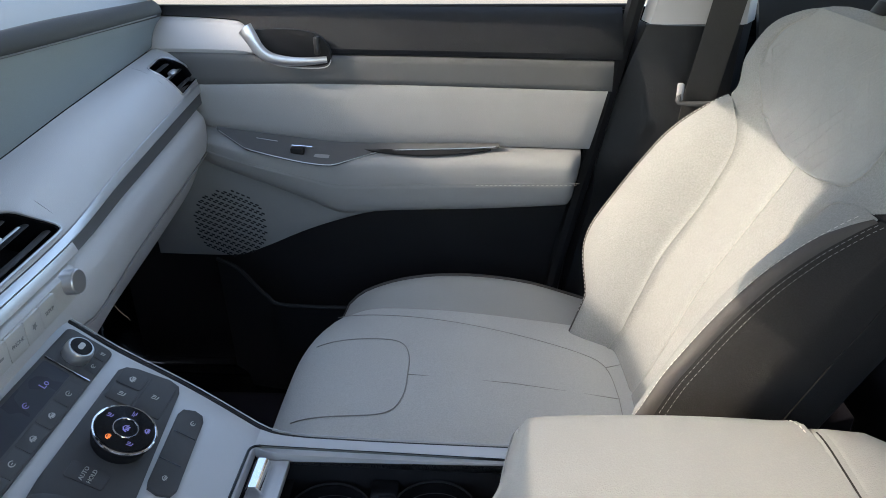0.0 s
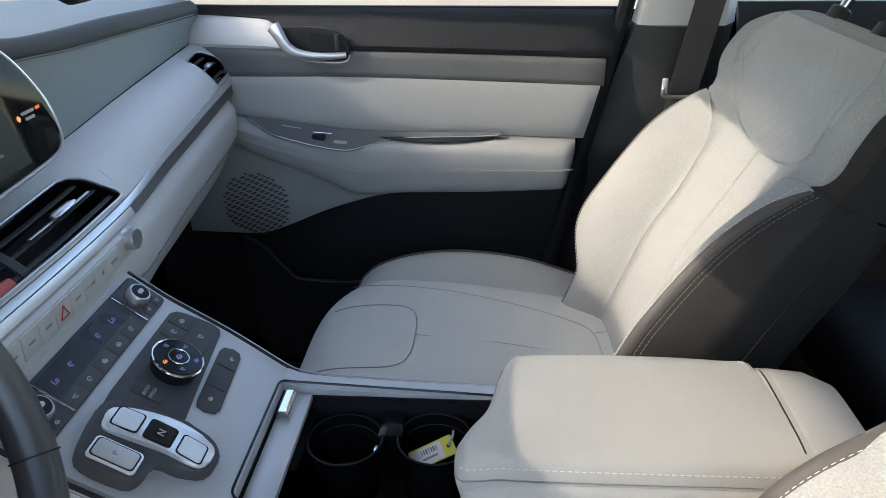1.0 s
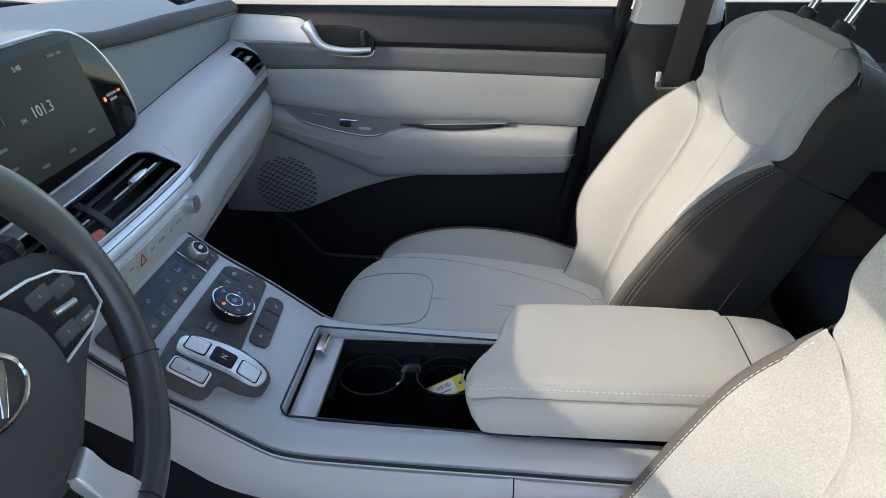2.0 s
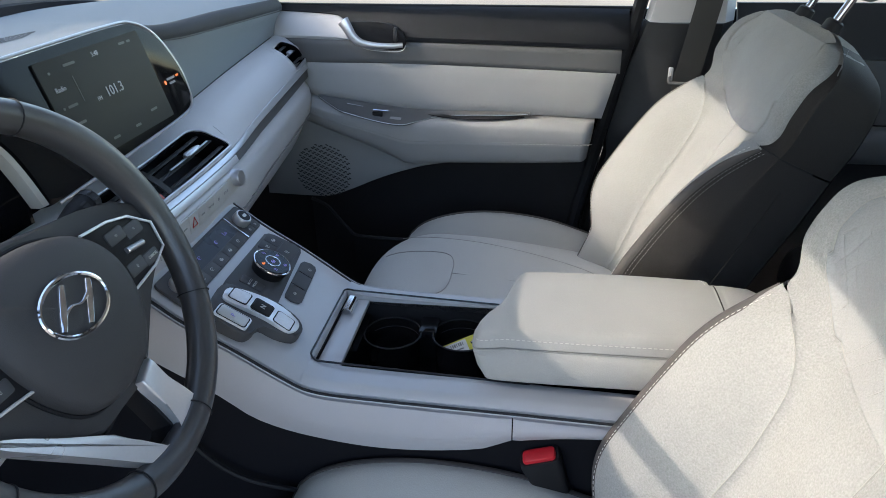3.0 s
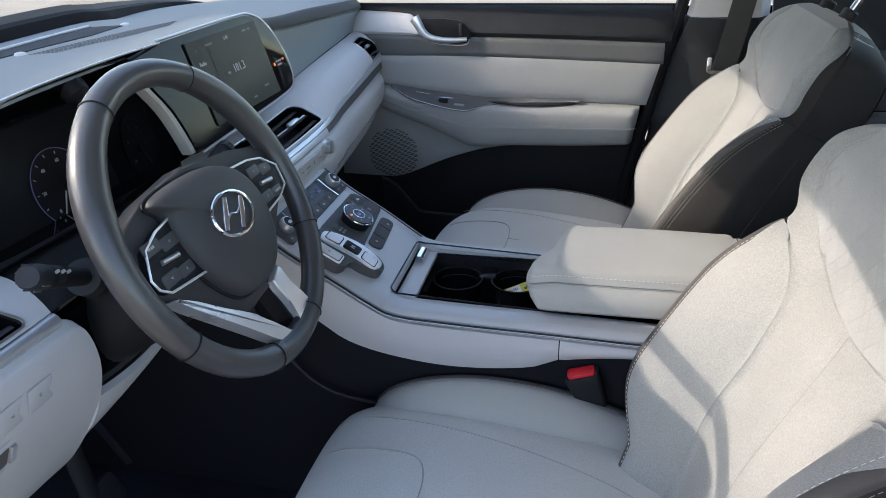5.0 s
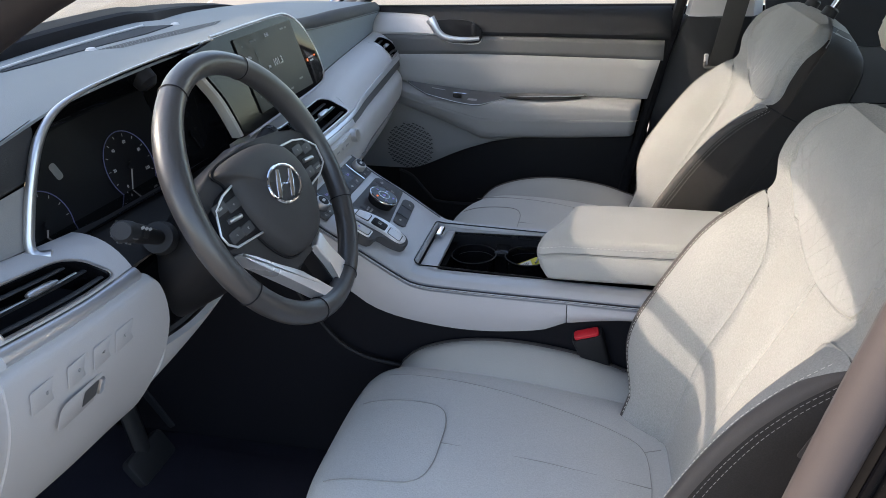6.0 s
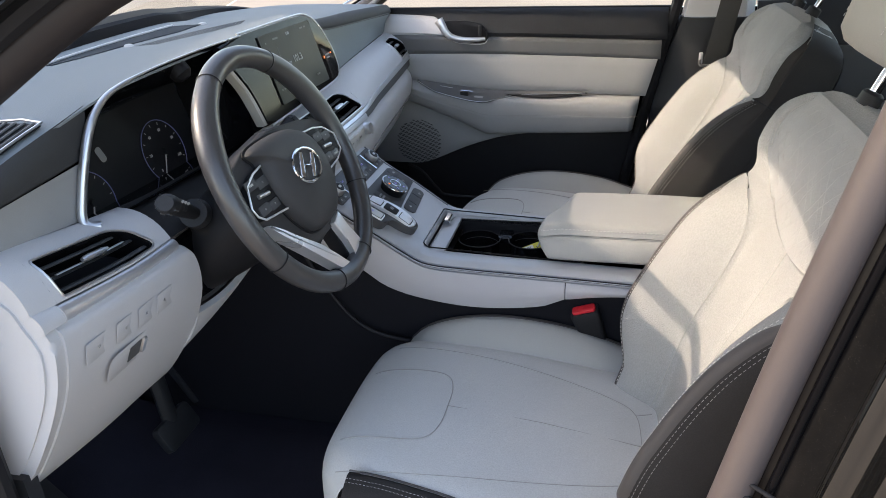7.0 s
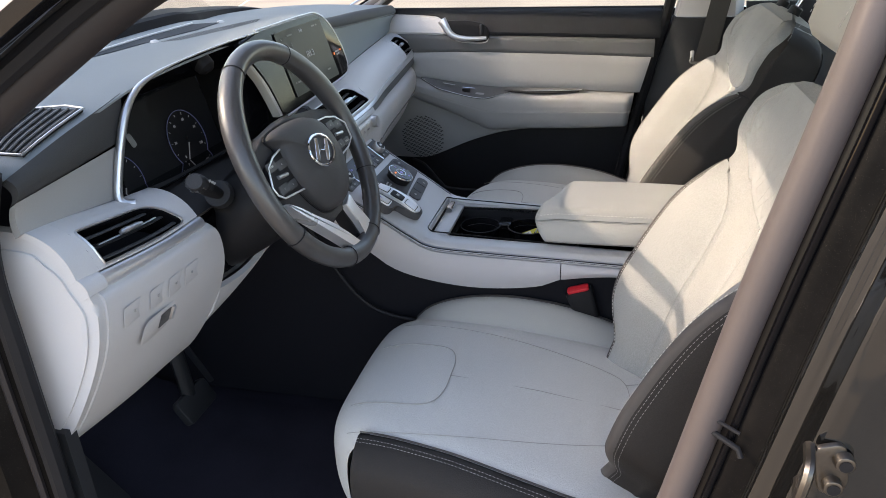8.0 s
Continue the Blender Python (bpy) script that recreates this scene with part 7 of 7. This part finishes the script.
    part("kick_trim", slab([[(x, -0.672, z) for z in (0.38, 0.55, 0.74)] for x in (-0.95, -0.62, -0.50)], 0.02, (0, -1, 0)), CHARCOAL, h, "charcoal kick trim")


BROWNFLANGE = material("dark brown flange", (0.010, 0.007, 0.006), 0.35, grain=300, bump=0.05, vary=0.2, spec=0.3)
DUSTYPAINT = dusty_material("dusty black car paint")
STEEL = material("worn steel", (0.15, 0.135, 0.12), 0.34, 0.95, grain=200, bump=0.15, vary=0.2)
make_doorway()


def make_footwell():
    pedal = thing("brake_pedal", (-0.64, -0.26, 0.45), "black brake pedal on its arm", "pedal")
    part("arm", tube(curve([(-0.68, -0.26, 0.76), (-0.650, -0.26, 0.61), (-0.632, -0.262, 0.465)], 5), 0.018, 10, flat=0.7), CHARCOAL, pedal)
    part("pad", plate(rounded(0.10, 0.055, 0.01, 3), 0.015, axes((-0.628, -0.262, 0.460), (0, 1, 0), (0.85, 0, 0.5)), 0.004), CHARCOAL, pedal, "ribbed black pad")
    acc = thing("accelerator_pedal", (-0.74, -0.08, 0.40), "long black accelerator pedal", "pedal")
    part("pad", plate(rounded(0.055, 0.20, 0.012, 3), 0.016, axes((-0.745, -0.075, 0.47), (0, 1, 0), (0.85, 0, 0.5)), 0.004), CHARCOAL, acc)
    rest = thing("foot_rest", (-0.75, -0.50, 0.40), "dark grey foot rest on the carpet", "foot rest")
    part("pad", plate(rounded(0.09, 0.24, 0.015, 3), 0.02, axes((-0.74, -0.50, 0.46), (0, 1, 0), (0.75, 0, 0.65)), 0.005), CHARCOAL, rest)
    for cy in (-0.36, 0.42):
        mat_ = thing("floor_mat", (-0.45, cy, 0.365), "black carpet floor mat", "floor mat", "floor mats")
        rows = [[(x, cy + y, z + 0.012 - 0.006 * rim((y + 0.23) / 0.46, 0.06)) for y in np.linspace(-0.23, 0.23, 15)] for x, z in ((-0.85, 0.42), (-0.80, 0.40), (-0.70, 0.372), (-0.5, 0.366), (-0.25, 0.364), (-0.15, 0.362))]
        part("mat", slab(rows, 0.008, (0, 0, -1)), CARPET, mat_)


make_footwell()
